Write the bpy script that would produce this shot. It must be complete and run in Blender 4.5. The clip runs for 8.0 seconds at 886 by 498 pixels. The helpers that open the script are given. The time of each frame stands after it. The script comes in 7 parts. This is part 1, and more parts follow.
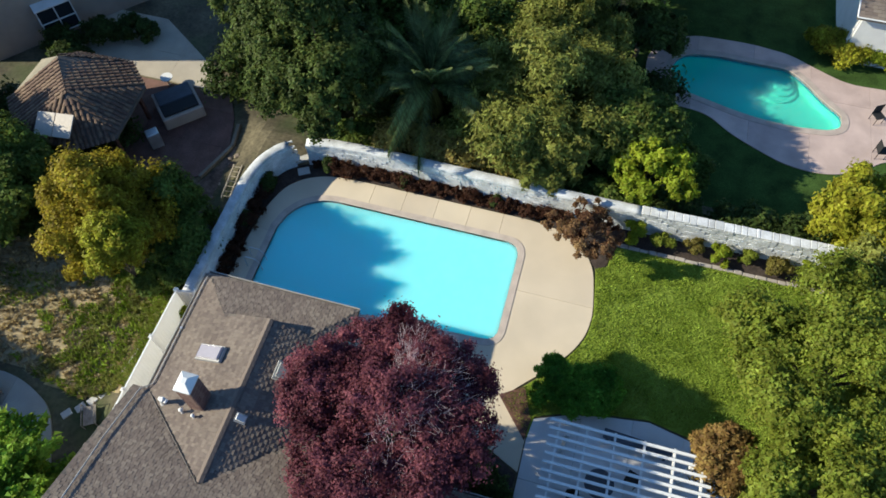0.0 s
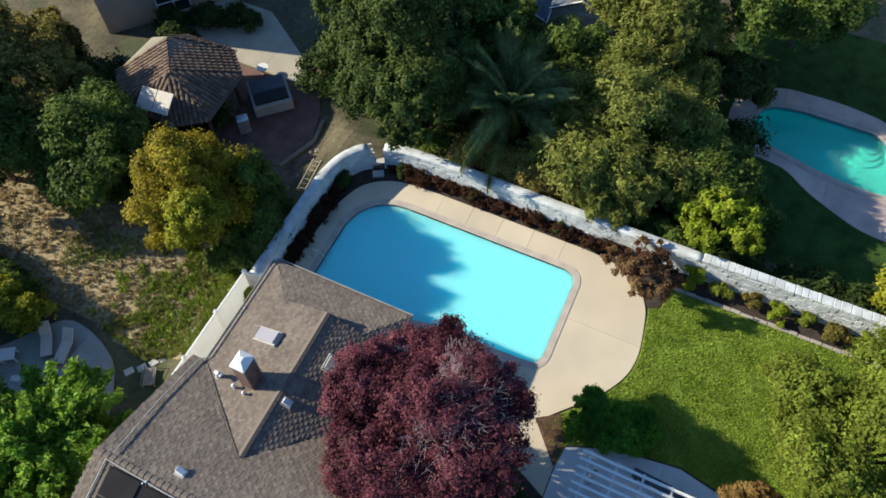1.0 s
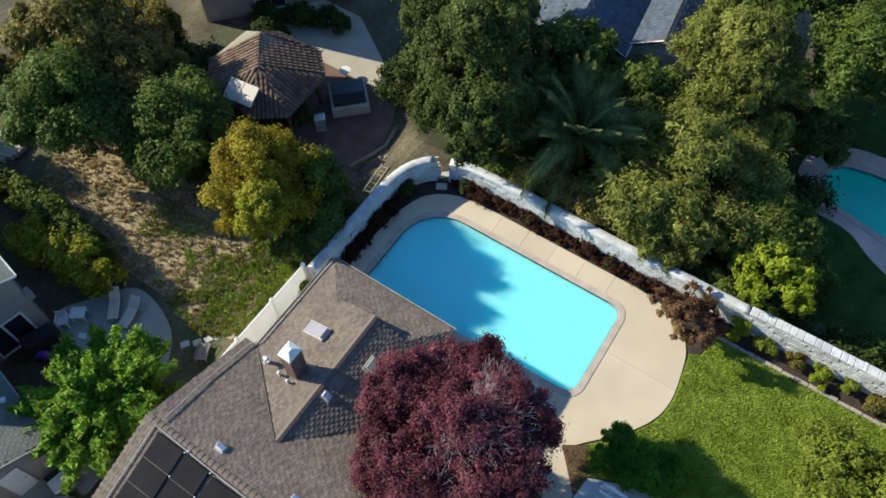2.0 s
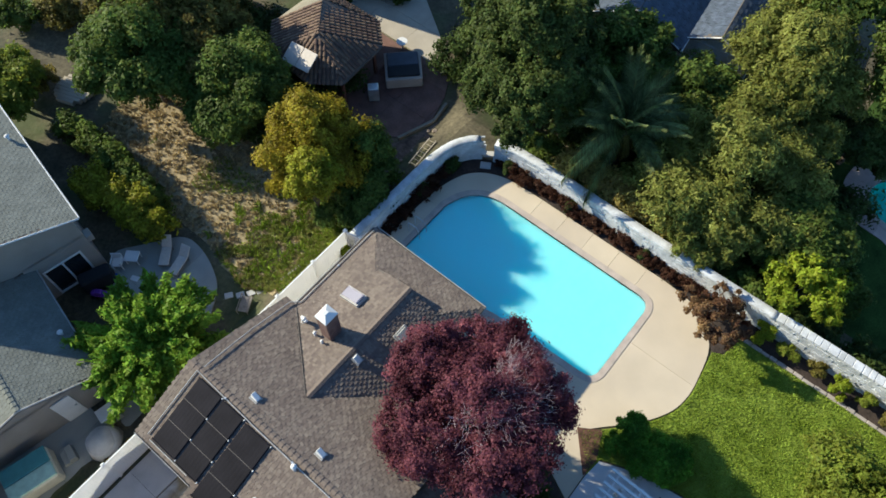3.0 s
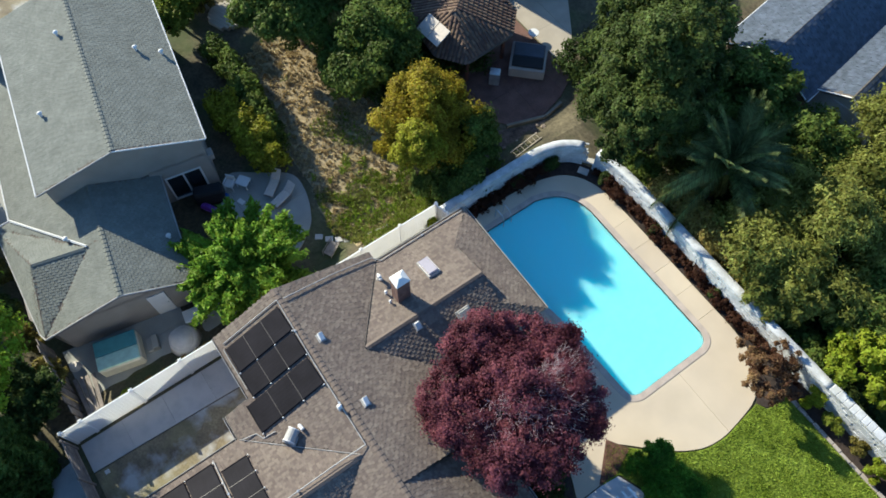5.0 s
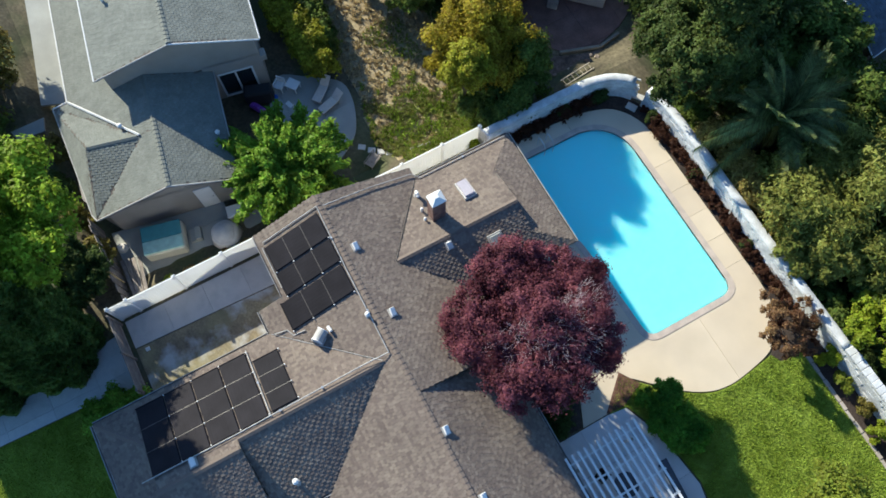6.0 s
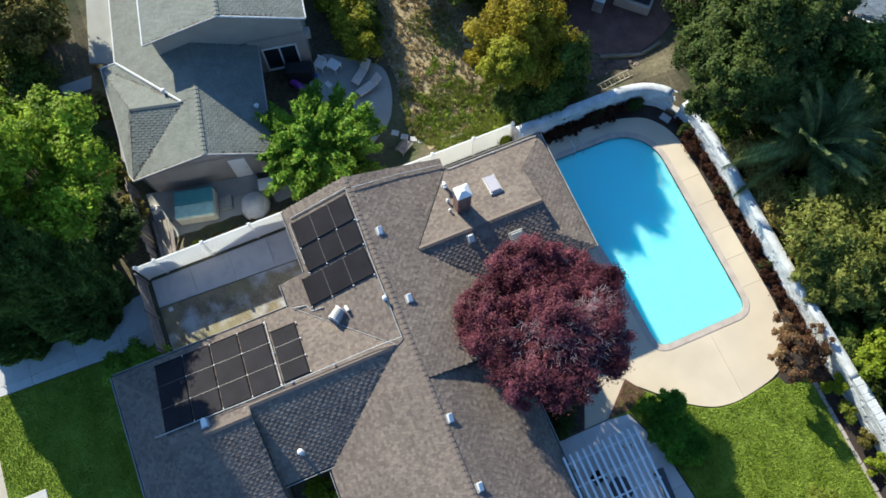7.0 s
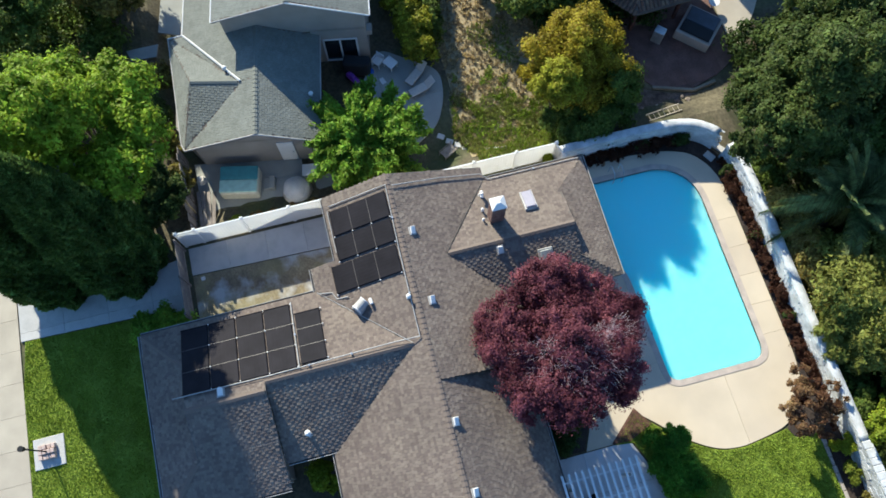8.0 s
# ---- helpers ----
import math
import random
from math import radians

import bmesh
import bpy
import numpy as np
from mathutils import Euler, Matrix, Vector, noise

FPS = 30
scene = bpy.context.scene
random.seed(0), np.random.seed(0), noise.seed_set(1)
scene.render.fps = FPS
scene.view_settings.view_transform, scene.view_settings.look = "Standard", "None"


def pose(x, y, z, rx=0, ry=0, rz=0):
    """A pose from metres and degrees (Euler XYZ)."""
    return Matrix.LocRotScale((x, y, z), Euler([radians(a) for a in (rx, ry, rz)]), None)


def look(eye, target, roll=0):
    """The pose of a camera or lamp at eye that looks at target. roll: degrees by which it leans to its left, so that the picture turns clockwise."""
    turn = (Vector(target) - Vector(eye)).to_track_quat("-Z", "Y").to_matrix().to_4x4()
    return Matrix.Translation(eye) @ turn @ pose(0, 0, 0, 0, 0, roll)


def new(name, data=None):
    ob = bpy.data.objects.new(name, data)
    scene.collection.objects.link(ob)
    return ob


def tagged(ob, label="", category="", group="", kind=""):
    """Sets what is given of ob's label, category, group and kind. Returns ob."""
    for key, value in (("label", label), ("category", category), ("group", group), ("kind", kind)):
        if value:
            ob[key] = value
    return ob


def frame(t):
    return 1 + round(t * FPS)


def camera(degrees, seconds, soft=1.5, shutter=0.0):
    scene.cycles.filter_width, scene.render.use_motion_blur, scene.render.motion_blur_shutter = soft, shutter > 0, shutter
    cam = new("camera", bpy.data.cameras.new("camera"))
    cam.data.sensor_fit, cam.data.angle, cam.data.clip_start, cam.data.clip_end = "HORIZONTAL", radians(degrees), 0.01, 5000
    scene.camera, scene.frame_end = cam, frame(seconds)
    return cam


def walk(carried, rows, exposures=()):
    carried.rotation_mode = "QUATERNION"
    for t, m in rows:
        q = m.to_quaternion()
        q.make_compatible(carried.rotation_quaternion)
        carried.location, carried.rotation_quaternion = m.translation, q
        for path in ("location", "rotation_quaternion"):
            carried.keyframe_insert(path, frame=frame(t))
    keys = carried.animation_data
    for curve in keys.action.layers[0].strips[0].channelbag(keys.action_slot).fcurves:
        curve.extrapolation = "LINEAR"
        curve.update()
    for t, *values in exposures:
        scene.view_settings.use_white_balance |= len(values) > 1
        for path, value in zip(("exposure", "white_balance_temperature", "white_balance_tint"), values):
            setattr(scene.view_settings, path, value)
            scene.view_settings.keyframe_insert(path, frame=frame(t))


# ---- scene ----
cam = camera(62.05, 8.0, soft=1.65)
ROWS = [
    (0.0, -0.298, 0.158, 28.159, 15.66, -58.86, -0.12),
    (0.5, -0.267, 0.144, 28.612, 20.12, -58.65, -0.08),
    (1.0, -0.218, 0.106, 29.141, 24.78, -58.48, 0.10),
    (1.5, -0.134, 0.090, 29.718, 29.23, -58.32, 0.22),
    (1.7, -0.098, 0.117, 29.949, 30.94, -58.29, 0.26),
    (2.8, 0.061, 0.206, 31.311, 38.19, -59.93, 0.31),
    (3.0, 0.065, 0.209, 31.556, 39.35, -61.09, 0.25),
    (3.5, 0.059, 0.280, 32.066, 42.31, -63.06, 0.27),
    (4.0, 0.103, 0.342, 32.586, 46.37, -63.13, 0.26),
    (4.2, 0.158, 0.373, 32.791, 48.13, -63.11, 0.13),
    (5.3, 0.472, 0.514, 33.887, 57.11, -65.16, -0.14),
    (5.5, 0.472, 0.532, 34.053, 58.48, -66.71, -0.23),
    (6.0, 0.404, 0.577, 34.478, 61.65, -70.67, -0.34),
    (6.5, 0.350, 0.629, 34.860, 64.09, -71.87, -0.23),
    (7.0, 0.380, 0.687, 35.221, 67.28, -71.87, -0.08),
    (7.5, 0.427, 0.735, 35.572, 71.23, -71.84, 0.02),
    (8.0, 0.464, 0.787, 35.939, 75.26, -71.75, 0.05),
]
walk(cam, [(t, pose(x, y, z, 90 + p, 0, w) @ Matrix.Rotation(radians(roll), 4, "Z")) for t, x, y, z, w, p, roll in ROWS], [(0.0, 0.88, 5520, 1), (4.0, 0.99, 5420, 1), (8.0, 1.19, 5280, 1)])

# ---- light: low afternoon sun, clear sky ----
SUN_AZ, SUN_EL = 15.5, 27.0          # the way the shadows fall, and the sun's height
world = bpy.data.worlds.new("sky")
scene.world = world
world.use_nodes = True
wn = world.node_tree
bg = wn.nodes["Background"]
sky = wn.nodes.new("ShaderNodeTexSky")
sky.sky_type = "NISHITA"
sky.sun_disc = False
sky.sun_elevation = radians(SUN_EL)
sky.sun_rotation = radians(270 - SUN_AZ)
sky.air_density, sky.dust_density, sky.ozone_density = 1.0, 0.4, 4.0
bg.inputs["Strength"].default_value = 0.1
wn.links.new(sky.outputs[0], bg.inputs[0])
sun = new("sun", bpy.data.lights.new("sun", "SUN"))
sun.data.energy, sun.data.angle, sun.data.color = 5.0, radians(0.6), (1.0, 0.825, 0.575)
_a, _e = radians(SUN_AZ), radians(SUN_EL)
sun.matrix_world = look((0, 0, 60), (math.cos(_a) * math.cos(_e), math.sin(_a) * math.cos(_e), 60 - math.sin(_e)))


# ---- materials ----
def mat(name, base, rough=0.8, metal=0.0, var=0.25, scale=3.0, fine=60.0, bump=0.2, tint=None, island=0.0, obrand=0.0, trans=0.0, spec=0.4, stain=None, stain2=None):
    """A procedural surface: base colour varied at two scales, with fine relief."""
    m = bpy.data.materials.new(name)
    m.use_nodes = True
    nt = m.node_tree
    n, l = nt.nodes, nt.links
    bs = n["Principled BSDF"]
    out = n["Material Output"]
    geo = n.new("ShaderNodeTexCoord")
    a = n.new("ShaderNodeTexNoise")
    a.inputs["Scale"].default_value, a.inputs["Detail"].default_value = scale, 6
    f = n.new("ShaderNodeTexNoise")
    f.inputs["Scale"].default_value, f.inputs["Detail"].default_value = fine, 3
    l.new(geo.outputs["Object"], a.inputs["Vector"])
    l.new(geo.outputs["Object"], f.inputs["Vector"])
    ramp = n.new("ShaderNodeValToRGB")
    ramp.color_ramp.elements[0].position, ramp.color_ramp.elements[1].position = 0.3, 0.7
    t = tint or base
    ramp.color_ramp.elements[0].color = (*[c * (1 - var) for c in base], 1)
    ramp.color_ramp.elements[1].color = (*[min(1, c * (1 + var)) for c in t], 1)
    l.new(a.outputs["Fac"], ramp.inputs["Fac"])
    mix = n.new("ShaderNodeMix")
    mix.data_type, mix.blend_type = "RGBA", "MULTIPLY"
    mix.inputs["Factor"].default_value = 1.0
    fr = n.new("ShaderNodeMapRange")
    fr.inputs["From Min"].default_value, fr.inputs["From Max"].default_value = 0.3, 0.7
    fr.inputs["To Min"].default_value, fr.inputs["To Max"].default_value = 1 - var * 0.7, 1 + var * 0.7
    l.new(f.outputs["Fac"], fr.inputs["Value"])
    l.new(ramp.outputs["Color"], mix.inputs["A"])
    l.new(fr.outputs["Result"], mix.inputs["B"])
    col = mix.outputs["Result"]
    for sc, amount, colour, low, high in [(*q, 0.5, 0.68)[:5] for q in (stain, stain2) if q]:
        sn = n.new("ShaderNodeTexNoise")
        sn.inputs["Scale"].default_value, sn.inputs["Detail"].default_value = sc, 8
        l.new(geo.outputs["Object"], sn.inputs["Vector"])
        sr = n.new("ShaderNodeMapRange")
        sr.inputs["From Min"].default_value, sr.inputs["From Max"].default_value, sr.inputs["To Max"].default_value = low, high, amount
        l.new(sn.outputs["Fac"], sr.inputs["Value"])
        sm = n.new("ShaderNodeMix")
        sm.data_type = "RGBA"
        l.new(sr.outputs["Result"], sm.inputs["Factor"])
        l.new(col, sm.inputs["A"])
        sm.inputs["B"].default_value = (*colour, 1)
        col = sm.outputs["Result"]
    for amount, which in ((island, "island"), (obrand, "object")):
        if amount:
            src = n.new("ShaderNodeNewGeometry").outputs["Random Per Island"] if which == "island" else n.new("ShaderNodeObjectInfo").outputs["Random"]
            hs = n.new("ShaderNodeHueSaturation")
            vr = n.new("ShaderNodeMapRange")
            vr.inputs["To Min"].default_value, vr.inputs["To Max"].default_value = 1 - amount, 1 + amount
            l.new(src, vr.inputs["Value"])
            l.new(vr.outputs["Result"], hs.inputs["Value"])
            hr = n.new("ShaderNodeMapRange")
            hr.inputs["To Min"].default_value, hr.inputs["To Max"].default_value = 0.5 - amount * 0.04, 0.5 + amount * 0.04
            l.new(src, hr.inputs["Value"])
            l.new(hr.outputs["Result"], hs.inputs["Hue"])
            l.new(col, hs.inputs["Color"])
            col = hs.outputs["Color"]
    l.new(col, bs.inputs["Base Color"])
    bs.inputs["Roughness"].default_value, bs.inputs["Metallic"].default_value = rough, metal
    bs.inputs["Specular IOR Level"].default_value = spec
    if bump:
        bp = n.new("ShaderNodeBump")
        bp.inputs["Strength"].default_value, bp.inputs["Distance"].default_value = bump, 0.02
        l.new(f.outputs["Fac"], bp.inputs["Height"])
        l.new(bp.outputs["Normal"], bs.inputs["Normal"])
    if trans:
        tr = n.new("ShaderNodeBsdfTranslucent")
        l.new(col, tr.inputs["Color"])
        ms = n.new("ShaderNodeMixShader")
        ms.inputs["Fac"].default_value = trans
        l.new(bs.outputs[0], ms.inputs[1])
        l.new(tr.outputs[0], ms.inputs[2])
        l.new(ms.outputs[0], out.inputs["Surface"])
    return m


def leaf(name, base, tint=None, var=0.3):
    base = (base[0] * 1.15, base[1] * 1.1, base[2] * 0.85)
    tint = tint and (tint[0] * 1.15, tint[1] * 1.1, tint[2] * 0.85)
    return mat(name, base, 0.55, var=var, scale=0.9, fine=7.0, bump=0, tint=tint, island=0.35, trans=0.5, spec=0.12)


def glass(name, colour=(0.02, 0.025, 0.03), rough=0.06):
    return mat(name, colour, rough, var=0.1, scale=1.0, bump=0, spec=0.6)


M = dict(
    shingle=mat("brown asphalt shingle", (0.166, 0.129, 0.106), 0.9, var=0.13, scale=0.8, fine=45, bump=0.4, island=0.22, stain=(0.4, 0.2, (0.2, 0.165, 0.12))),
    roofdeck=mat("roof underlay", (0.12, 0.1, 0.085), 0.95, var=0.2),
    shingle_grey=mat("grey asphalt shingle", (0.168, 0.172, 0.15), 0.9, var=0.14, scale=1.5, fine=40, bump=0.4, island=0.08),
    shingle_slate=mat("slate blue shingle", (0.075, 0.09, 0.12), 0.9, var=0.25, fine=30, bump=0.4, island=0.15),
    clay=mat("weathered clay tile", (0.15, 0.095, 0.065), 0.85, var=0.4, scale=2.0, fine=20, bump=0.4, obrand=0.3, stain=(1.2, 0.5, (0.2, 0.18, 0.14))),
    felt=mat("weathered mineral felt", (0.21, 0.185, 0.14), 0.9, var=0.2, scale=1.2, fine=25, bump=0.4),
    stucco=mat("taupe stucco", (0.36, 0.31, 0.27), 0.9, var=0.12, scale=1.0, fine=80, bump=0.3),
    stucco_grey=mat("grey stucco", (0.28, 0.245, 0.21), 0.9, var=0.1, scale=1.0, fine=80, bump=0.3),
    stucco_tan=mat("tan stucco", (0.42, 0.33, 0.26), 0.9, var=0.12, scale=1.0, fine=80, bump=0.3),
    vinyl=mat("white vinyl", (0.92, 0.92, 0.92), 0.45, var=0.03, scale=1.0, bump=0.05, trans=0.42),
    white=mat("white paint", (0.66, 0.64, 0.62), 0.5, var=0.06, scale=2.0, bump=0.1),
    whitewall=mat("whitewashed stone", (0.58, 0.58, 0.59), 0.85, var=0.16, scale=2.2, fine=14, bump=0.7, island=0.06, obrand=0.12, stain=(1.3, 0.5, (0.34, 0.34, 0.33), 0.46, 0.62)),
    gutter=mat("painted gutter", (0.36, 0.34, 0.32), 0.5, var=0.15),
    gutter_dark=mat("dark painted gutter", (0.1, 0.085, 0.075), 0.5, var=0.15),
    pipe=mat("pale plastic pipe", (0.34, 0.32, 0.3), 0.5, var=0.25, scale=4),
    solar=mat("black rubber solar mat", (0.017, 0.015, 0.018), 0.75, var=0.25, scale=1.0, fine=40, bump=0.2, obrand=0.15, spec=0.1),
    metal=mat("galvanised metal", (0.6, 0.6, 0.6), 0.35, 0.7, var=0.2),
    brick=mat("red brown brick", (0.17, 0.1, 0.08), 0.9, var=0.3, fine=30, obrand=0.3),
    mortar=mat("grey mortar", (0.2, 0.17, 0.15), 0.95, var=0.15),
    deck=mat("cream concrete deck", (0.56, 0.465, 0.345), 0.85, var=0.07, scale=0.6, fine=70, bump=0.15, stain=(0.35, 0.25, (0.5, 0.42, 0.34)), obrand=0.05),
    coping=mat("pinkish grey coping", (0.42, 0.345, 0.295), 0.85, var=0.15, scale=2.0, fine=60, bump=0.2, obrand=0.12),
    pinkdeck=mat("pink stamped concrete", (0.46, 0.35, 0.31), 0.85, var=0.15, scale=1.0, fine=30, bump=0.3, obrand=0.1),
    concrete=mat("grey concrete", (0.33, 0.325, 0.295), 0.9, var=0.12, scale=0.8, fine=50, bump=0.2, stain=(0.5, 0.35, (0.25, 0.24, 0.22)), obrand=0.07),
    walkway=mat("pale worn walkway", (0.48, 0.46, 0.44), 0.9, var=0.15, scale=1.2, fine=40, bump=0.3, stain=(1.2, 0.5, (0.28, 0.27, 0.27)), obrand=0.06),
    sidewalk=mat("beige pavement", (0.4, 0.345, 0.27), 0.9, var=0.1, scale=1.0, fine=50, bump=0.2, obrand=0.06),
    asphalt=mat("asphalt", (0.05, 0.05, 0.052), 0.9, var=0.2, fine=80, bump=0.4),
    plaster=mat("white pool plaster", (0.96, 0.98, 0.98), 0.7, var=0.02, scale=0.5, bump=0),
    plaster2=mat("pale green pool plaster", (0.66, 0.8, 0.66), 0.7, var=0.1, scale=0.5, bump=0),
    pooltile=mat("blue waterline tile", (0.12, 0.3, 0.42), 0.3, var=0.2, scale=8, bump=0),
    lawn=mat("lawn turf", (0.15, 0.2, 0.016), 0.95, spec=0.1, var=0.22, scale=1.1, fine=14, bump=0.6, tint=(0.19, 0.24, 0.035), stain=(0.6, 0.35, (0.23, 0.25, 0.05))),
    blade=mat("grass blades", (0.175, 0.245, 0.014), 0.7, var=0.3, scale=0.8, fine=5, bump=0, island=0.3, spec=0.1, trans=0.2, tint=(0.24, 0.3, 0.04)),
    drygrass=mat("dry weedy ground", (0.31, 0.245, 0.145), 0.95, spec=0.1, var=0.3, scale=1.5, fine=7, bump=1.0, stain=(0.3, 0.6, (0.2, 0.19, 0.075))),
    weedblade=mat("yellow green weed blades", (0.27, 0.28, 0.07), 0.8, var=0.3, scale=1.0, fine=4, bump=0, island=0.35, trans=0.2),
    strawblade=mat("dry straw tufts", (0.42, 0.335, 0.185), 0.8, var=0.3, scale=1.0, fine=4, bump=0, island=0.35, trans=0.2),
    brickpave=mat("red brown pavers", (0.13, 0.075, 0.06), 0.9, var=0.25, scale=1.5, fine=14, bump=0.6, obrand=0.15, stain=(0.7, 0.5, (0.2, 0.1, 0.075))),
    # far lawn: the tree shade is put into this dark turf colour
    shadelawn=mat("lawn turf darkened for shade", (0.04, 0.07, 0.015), 0.95, spec=0.1, var=0.35, scale=1.1, fine=14, bump=0.9),
    # brown rubble earth, with the golden tree's shade put into the colour
    rubble=mat("rubble strewn earth darkened for shade", (0.1, 0.075, 0.06), 0.95, var=0.45, scale=2.5, fine=9, bump=1.2, stain=(0.9, 0.5, (0.2, 0.16, 0.12), 0.52, 0.66)),
    rubblestone=mat("brown rubble stone", (0.22, 0.17, 0.135), 0.9, var=0.3, scale=3, fine=20, bump=0.5, obrand=0.4),
    soil=mat("dark brown soil", (0.045, 0.032, 0.026), 0.95, var=0.4, scale=2.0, fine=12, bump=1.0),
    mulch=mat("red brown bark mulch", (0.11, 0.055, 0.038), 0.95, var=0.4, scale=4.0, fine=25, bump=1.0),
    yard=mat("patchy bare yard", (0.17, 0.125, 0.09), 0.95, var=0.3, scale=0.8, fine=10, bump=0.5, tint=(0.24, 0.2, 0.12), stain=(0.5, 0.5, (0.27, 0.24, 0.12), 0.48, 0.6), stain2=(0.75, 0.8, (0.5, 0.5, 0.5), 0.5, 0.66)),
    ground=mat("leaf littered earth", (0.09, 0.075, 0.045), 0.95, var=0.45, scale=0.5, fine=6, bump=1.0, stain=(0.3, 0.7, (0.05, 0.075, 0.02))),
    twig=mat("pale grey twigs", (0.38, 0.29, 0.31), 0.9, var=0.2, scale=6),
    bark=mat("grey brown bark", (0.12, 0.09, 0.065), 0.95, var=0.35, scale=5, fine=30, bump=1.0),
    wood=mat("weathered grey wood", (0.2, 0.17, 0.15), 0.9, var=0.3, scale=3, fine=25, bump=0.4, obrand=0.2),
    redwood=mat("red brown timber", (0.12, 0.05, 0.035), 0.8, var=0.3, scale=3, fine=25),
    black=mat("black fabric", (0.012, 0.012, 0.014), 0.8, var=0.2),
    cushion=mat("beige cushion", (0.52, 0.46, 0.4), 0.9, var=0.08, scale=5, fine=60),
    canvas=mat("off white canvas", (0.6, 0.55, 0.5), 0.9, var=0.1, scale=3, fine=40, bump=0.3),
    tubshell=mat("cream spa cabinet", (0.6, 0.56, 0.45), 0.6, var=0.1),
    tubpale=mat("pale green spa cover", (0.42, 0.58, 0.48), 0.6, var=0.15, scale=3, bump=0.1),
    palepatio=mat("pale lavender grey concrete", (0.56, 0.53, 0.52), 0.9, var=0.1, scale=0.8, fine=50, bump=0.2, stain=(0.5, 0.25, (0.42, 0.4, 0.38)), obrand=0.05),
    tubcover=mat("teal spa cover", (0.1, 0.27, 0.27), 0.5, var=0.12, scale=3, bump=0.1),
    slatecover=mat("dark grey spa cover", (0.05, 0.055, 0.07), 0.6, var=0.2),
    purple=mat("purple plastic", (0.16, 0.04, 0.3), 0.4, var=0.1),
    blue=mat("blue plastic", (0.03, 0.08, 0.4), 0.4, var=0.1),
    glass=glass("dark window glass"),
    skyglass=mat("milky skylight dome", (0.33, 0.3, 0.33), 0.25, var=0.06, bump=0),
)
L = dict(
    plum=leaf("dark purple plum leaves", (0.078, 0.023, 0.045), (0.19, 0.068, 0.112)),
    maple=leaf("russet maple leaves", (0.12, 0.05, 0.045), (0.19, 0.125, 0.075)),
    gold=leaf("golden green foliage", (0.17, 0.138, 0.013), (0.285, 0.24, 0.026)),
    bright=leaf("bright green leaves", (0.11, 0.205, 0.02), (0.2, 0.31, 0.045)),
    mid=leaf("mid green leaves", (0.1196, 0.1518, 0.0202), (0.2024, 0.2392, 0.0414)),
    dark=leaf("dark green leaves", (0.058, 0.0943, 0.0232), (0.1232, 0.1668, 0.0406)),
    greyleaf=leaf("grey green leaves", (0.0358, 0.0566, 0.0189), (0.1037, 0.1367, 0.0424)),
    fresh=leaf("fresh yellow green leaves", (0.14, 0.225, 0.016), (0.25, 0.335, 0.034)),
    weep=leaf("feathery yellow green leaves", (0.125, 0.146, 0.034), (0.235, 0.25, 0.072)),
    lime=leaf("lime green leaves", (0.17, 0.23, 0.018), (0.26, 0.31, 0.03)),
    yellow=leaf("yellow green leaves", (0.16, 0.175, 0.016), (0.28, 0.28, 0.03)),
    cypress=leaf("deep green cypress scales", (0.065, 0.115, 0.04), (0.12, 0.185, 0.06)),
    hedge=leaf("clipped hedge leaves", (0.075, 0.175, 0.0225), (0.1375, 0.2625, 0.0325)),
    palm=leaf("palm frond green", (0.068, 0.0978, 0.0425), (0.17, 0.2125, 0.102)),
    brown=leaf("brown tinged foliage", (0.105, 0.099, 0.03), (0.2025, 0.1725, 0.054)),
    orange=leaf("orange brown foliage", (0.17, 0.105, 0.045), (0.25, 0.17, 0.07)),
    straw=leaf("yellowed vine leaves", (0.17, 0.14, 0.04), (0.3, 0.25, 0.09)),
    # green with the gloom of shaded growth put into the leaf colour
    shade=leaf("deep green leaves darkened for shade", (0.0375, 0.06, 0.021), (0.0675, 0.0975, 0.03)),
    red=leaf("dark red groundcover", (0.04, 0.017, 0.015), (0.075, 0.035, 0.026)),
)


# ---- builders ----
def finish(bm, name, material, parent=None, smooth=False):
    me = bpy.data.meshes.new(name)
    bm.normal_update()
    bm.to_mesh(me)
    bm.free()
    me.materials.append(material)
    if smooth:
        me.shade_smooth()
    ob = new(name, me)
    ob.parent = parent
    return ob


def part(name, bm, material, parent, label="", smooth=False):
    ob = finish(bm, name, material, parent, smooth)
    return tagged(ob, label) if label else ob


def thing(name, label, category, x=0, y=0, z=0, rz=0, group="", kind=""):
    ob = new(name)
    ob.empty_display_size = 0.2
    ob.matrix_basis = pose(x, y, z, 0, 0, rz)
    return tagged(ob, label, category, group, kind)


def mesh_thing(name, bm, material, label, category, x=0, y=0, z=0, rz=0, group="", kind="", smooth=False):
    ob = finish(bm, name, material, None, smooth)
    ob.matrix_basis = pose(x, y, z, 0, 0, rz)
    return tagged(ob, label, category, group, kind)


def box(x0, x1, y0, y1, z0, z1, bm=None, bevel=0.0, m=None):
    bm = bm or bmesh.new()
    r = bmesh.ops.create_cube(bm, size=1.0)
    mm = Matrix.Translation(((x0 + x1) / 2, (y0 + y1) / 2, (z0 + z1) / 2)) @ Matrix.Diagonal((x1 - x0, y1 - y0, z1 - z0, 1))
    bmesh.ops.transform(bm, matrix=(m @ mm) if m else mm, verts=r["verts"])
    if bevel:
        es = list({e for v in r["verts"] for e in v.link_edges})
        bmesh.ops.bevel(bm, geom=es, offset=bevel, segments=1, affect="EDGES")
    return bm


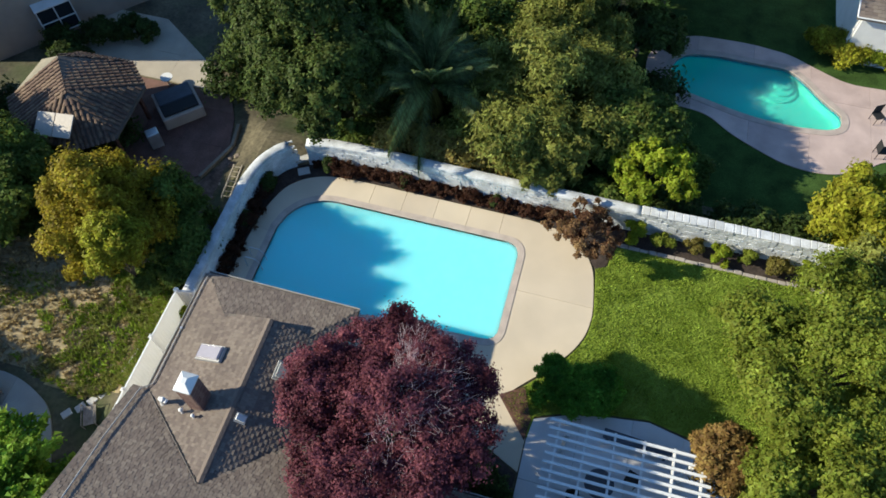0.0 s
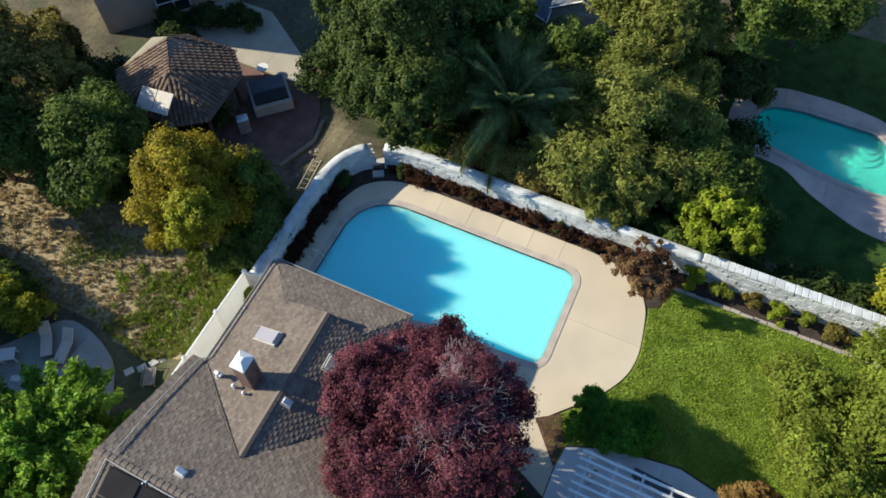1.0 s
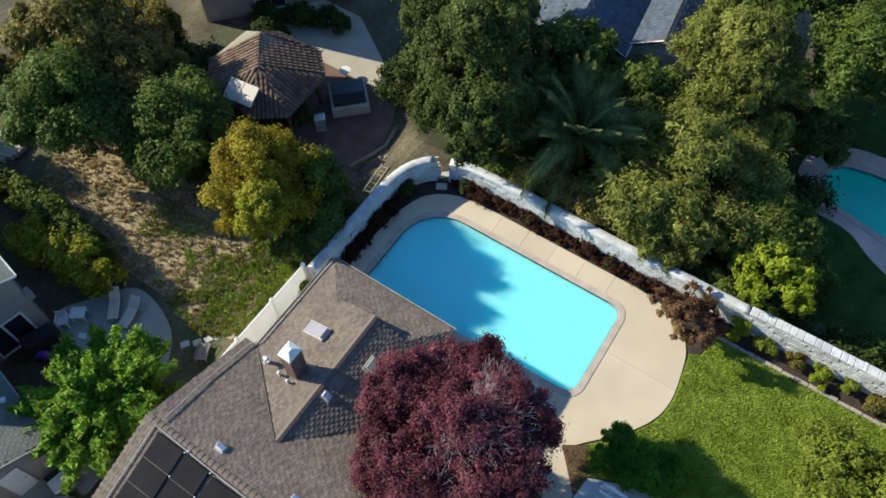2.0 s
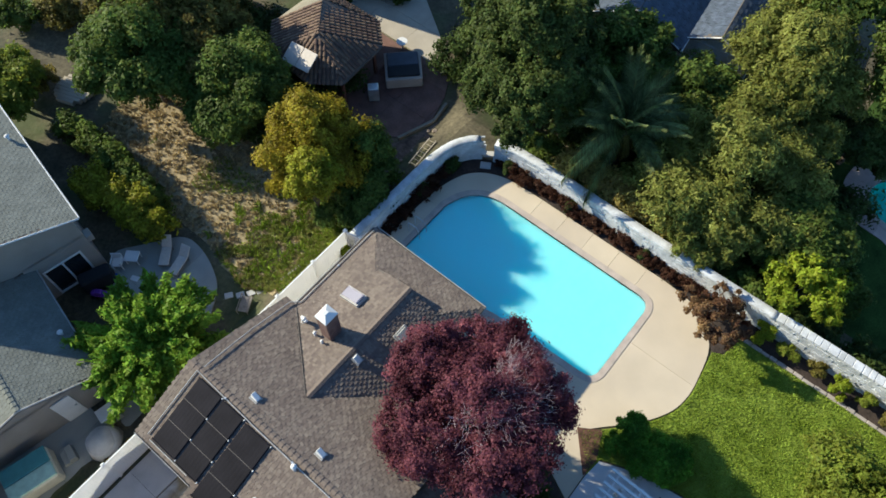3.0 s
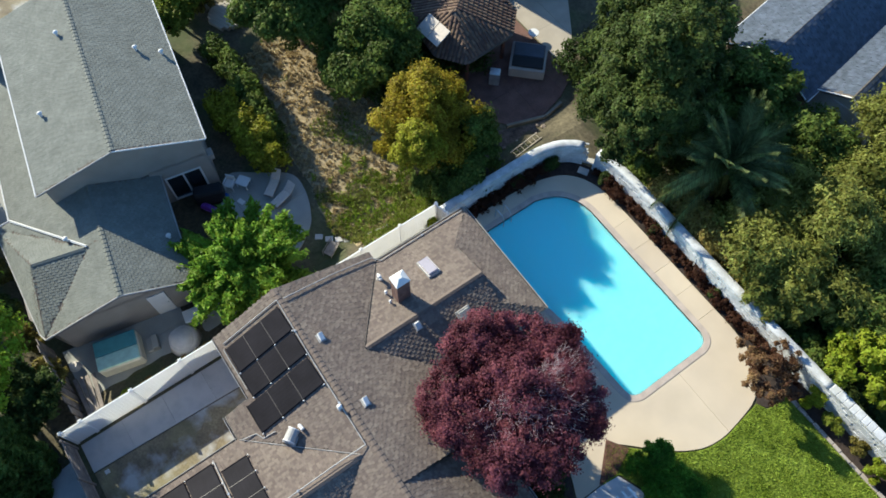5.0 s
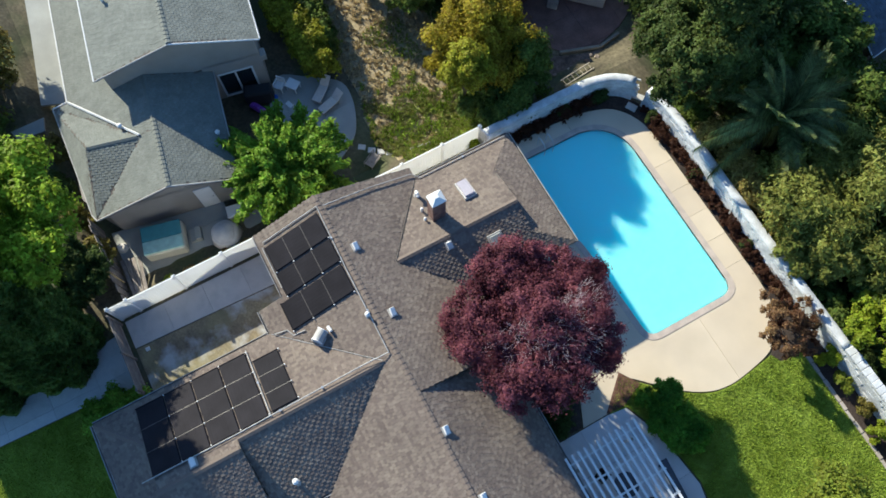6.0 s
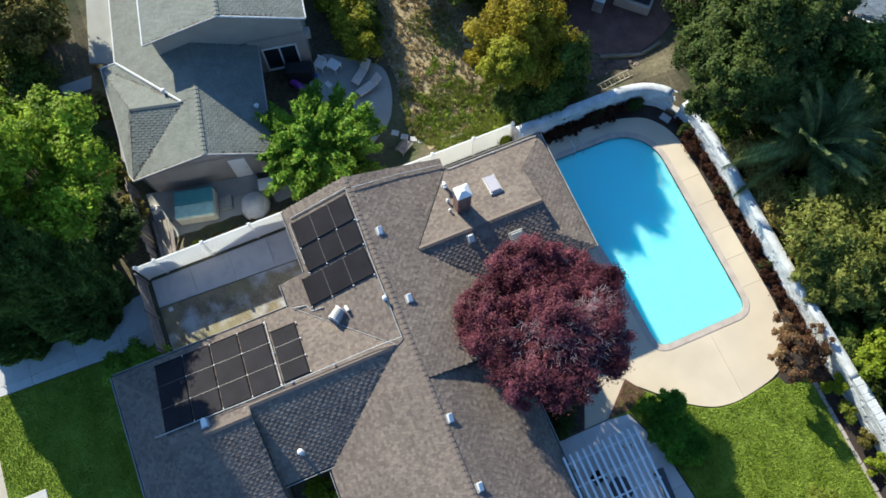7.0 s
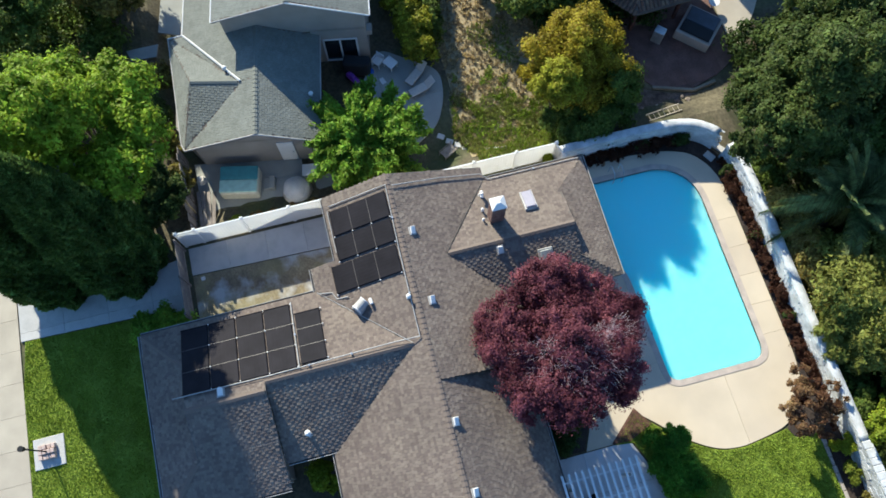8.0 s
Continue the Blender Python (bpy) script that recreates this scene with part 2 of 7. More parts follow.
def rod(a, b, r, bm=None, n=8, r2=None):
    bm = bm or bmesh.new()
    a, b = Vector(a), Vector(b)
    d = b - a
    m = Matrix.Translation((a + b) / 2) @ d.to_track_quat("Z", "Y").to_matrix().to_4x4()
    bmesh.ops.create_cone(bm, cap_ends=True, segments=n, radius1=r, radius2=r if r2 is None else r2, depth=d.length, matrix=m)
    return bm


def slab(poly, t, bm=None, up=None):
    """A flat polygon (3D points, counter-clockwise from above) thickened by t below."""
    bm = bm or bmesh.new()
    top = [bm.verts.new(p) for p in poly]
    low = [bm.verts.new((p[0], p[1], p[2] - t)) for p in poly]
    bm.faces.new(top)
    bm.faces.new(low[::-1])
    k = len(poly)
    for i in range(k):
        bm.faces.new((top[i], low[i], low[(i + 1) % k], top[(i + 1) % k]))
    bmesh.ops.recalc_face_normals(bm, faces=bm.faces)
    return bm


def tri_inside(poly, x, y):
    inside, j = False, len(poly) - 1
    for i in range(len(poly)):
        (xi, yi), (xj, yj) = poly[i][:2], poly[j][:2]
        if (yi > y) != (yj > y) and x < (xj - xi) * (y - yi) / (yj - yi) + xi:
            inside = not inside
        j = i
    return inside


def raw(name, verts, faces, material, parent=None):
    me = bpy.data.meshes.new(name)
    me.from_pydata(verts, [], faces)
    me.materials.append(material)
    ob = new(name, me)
    ob.parent = parent
    return ob


def shingles(poly, parent, material, rng, w=0.15, h=0.125, t=0.022, name="shingles"):
    """Courses of separate asphalt tabs over a sloping polygon, joined as one layer."""
    p = [Vector(q) for q in poly]
    nrm = Vector((0, 0, 0))
    for i in range(len(p)):
        a, b = p[i], p[(i + 1) % len(p)]
        nrm += Vector(((a.y - b.y) * (a.z + b.z), (a.z - b.z) * (a.x + b.x), (a.x - b.x) * (a.y + b.y)))
    nrm.normalize()
    if nrm.z < 0:
        nrm = -nrm
    down = Vector((nrm.x, nrm.y, 0)).normalized()
    down = (down - nrm * down.dot(nrm)).normalized()
    side = nrm.cross(down)
    o = p[0]
    flat = [((q - o).dot(side), (q - o).dot(down)) for q in p]
    s0, s1 = min(f[0] for f in flat), max(f[0] for f in flat)
    d0, d1 = min(f[1] for f in flat), max(f[1] for f in flat)
    verts, faces, row = [], [], 0
    d = d1
    while d > d0 - h:
        s = s0 - (row % 2) * w * 1.0 - rng.random() * 0.03
        col = 0
        while s < s1:
            col += 1
            ww = w * (1.2 if col % 2 else 0.8) * (0.9 + 0.2 * rng.random())
            cs, cd = s + ww / 2, d - h / 2
            if tri_inside(flat, cs, cd) and tri_inside(flat, s + 0.03, cd) and tri_inside(flat, s + ww - 0.03, cd):
                lift = t * ((1.3 if col % 2 else 0.6) + 0.35 * rng.random())
                k = len(verts)
                jag = (rng.random() - 0.5) * 0.02
                for ss, dd, hh in ((s, d + jag, lift), (s + ww - 0.012, d + jag, lift), (s + ww - 0.012, d - h, 0.004), (s, d - h, 0.004),
                                   (s, d + jag, 0), (s + ww - 0.012, d + jag, 0)):
                    verts.append(o + side * ss + down * dd + nrm * hh)
                faces += [(k, k + 1, k + 2, k + 3), (k + 4, k + 5, k + 1, k), (k + 4, k, k + 3), (k + 1, k + 5, k + 2)]
            s += ww
        d -= h
        row += 1
    return tagged(raw(name, verts, faces, material, parent), kind="stuff")


def tube_path(points, r, bm=None, n=6):
    bm = bm or bmesh.new()
    for a, b in zip(points, points[1:]):
        rod(a, b, r, bm, n)
    return bm


DENSER, FINER = 1.7, 0.8


def leaves(name, blobs, size, count, material, parent, seed, sub=26, flat=0.0, long=1.6, droop=0.0, spread=0.34, shell=0.55):
    """A crown of many small leaves, gathered in uneven clumps on the blobs (x, y, z, rx, ry, rz)."""
    rng = np.random.default_rng(seed)
    weight = np.array([b[3] * b[4] + b[3] * b[5] + b[4] * b[5] for b in blobs])
    weight = weight / weight.sum()
    cs, out = [], []
    for b, wgt in zip(blobs, weight):
        n = int(count * DENSER * wgt)
        c, r = np.array(b[:3]), np.array(b[3:6])
        k = max(5, int(sub * (0.5 + wgt * len(blobs) * 0.5)))
        d = rng.normal(size=(k, 3))
        d[:, 2] = np.where(d[:, 2] < -0.4, -d[:, 2], d[:, 2])
        d /= np.linalg.norm(d, axis=1)[:, None]
        cen = d * (0.5 + 0.48 * rng.random((k, 1)))
        rad = spread * (0.6 + 0.8 * rng.random(k))
        which = rng.integers(0, k, n)
        e = rng.normal(size=(n, 3))
        e /= np.linalg.norm(e, axis=1)[:, None]
        q = cen[which] + e * (rad[which] * (shell + (1 - shell) * rng.random(n)) * (1 + 0.18 * rng.standard_normal(n)))[:, None]
        cs.append(c + q * r)
        nn = e * 0.6 + d[which] * 0.5 + rng.normal(size=(n, 3)) * 0.45
        nn[:, 2] += 0.35
        out.append(nn / np.linalg.norm(nn, axis=1)[:, None])
    c, nn = np.concatenate(cs), np.concatenate(out)
    n = len(c)
    a = rng.normal(size=(n, 3))
    a[:, 2] -= droop
    a -= nn * (a * nn).sum(1)[:, None]
    a /= np.linalg.norm(a, axis=1)[:, None] + 1e-9
    b = np.cross(nn, a)
    s = size * FINER * (0.6 + 0.8 * rng.random(n))[:, None]
    v = np.empty((n, 3, 3))
    v[:, 0] = c + a * s * long * 0.65
    v[:, 1] = c - a * s * long * 0.35 + b * s * 0.55
    v[:, 2] = c - a * s * long * 0.35 - b * s * 0.55
    me = bpy.data.meshes.new(name)
    me.vertices.add(n * 3)
    me.vertices.foreach_set("co", v.ravel())
    me.loops.add(n * 3)
    me.loops.foreach_set("vertex_index", np.arange(n * 3, dtype=np.int32))
    me.polygons.add(n)
    me.polygons.foreach_set("loop_start", np.arange(0, n * 3, 3, dtype=np.int32))
    me.update(calc_edges=True)
    me.materials.append(material)
    ob = new(name, me)
    ob.parent = parent
    return ob


def shoot_crown(name, shoots, r0, r1, zc, size, per, material, parent, seed):
    """A crown of long leafy shoots that fan out from the fork, each ending in a tuft."""
    rng = np.random.default_rng(seed)
    cs, axes = [], []
    for k in range(shoots):
        az, el = rng.uniform(0, 6.283), math.asin(rng.uniform(0.02, 0.98))
        d = np.array([math.cos(az) * math.cos(el), math.sin(az) * math.cos(el), 0.62 * math.sin(el)])
        reach = r1 * rng.uniform(0.72, 1.08)
        f = rng.random(per)
        q = d * (r0 + (reach - r0) * f)[:, None] + rng.normal(size=(per, 3)) * (0.17 * (1.15 - 0.6 * f))[:, None]
        cs.append(q + np.array([0, 0, zc]))
        axes.append(np.repeat(d[None] / np.linalg.norm(d), per, 0))
    c, ax = np.concatenate(cs), np.concatenate(axes)
    n = len(c)
    a = ax * 0.8 + rng.normal(size=(n, 3)) * 0.6
    a /= np.linalg.norm(a, axis=1)[:, None]
    nn = np.array([0, 0, 1.0]) + ax * 0.4 + rng.normal(size=(n, 3)) * 0.4
    b = np.cross(nn, a)
    b /= np.linalg.norm(b, axis=1)[:, None] + 1e-9
    s = size * (0.6 + 0.8 * rng.random(n))[:, None]
    v = np.stack([c + a * s, c - a * s * 0.5 + b * s * 0.45, c - a * s * 0.5 - b * s * 0.45], 1)
    me = bpy.data.meshes.new(name)
    me.vertices.add(n * 3)
    me.vertices.foreach_set("co", v.ravel())
    me.loops.add(n * 3)
    me.loops.foreach_set("vertex_index", np.arange(n * 3, dtype=np.int32))
    me.polygons.add(n)
    me.polygons.foreach_set("loop_start", np.arange(0, n * 3, 3, dtype=np.int32))
    me.update(calc_edges=True)
    me.materials.append(material)
    new(name, me).parent = parent


def limbs(parent, base, targets, r, rng, material=None):
    """A tapered trunk that forks into limbs towards the targets."""
    bm = bmesh.new()
    base = Vector(base)
    top = sum((Vector(t) for t in targets), Vector()) / len(targets)
    fork = base.lerp(Vector((top.x, top.y, max(base.z + 0.3, top.z))), 0.42)
    mid = base.lerp(fork, 0.5) + Vector((rng.uniform(-1, 1), rng.uniform(-1, 1), 0)) * r * 0.6
    rod(base, mid, r, bm, 9, r * 0.85)
    rod(mid, fork, r * 0.85, bm, 9, r * 0.7)
    part("trunk", bm, material or M["bark"], parent, smooth=True)
    for t in targets:
        t = Vector(t)
        k = fork.lerp(t, 0.5) + Vector((rng.uniform(-1, 1), rng.uniform(-1, 1), rng.uniform(0, 1))) * 0.15
        bm = rod(fork, k, r * 0.55, None, 6, r * 0.35)
        rod(k, t, r * 0.35, bm, 6, r * 0.1)
        part("limb", bm, material or M["bark"], parent, smooth=True)


def tree(name, label, category, x, y, z, blobs, kind_leaf, size, count, seed, trunk=0.14, **kw):
    """blobs are relative to the foot of the trunk."""
    rng = random.Random(seed)
    t = thing(name, label, category, x, y, z)
    limbs(t, (0, 0, -0.1), [(b[0] * 0.85, b[1] * 0.85, b[2]) for b in blobs], trunk, rng)
    leaves("crown", blobs, size, count, L[kind_leaf], t, seed, **kw)
    return t


def bush(name, label, x, y, z, blobs, kind_leaf, size, count, seed, category="bush", group="", **kw):
    t = thing(name, label, category, x, y, z, group=group)
    bm = bmesh.new()
    rng = random.Random(seed)
    for b in blobs:
        rod((rng.uniform(-0.1, 0.1), rng.uniform(-0.1, 0.1), -0.05), (b[0], b[1], b[2]), 0.03, bm, 5, 0.012)
    part("stems", bm, M["bark"], t)
    leaves("foliage", blobs, size, count, L[kind_leaf], t, seed, **kw)
    return t


# ---- ground ----
def smooth(a, b, v):
    t = min(1.0, max(0.0, (v - a) / (b - a)))
    return t * t * (3 - 2 * t)


def G(x, y):
    """Height of the land: the lot is level, the neighbours' yards lie a little lower."""
    return -0.06 - 0.7 * max(smooth(-14.9, -16.6, x) * smooth(-9.5, -8.0, y), smooth(20.4, 22.5, y))


def rounded(poly, most=0.9, n=4, closed=True):
    """The same outline with its corners turned into short curves."""
    k, out = len(poly), []
    for i in range(k):
        b = Vector(poly[i])
        if not closed and i in (0, k - 1):
            out.append(tuple(b))
            continue
        a, c = Vector(poly[i - 1]), Vector(poly[(i + 1) % k])
        r = min((a - b).length * 0.45, (c - b).length * 0.45, most)
        p, q = b + (a - b).normalized() * r, b + (c - b).normalized() * r
        for j in range(n + 1):
            f = j / n
            out.append(tuple(p * (1 - f) ** 2 + b * 2 * f * (1 - f) + q * f * f))
    return out


POOL = [(-12.5, 11.75), (-8.75, 11.75), (-8.4, 11.85), (-8.05, 12.15), (-7.7, 12.38), (-7.2, 12.52), (-6.4, 12.6), (-2.1, 12.78), (-1.75, 12.88), (-1.6, 13.2), (-1.6, 17.2), (-1.75, 17.55), (-2.1, 17.7), (-10.4, 17.7),
        (-11.1, 17.56), (-11.8, 17.15), (-12.28, 16.5), (-12.5, 15.7)]
POOL = POOL[:1] + rounded(POOL[1:], 0.9, 3, False)
POOL2 = rounded([(4.29, 29.79), (5.8, 29.39), (7.85, 28.87), (10.12, 28.68), (11.92, 28.91), (12.56, 29.28), (12.61, 30.07), (11.62, 30.92), (10.74, 32.0), (9.84, 32.73), (7.91, 32.72), (5.8, 32.75), (4.46, 32.46), (3.92, 31.83), (3.73, 30.82)])


def ground():
    xs = [-400, -200, -100, -60] + [-42 + 0.6 * i for i in range(116)] + [40, 60, 100, 200, 400]
    ys = [-400, -200, -100, -50] + [-30 + 0.6 * i for i in range(134)] + [60, 100, 200, 400]
    rng = random.Random(4)
    ids, verts, faces = {}, [], []
    for i, x in enumerate(xs):
        for j, y in enumerate(ys):
            ids[i, j] = len(verts)
            verts.append((x, y, G(x, y) + rng.uniform(-0.02, 0.02)))
    for i in range(len(xs) - 1):
        for j in range(len(ys) - 1):
            x0, x1, y0, y1 = xs[i], xs[i + 1], ys[j], ys[j + 1]
            if x1 > -13.0 and x0 < -1.1 and y1 > 12.0 and y0 < 18.1:
                continue
            if x1 > 3.5 and x0 < 12.9 and y1 > 28.5 and y0 < 32.9:
                continue
            faces.append((ids[i, j], ids[i + 1, j], ids[i + 1, j + 1], ids[i, j + 1]))
    tagged(raw("ground", verts, faces, M["ground"]), "dark leaf-littered earth with patches of weeds", "ground", kind="structure")


ground()


def grow(poly, d):
    """The polygon (counter-clockwise) moved outwards by d."""
    out = []
    for i in range(len(poly)):
        a, b, c = Vector(poly[i - 1]), Vector(poly[i]), Vector(poly[(i + 1) % len(poly)])
        u, v = (b - a).normalized(), (c - b).normalized()
        n1, n2 = Vector((u.y, -u.x)), Vector((v.y, -v.x))
        n = (n1 + n2).normalized()
        out.append(tuple(b + n * d / max(0.4, n.dot(n1))))
    return out


def patch(outer, z, t, inner=None, cuts=()):
    """A level sheet with thickness t, with an opening, as a bmesh (top at z)."""
    bm = bmesh.new()
    edges = []
    for loop in [outer] + ([inner] if inner else []):
        vs = [bm.verts.new((x, y, z)) for x, y in loop]
        edges += [bm.edges.new((vs[i], vs[(i + 1) % len(vs)])) for i in range(len(vs))]
    bmesh.ops.triangle_fill(bm, use_beauty=True, use_dissolve=False, edges=edges)
    for co, no in cuts:
        bmesh.ops.bisect_plane(bm, geom=bm.verts[:] + bm.edges[:] + bm.faces[:], plane_co=co, plane_no=no, clear_outer=True)
    if not bm.faces:
        return bm
    for f in bm.faces:
        if f.normal.z < 0:
            f.normal_flip()
    r = bmesh.ops.extrude_face_region(bm, geom=bm.faces[:])
    bmesh.ops.translate(bm, vec=(0, 0, -t), verts=[v for v in r["geom"] if isinstance(v, bmesh.types.BMVert)])
    bmesh.ops.recalc_face_normals(bm, faces=bm.faces)
    return bm


def panelled(name, piece, outer, z, t, material, label, category, xs, ys, inner=None, gap=0.006, kind="structure"):
    """Poured slabs with open joints at xs and ys; each slab is a piece of its own."""
    top = thing(name, label, category, kind=kind)
    for x0, x1 in zip([-99] + list(xs), list(xs) + [99]):
        for y0, y1 in zip([-99] + list(ys), list(ys) + [99]):
            bm = patch(outer, z, t, inner, [((x0 + gap, 0, 0), (-1, 0, 0)), ((x1 - gap, 0, 0), (1, 0, 0)), ((0, y0 + gap, 0), (0, -1, 0)), ((0, y1 - gap, 0), (0, 1, 0))])
            if bm.faces:
                part(piece, bm, material, top)
            else:
                bm.free()
    return top


DECK = [(-13.55, 11.0), (-6.6, 11.0), (-6.4, 9.9), (-2.5, 9.3), (-0.8, 8.4), (0.45, 7.8), (0.45, 9.15), (-0.82, 10.5), (-0.1, 11.3), (0.9, 12.3), (1.55, 13.2), (1.95, 14.0), (2.1, 15.0),
        (1.95, 16.2), (1.75, 17.3), (1.2, 18.2), (0.3, 18.85), (-1.3, 19.1), (-9.6, 19.1), (-11.2, 19.0), (-12.2, 18.6), (-12.95, 17.9), (-13.4, 16.6), (-13.55, 14.8)]
DECK = DECK[:6] + rounded(DECK[6:], 0.8, 3, False)
panelled("pool_deck", "deck_slab", DECK, 0.0, 0.15, M["deck"], "cream poured concrete pool deck with fine joints", "pool deck", [-8.88 + 1.55 * i for i in range(5)], [15.4],
         inner=grow(POOL, 0.3)[::1])


def pool_shell(name, label, poly, level, lining, tile, coping, depth_rows, coping_w=0.3, z=0.0):
    p = thing(name, label, "swimming pool", kind="structure")
    part("coping", patch(grow(poly, coping_w), z + 0.02, 0.16, poly), coping, p)
    bm = bmesh.new()
    loops = [[bm.verts.new((x, y, h)) for x, y in poly] for h in (z - 0.02, z - 0.26)]
    k = len(poly)
    for i in range(k):
        bm.faces.new((loops[0][i], loops[0][(i + 1) % k], loops[1][(i + 1) % k], loops[1][i]))
    part("waterline_tile", bm, tile, p)
    inner = grow(poly, -0.15)
    bm = bmesh.new()
    a = [bm.verts.new((x, y, z - 0.26)) for x, y in poly]
    b = [bm.verts.new((x, y, depth_rows(x, y) + 0.12)) for x, y in poly]
    c = [bm.verts.new((x, y, depth_rows(x, y))) for x, y in inner]
    for i in range(k):
        j = (i + 1) % k
        bm.faces.new((a[i], a[j], b[j], b[i]))
        bm.faces.new((b[i], b[j], c[j], c[i]))
    bmesh.ops.triangulate(bm, faces=[bm.faces.new(c)])
    part("basin", bm, lining, p)
    w = bmesh.new()
    f = w.faces.new([w.verts.new((x, y, level)) for x, y in grow(poly, 0.004)])
    bmesh.ops.triangulate(w, faces=[f])
    return p, w


def water(name, colour, murk):
    """Clear water with a ripple sheen; murk is the share of light that it scatters."""
    m = bpy.data.materials.new(name)
    m.use_nodes = True
    n, l = m.node_tree.nodes, m.node_tree.links
    n.remove(n["Principled BSDF"])
    tr = n.new("ShaderNodeBsdfTransparent")
    tr.inputs["Color"].default_value = (*colour, 1)
    gl = n.new("ShaderNodeBsdfGlossy")
    gl.inputs["Roughness"].default_value = 0.02
    wv = n.new("ShaderNodeTexNoise")
    wv.inputs["Scale"].default_value, wv.inputs["Detail"].default_value = 1.6, 3
    tc = n.new("ShaderNodeTexCoord")
    l.new(tc.outputs["Object"], wv.inputs["Vector"])
    bp = n.new("ShaderNodeBump")
    bp.inputs["Strength"].default_value, bp.inputs["Distance"].default_value = 0.12, 0.05
    l.new(wv.outputs["Fac"], bp.inputs["Height"])
    l.new(bp.outputs["Normal"], gl.inputs["Normal"])
    sc = n.new("ShaderNodeBsdfTranslucent")
    df = n.new("ShaderNodeSubsurfaceScattering")
    df.falloff = "BURLEY"
    df.inputs["Radius"].default_value, df.inputs["Scale"].default_value = (0.3, 1.0, 1.2), 0.9
    for sh in (sc, df):
        sh.inputs["Color"].default_value = (*colour, 1)
    both = n.new("ShaderNodeMixShader")
    both.inputs[0].default_value = 0.9
    l.new(sc.outputs[0], both.inputs[1])
    l.new(df.outputs[0], both.inputs[2])
    ms = n.new("ShaderNodeMixShader")
    ms.inputs[0].default_value = murk
    l.new(tr.outputs[0], ms.inputs[1])
    l.new(both.outputs[0], ms.inputs[2])
    mx = n.new("ShaderNodeMixShader")
    mx.inputs[0].default_value = 0.035
    l.new(ms.outputs[0], mx.inputs[1])
    l.new(gl.outputs[0], mx.inputs[2])
    l.new(mx.outputs[0], n["Material Output"].inputs["Surface"])
    return m


p1, w1 = pool_shell("swimming_pool", "rectangular swimming pool with a rounded corner and clear blue water", POOL, -0.12, M["plaster"], M["pooltile"], M["coping"],
                    lambda x, y: -0.62 - 0.2 * smooth(-4.5, -9.5, x))
part("water_surface", w1, water("clear blue pool water", (0.34, 0.95, 1.0), 0.84), p1, "clear bright blue water")
# floor drain with a cleaner, return fittings
for x, y, r, nm in ((-7.15, 15.75, 0.1, "main_drain"), (-3.3, 14.85, 0.06, "floor_fitting"), (-2.05, 16.95, 0.06, "floor_fitting"), (-8.3, 17.0, 0.06, "floor_fitting")):
    part(nm, rod((x, y, -0.61 - 0.2 * smooth(-4.5, -9.5, x)), (x, y, -0.56 - 0.2 * smooth(-4.5, -9.5, x)), r * 1.5, None, 10), M["black"], p1)

# handrail of the pool steps
rail = thing("pool_handrail", "slim bent metal handrail beside the pool", "handrail", -12.95, 13.4, 0.0)
for dy in (0.0, 0.5):
    pts = [(0.0, dy, -0.03), (0.0, dy, 0.75), (0.12, dy, 0.85), (0.5, dy, 0.85), (0.68, dy, 0.6), (0.72, dy, 0.0)]
    part("rail", tube_path(pts, 0.022), M["metal"], rail)

# ---- planting bed, wall and gate along the pool ----
BED = [(-14.1, 10.9), (-13.6, 10.9), (-13.6, 14.8), (-13.45, 16.6), (-13.0, 17.95), (-12.22, 18.65), (-11.2, 19.05), (-9.6, 19.15), (-1.3, 19.15), (0.35, 18.9), (1.25, 18.25), (1.8, 17.35),
       (2.3, 17.6), (2.3, 18.75), (20, 19.0), (20, 20.0), (-9.6, 19.8), (-11.2, 19.7), (-12.6, 19.4), (-13.3, 18.8), (-13.9, 17.6), (-14.1, 16.6)]
mesh_thing("planting_bed", patch(rounded(BED, 0.6, 3), -0.03, 0.12), M["soil"], "dark soil bed between the deck and the white wall", "planting bed", kind="structure")
WALL_A = [(-14.2, 10.9), (-14.25, 14.0), (-14.2, 17.0), (-13.95, 18.1), (-13.45, 18.9), (-13.1, 19.2)]
WALL_B = [(-12.3, 19.62), (-11.3, 19.85), (-9.6, 19.95), (-3.0, 19.9), (2.4, 19.95), (8.0, 20.05), (20.0, 20.2)]


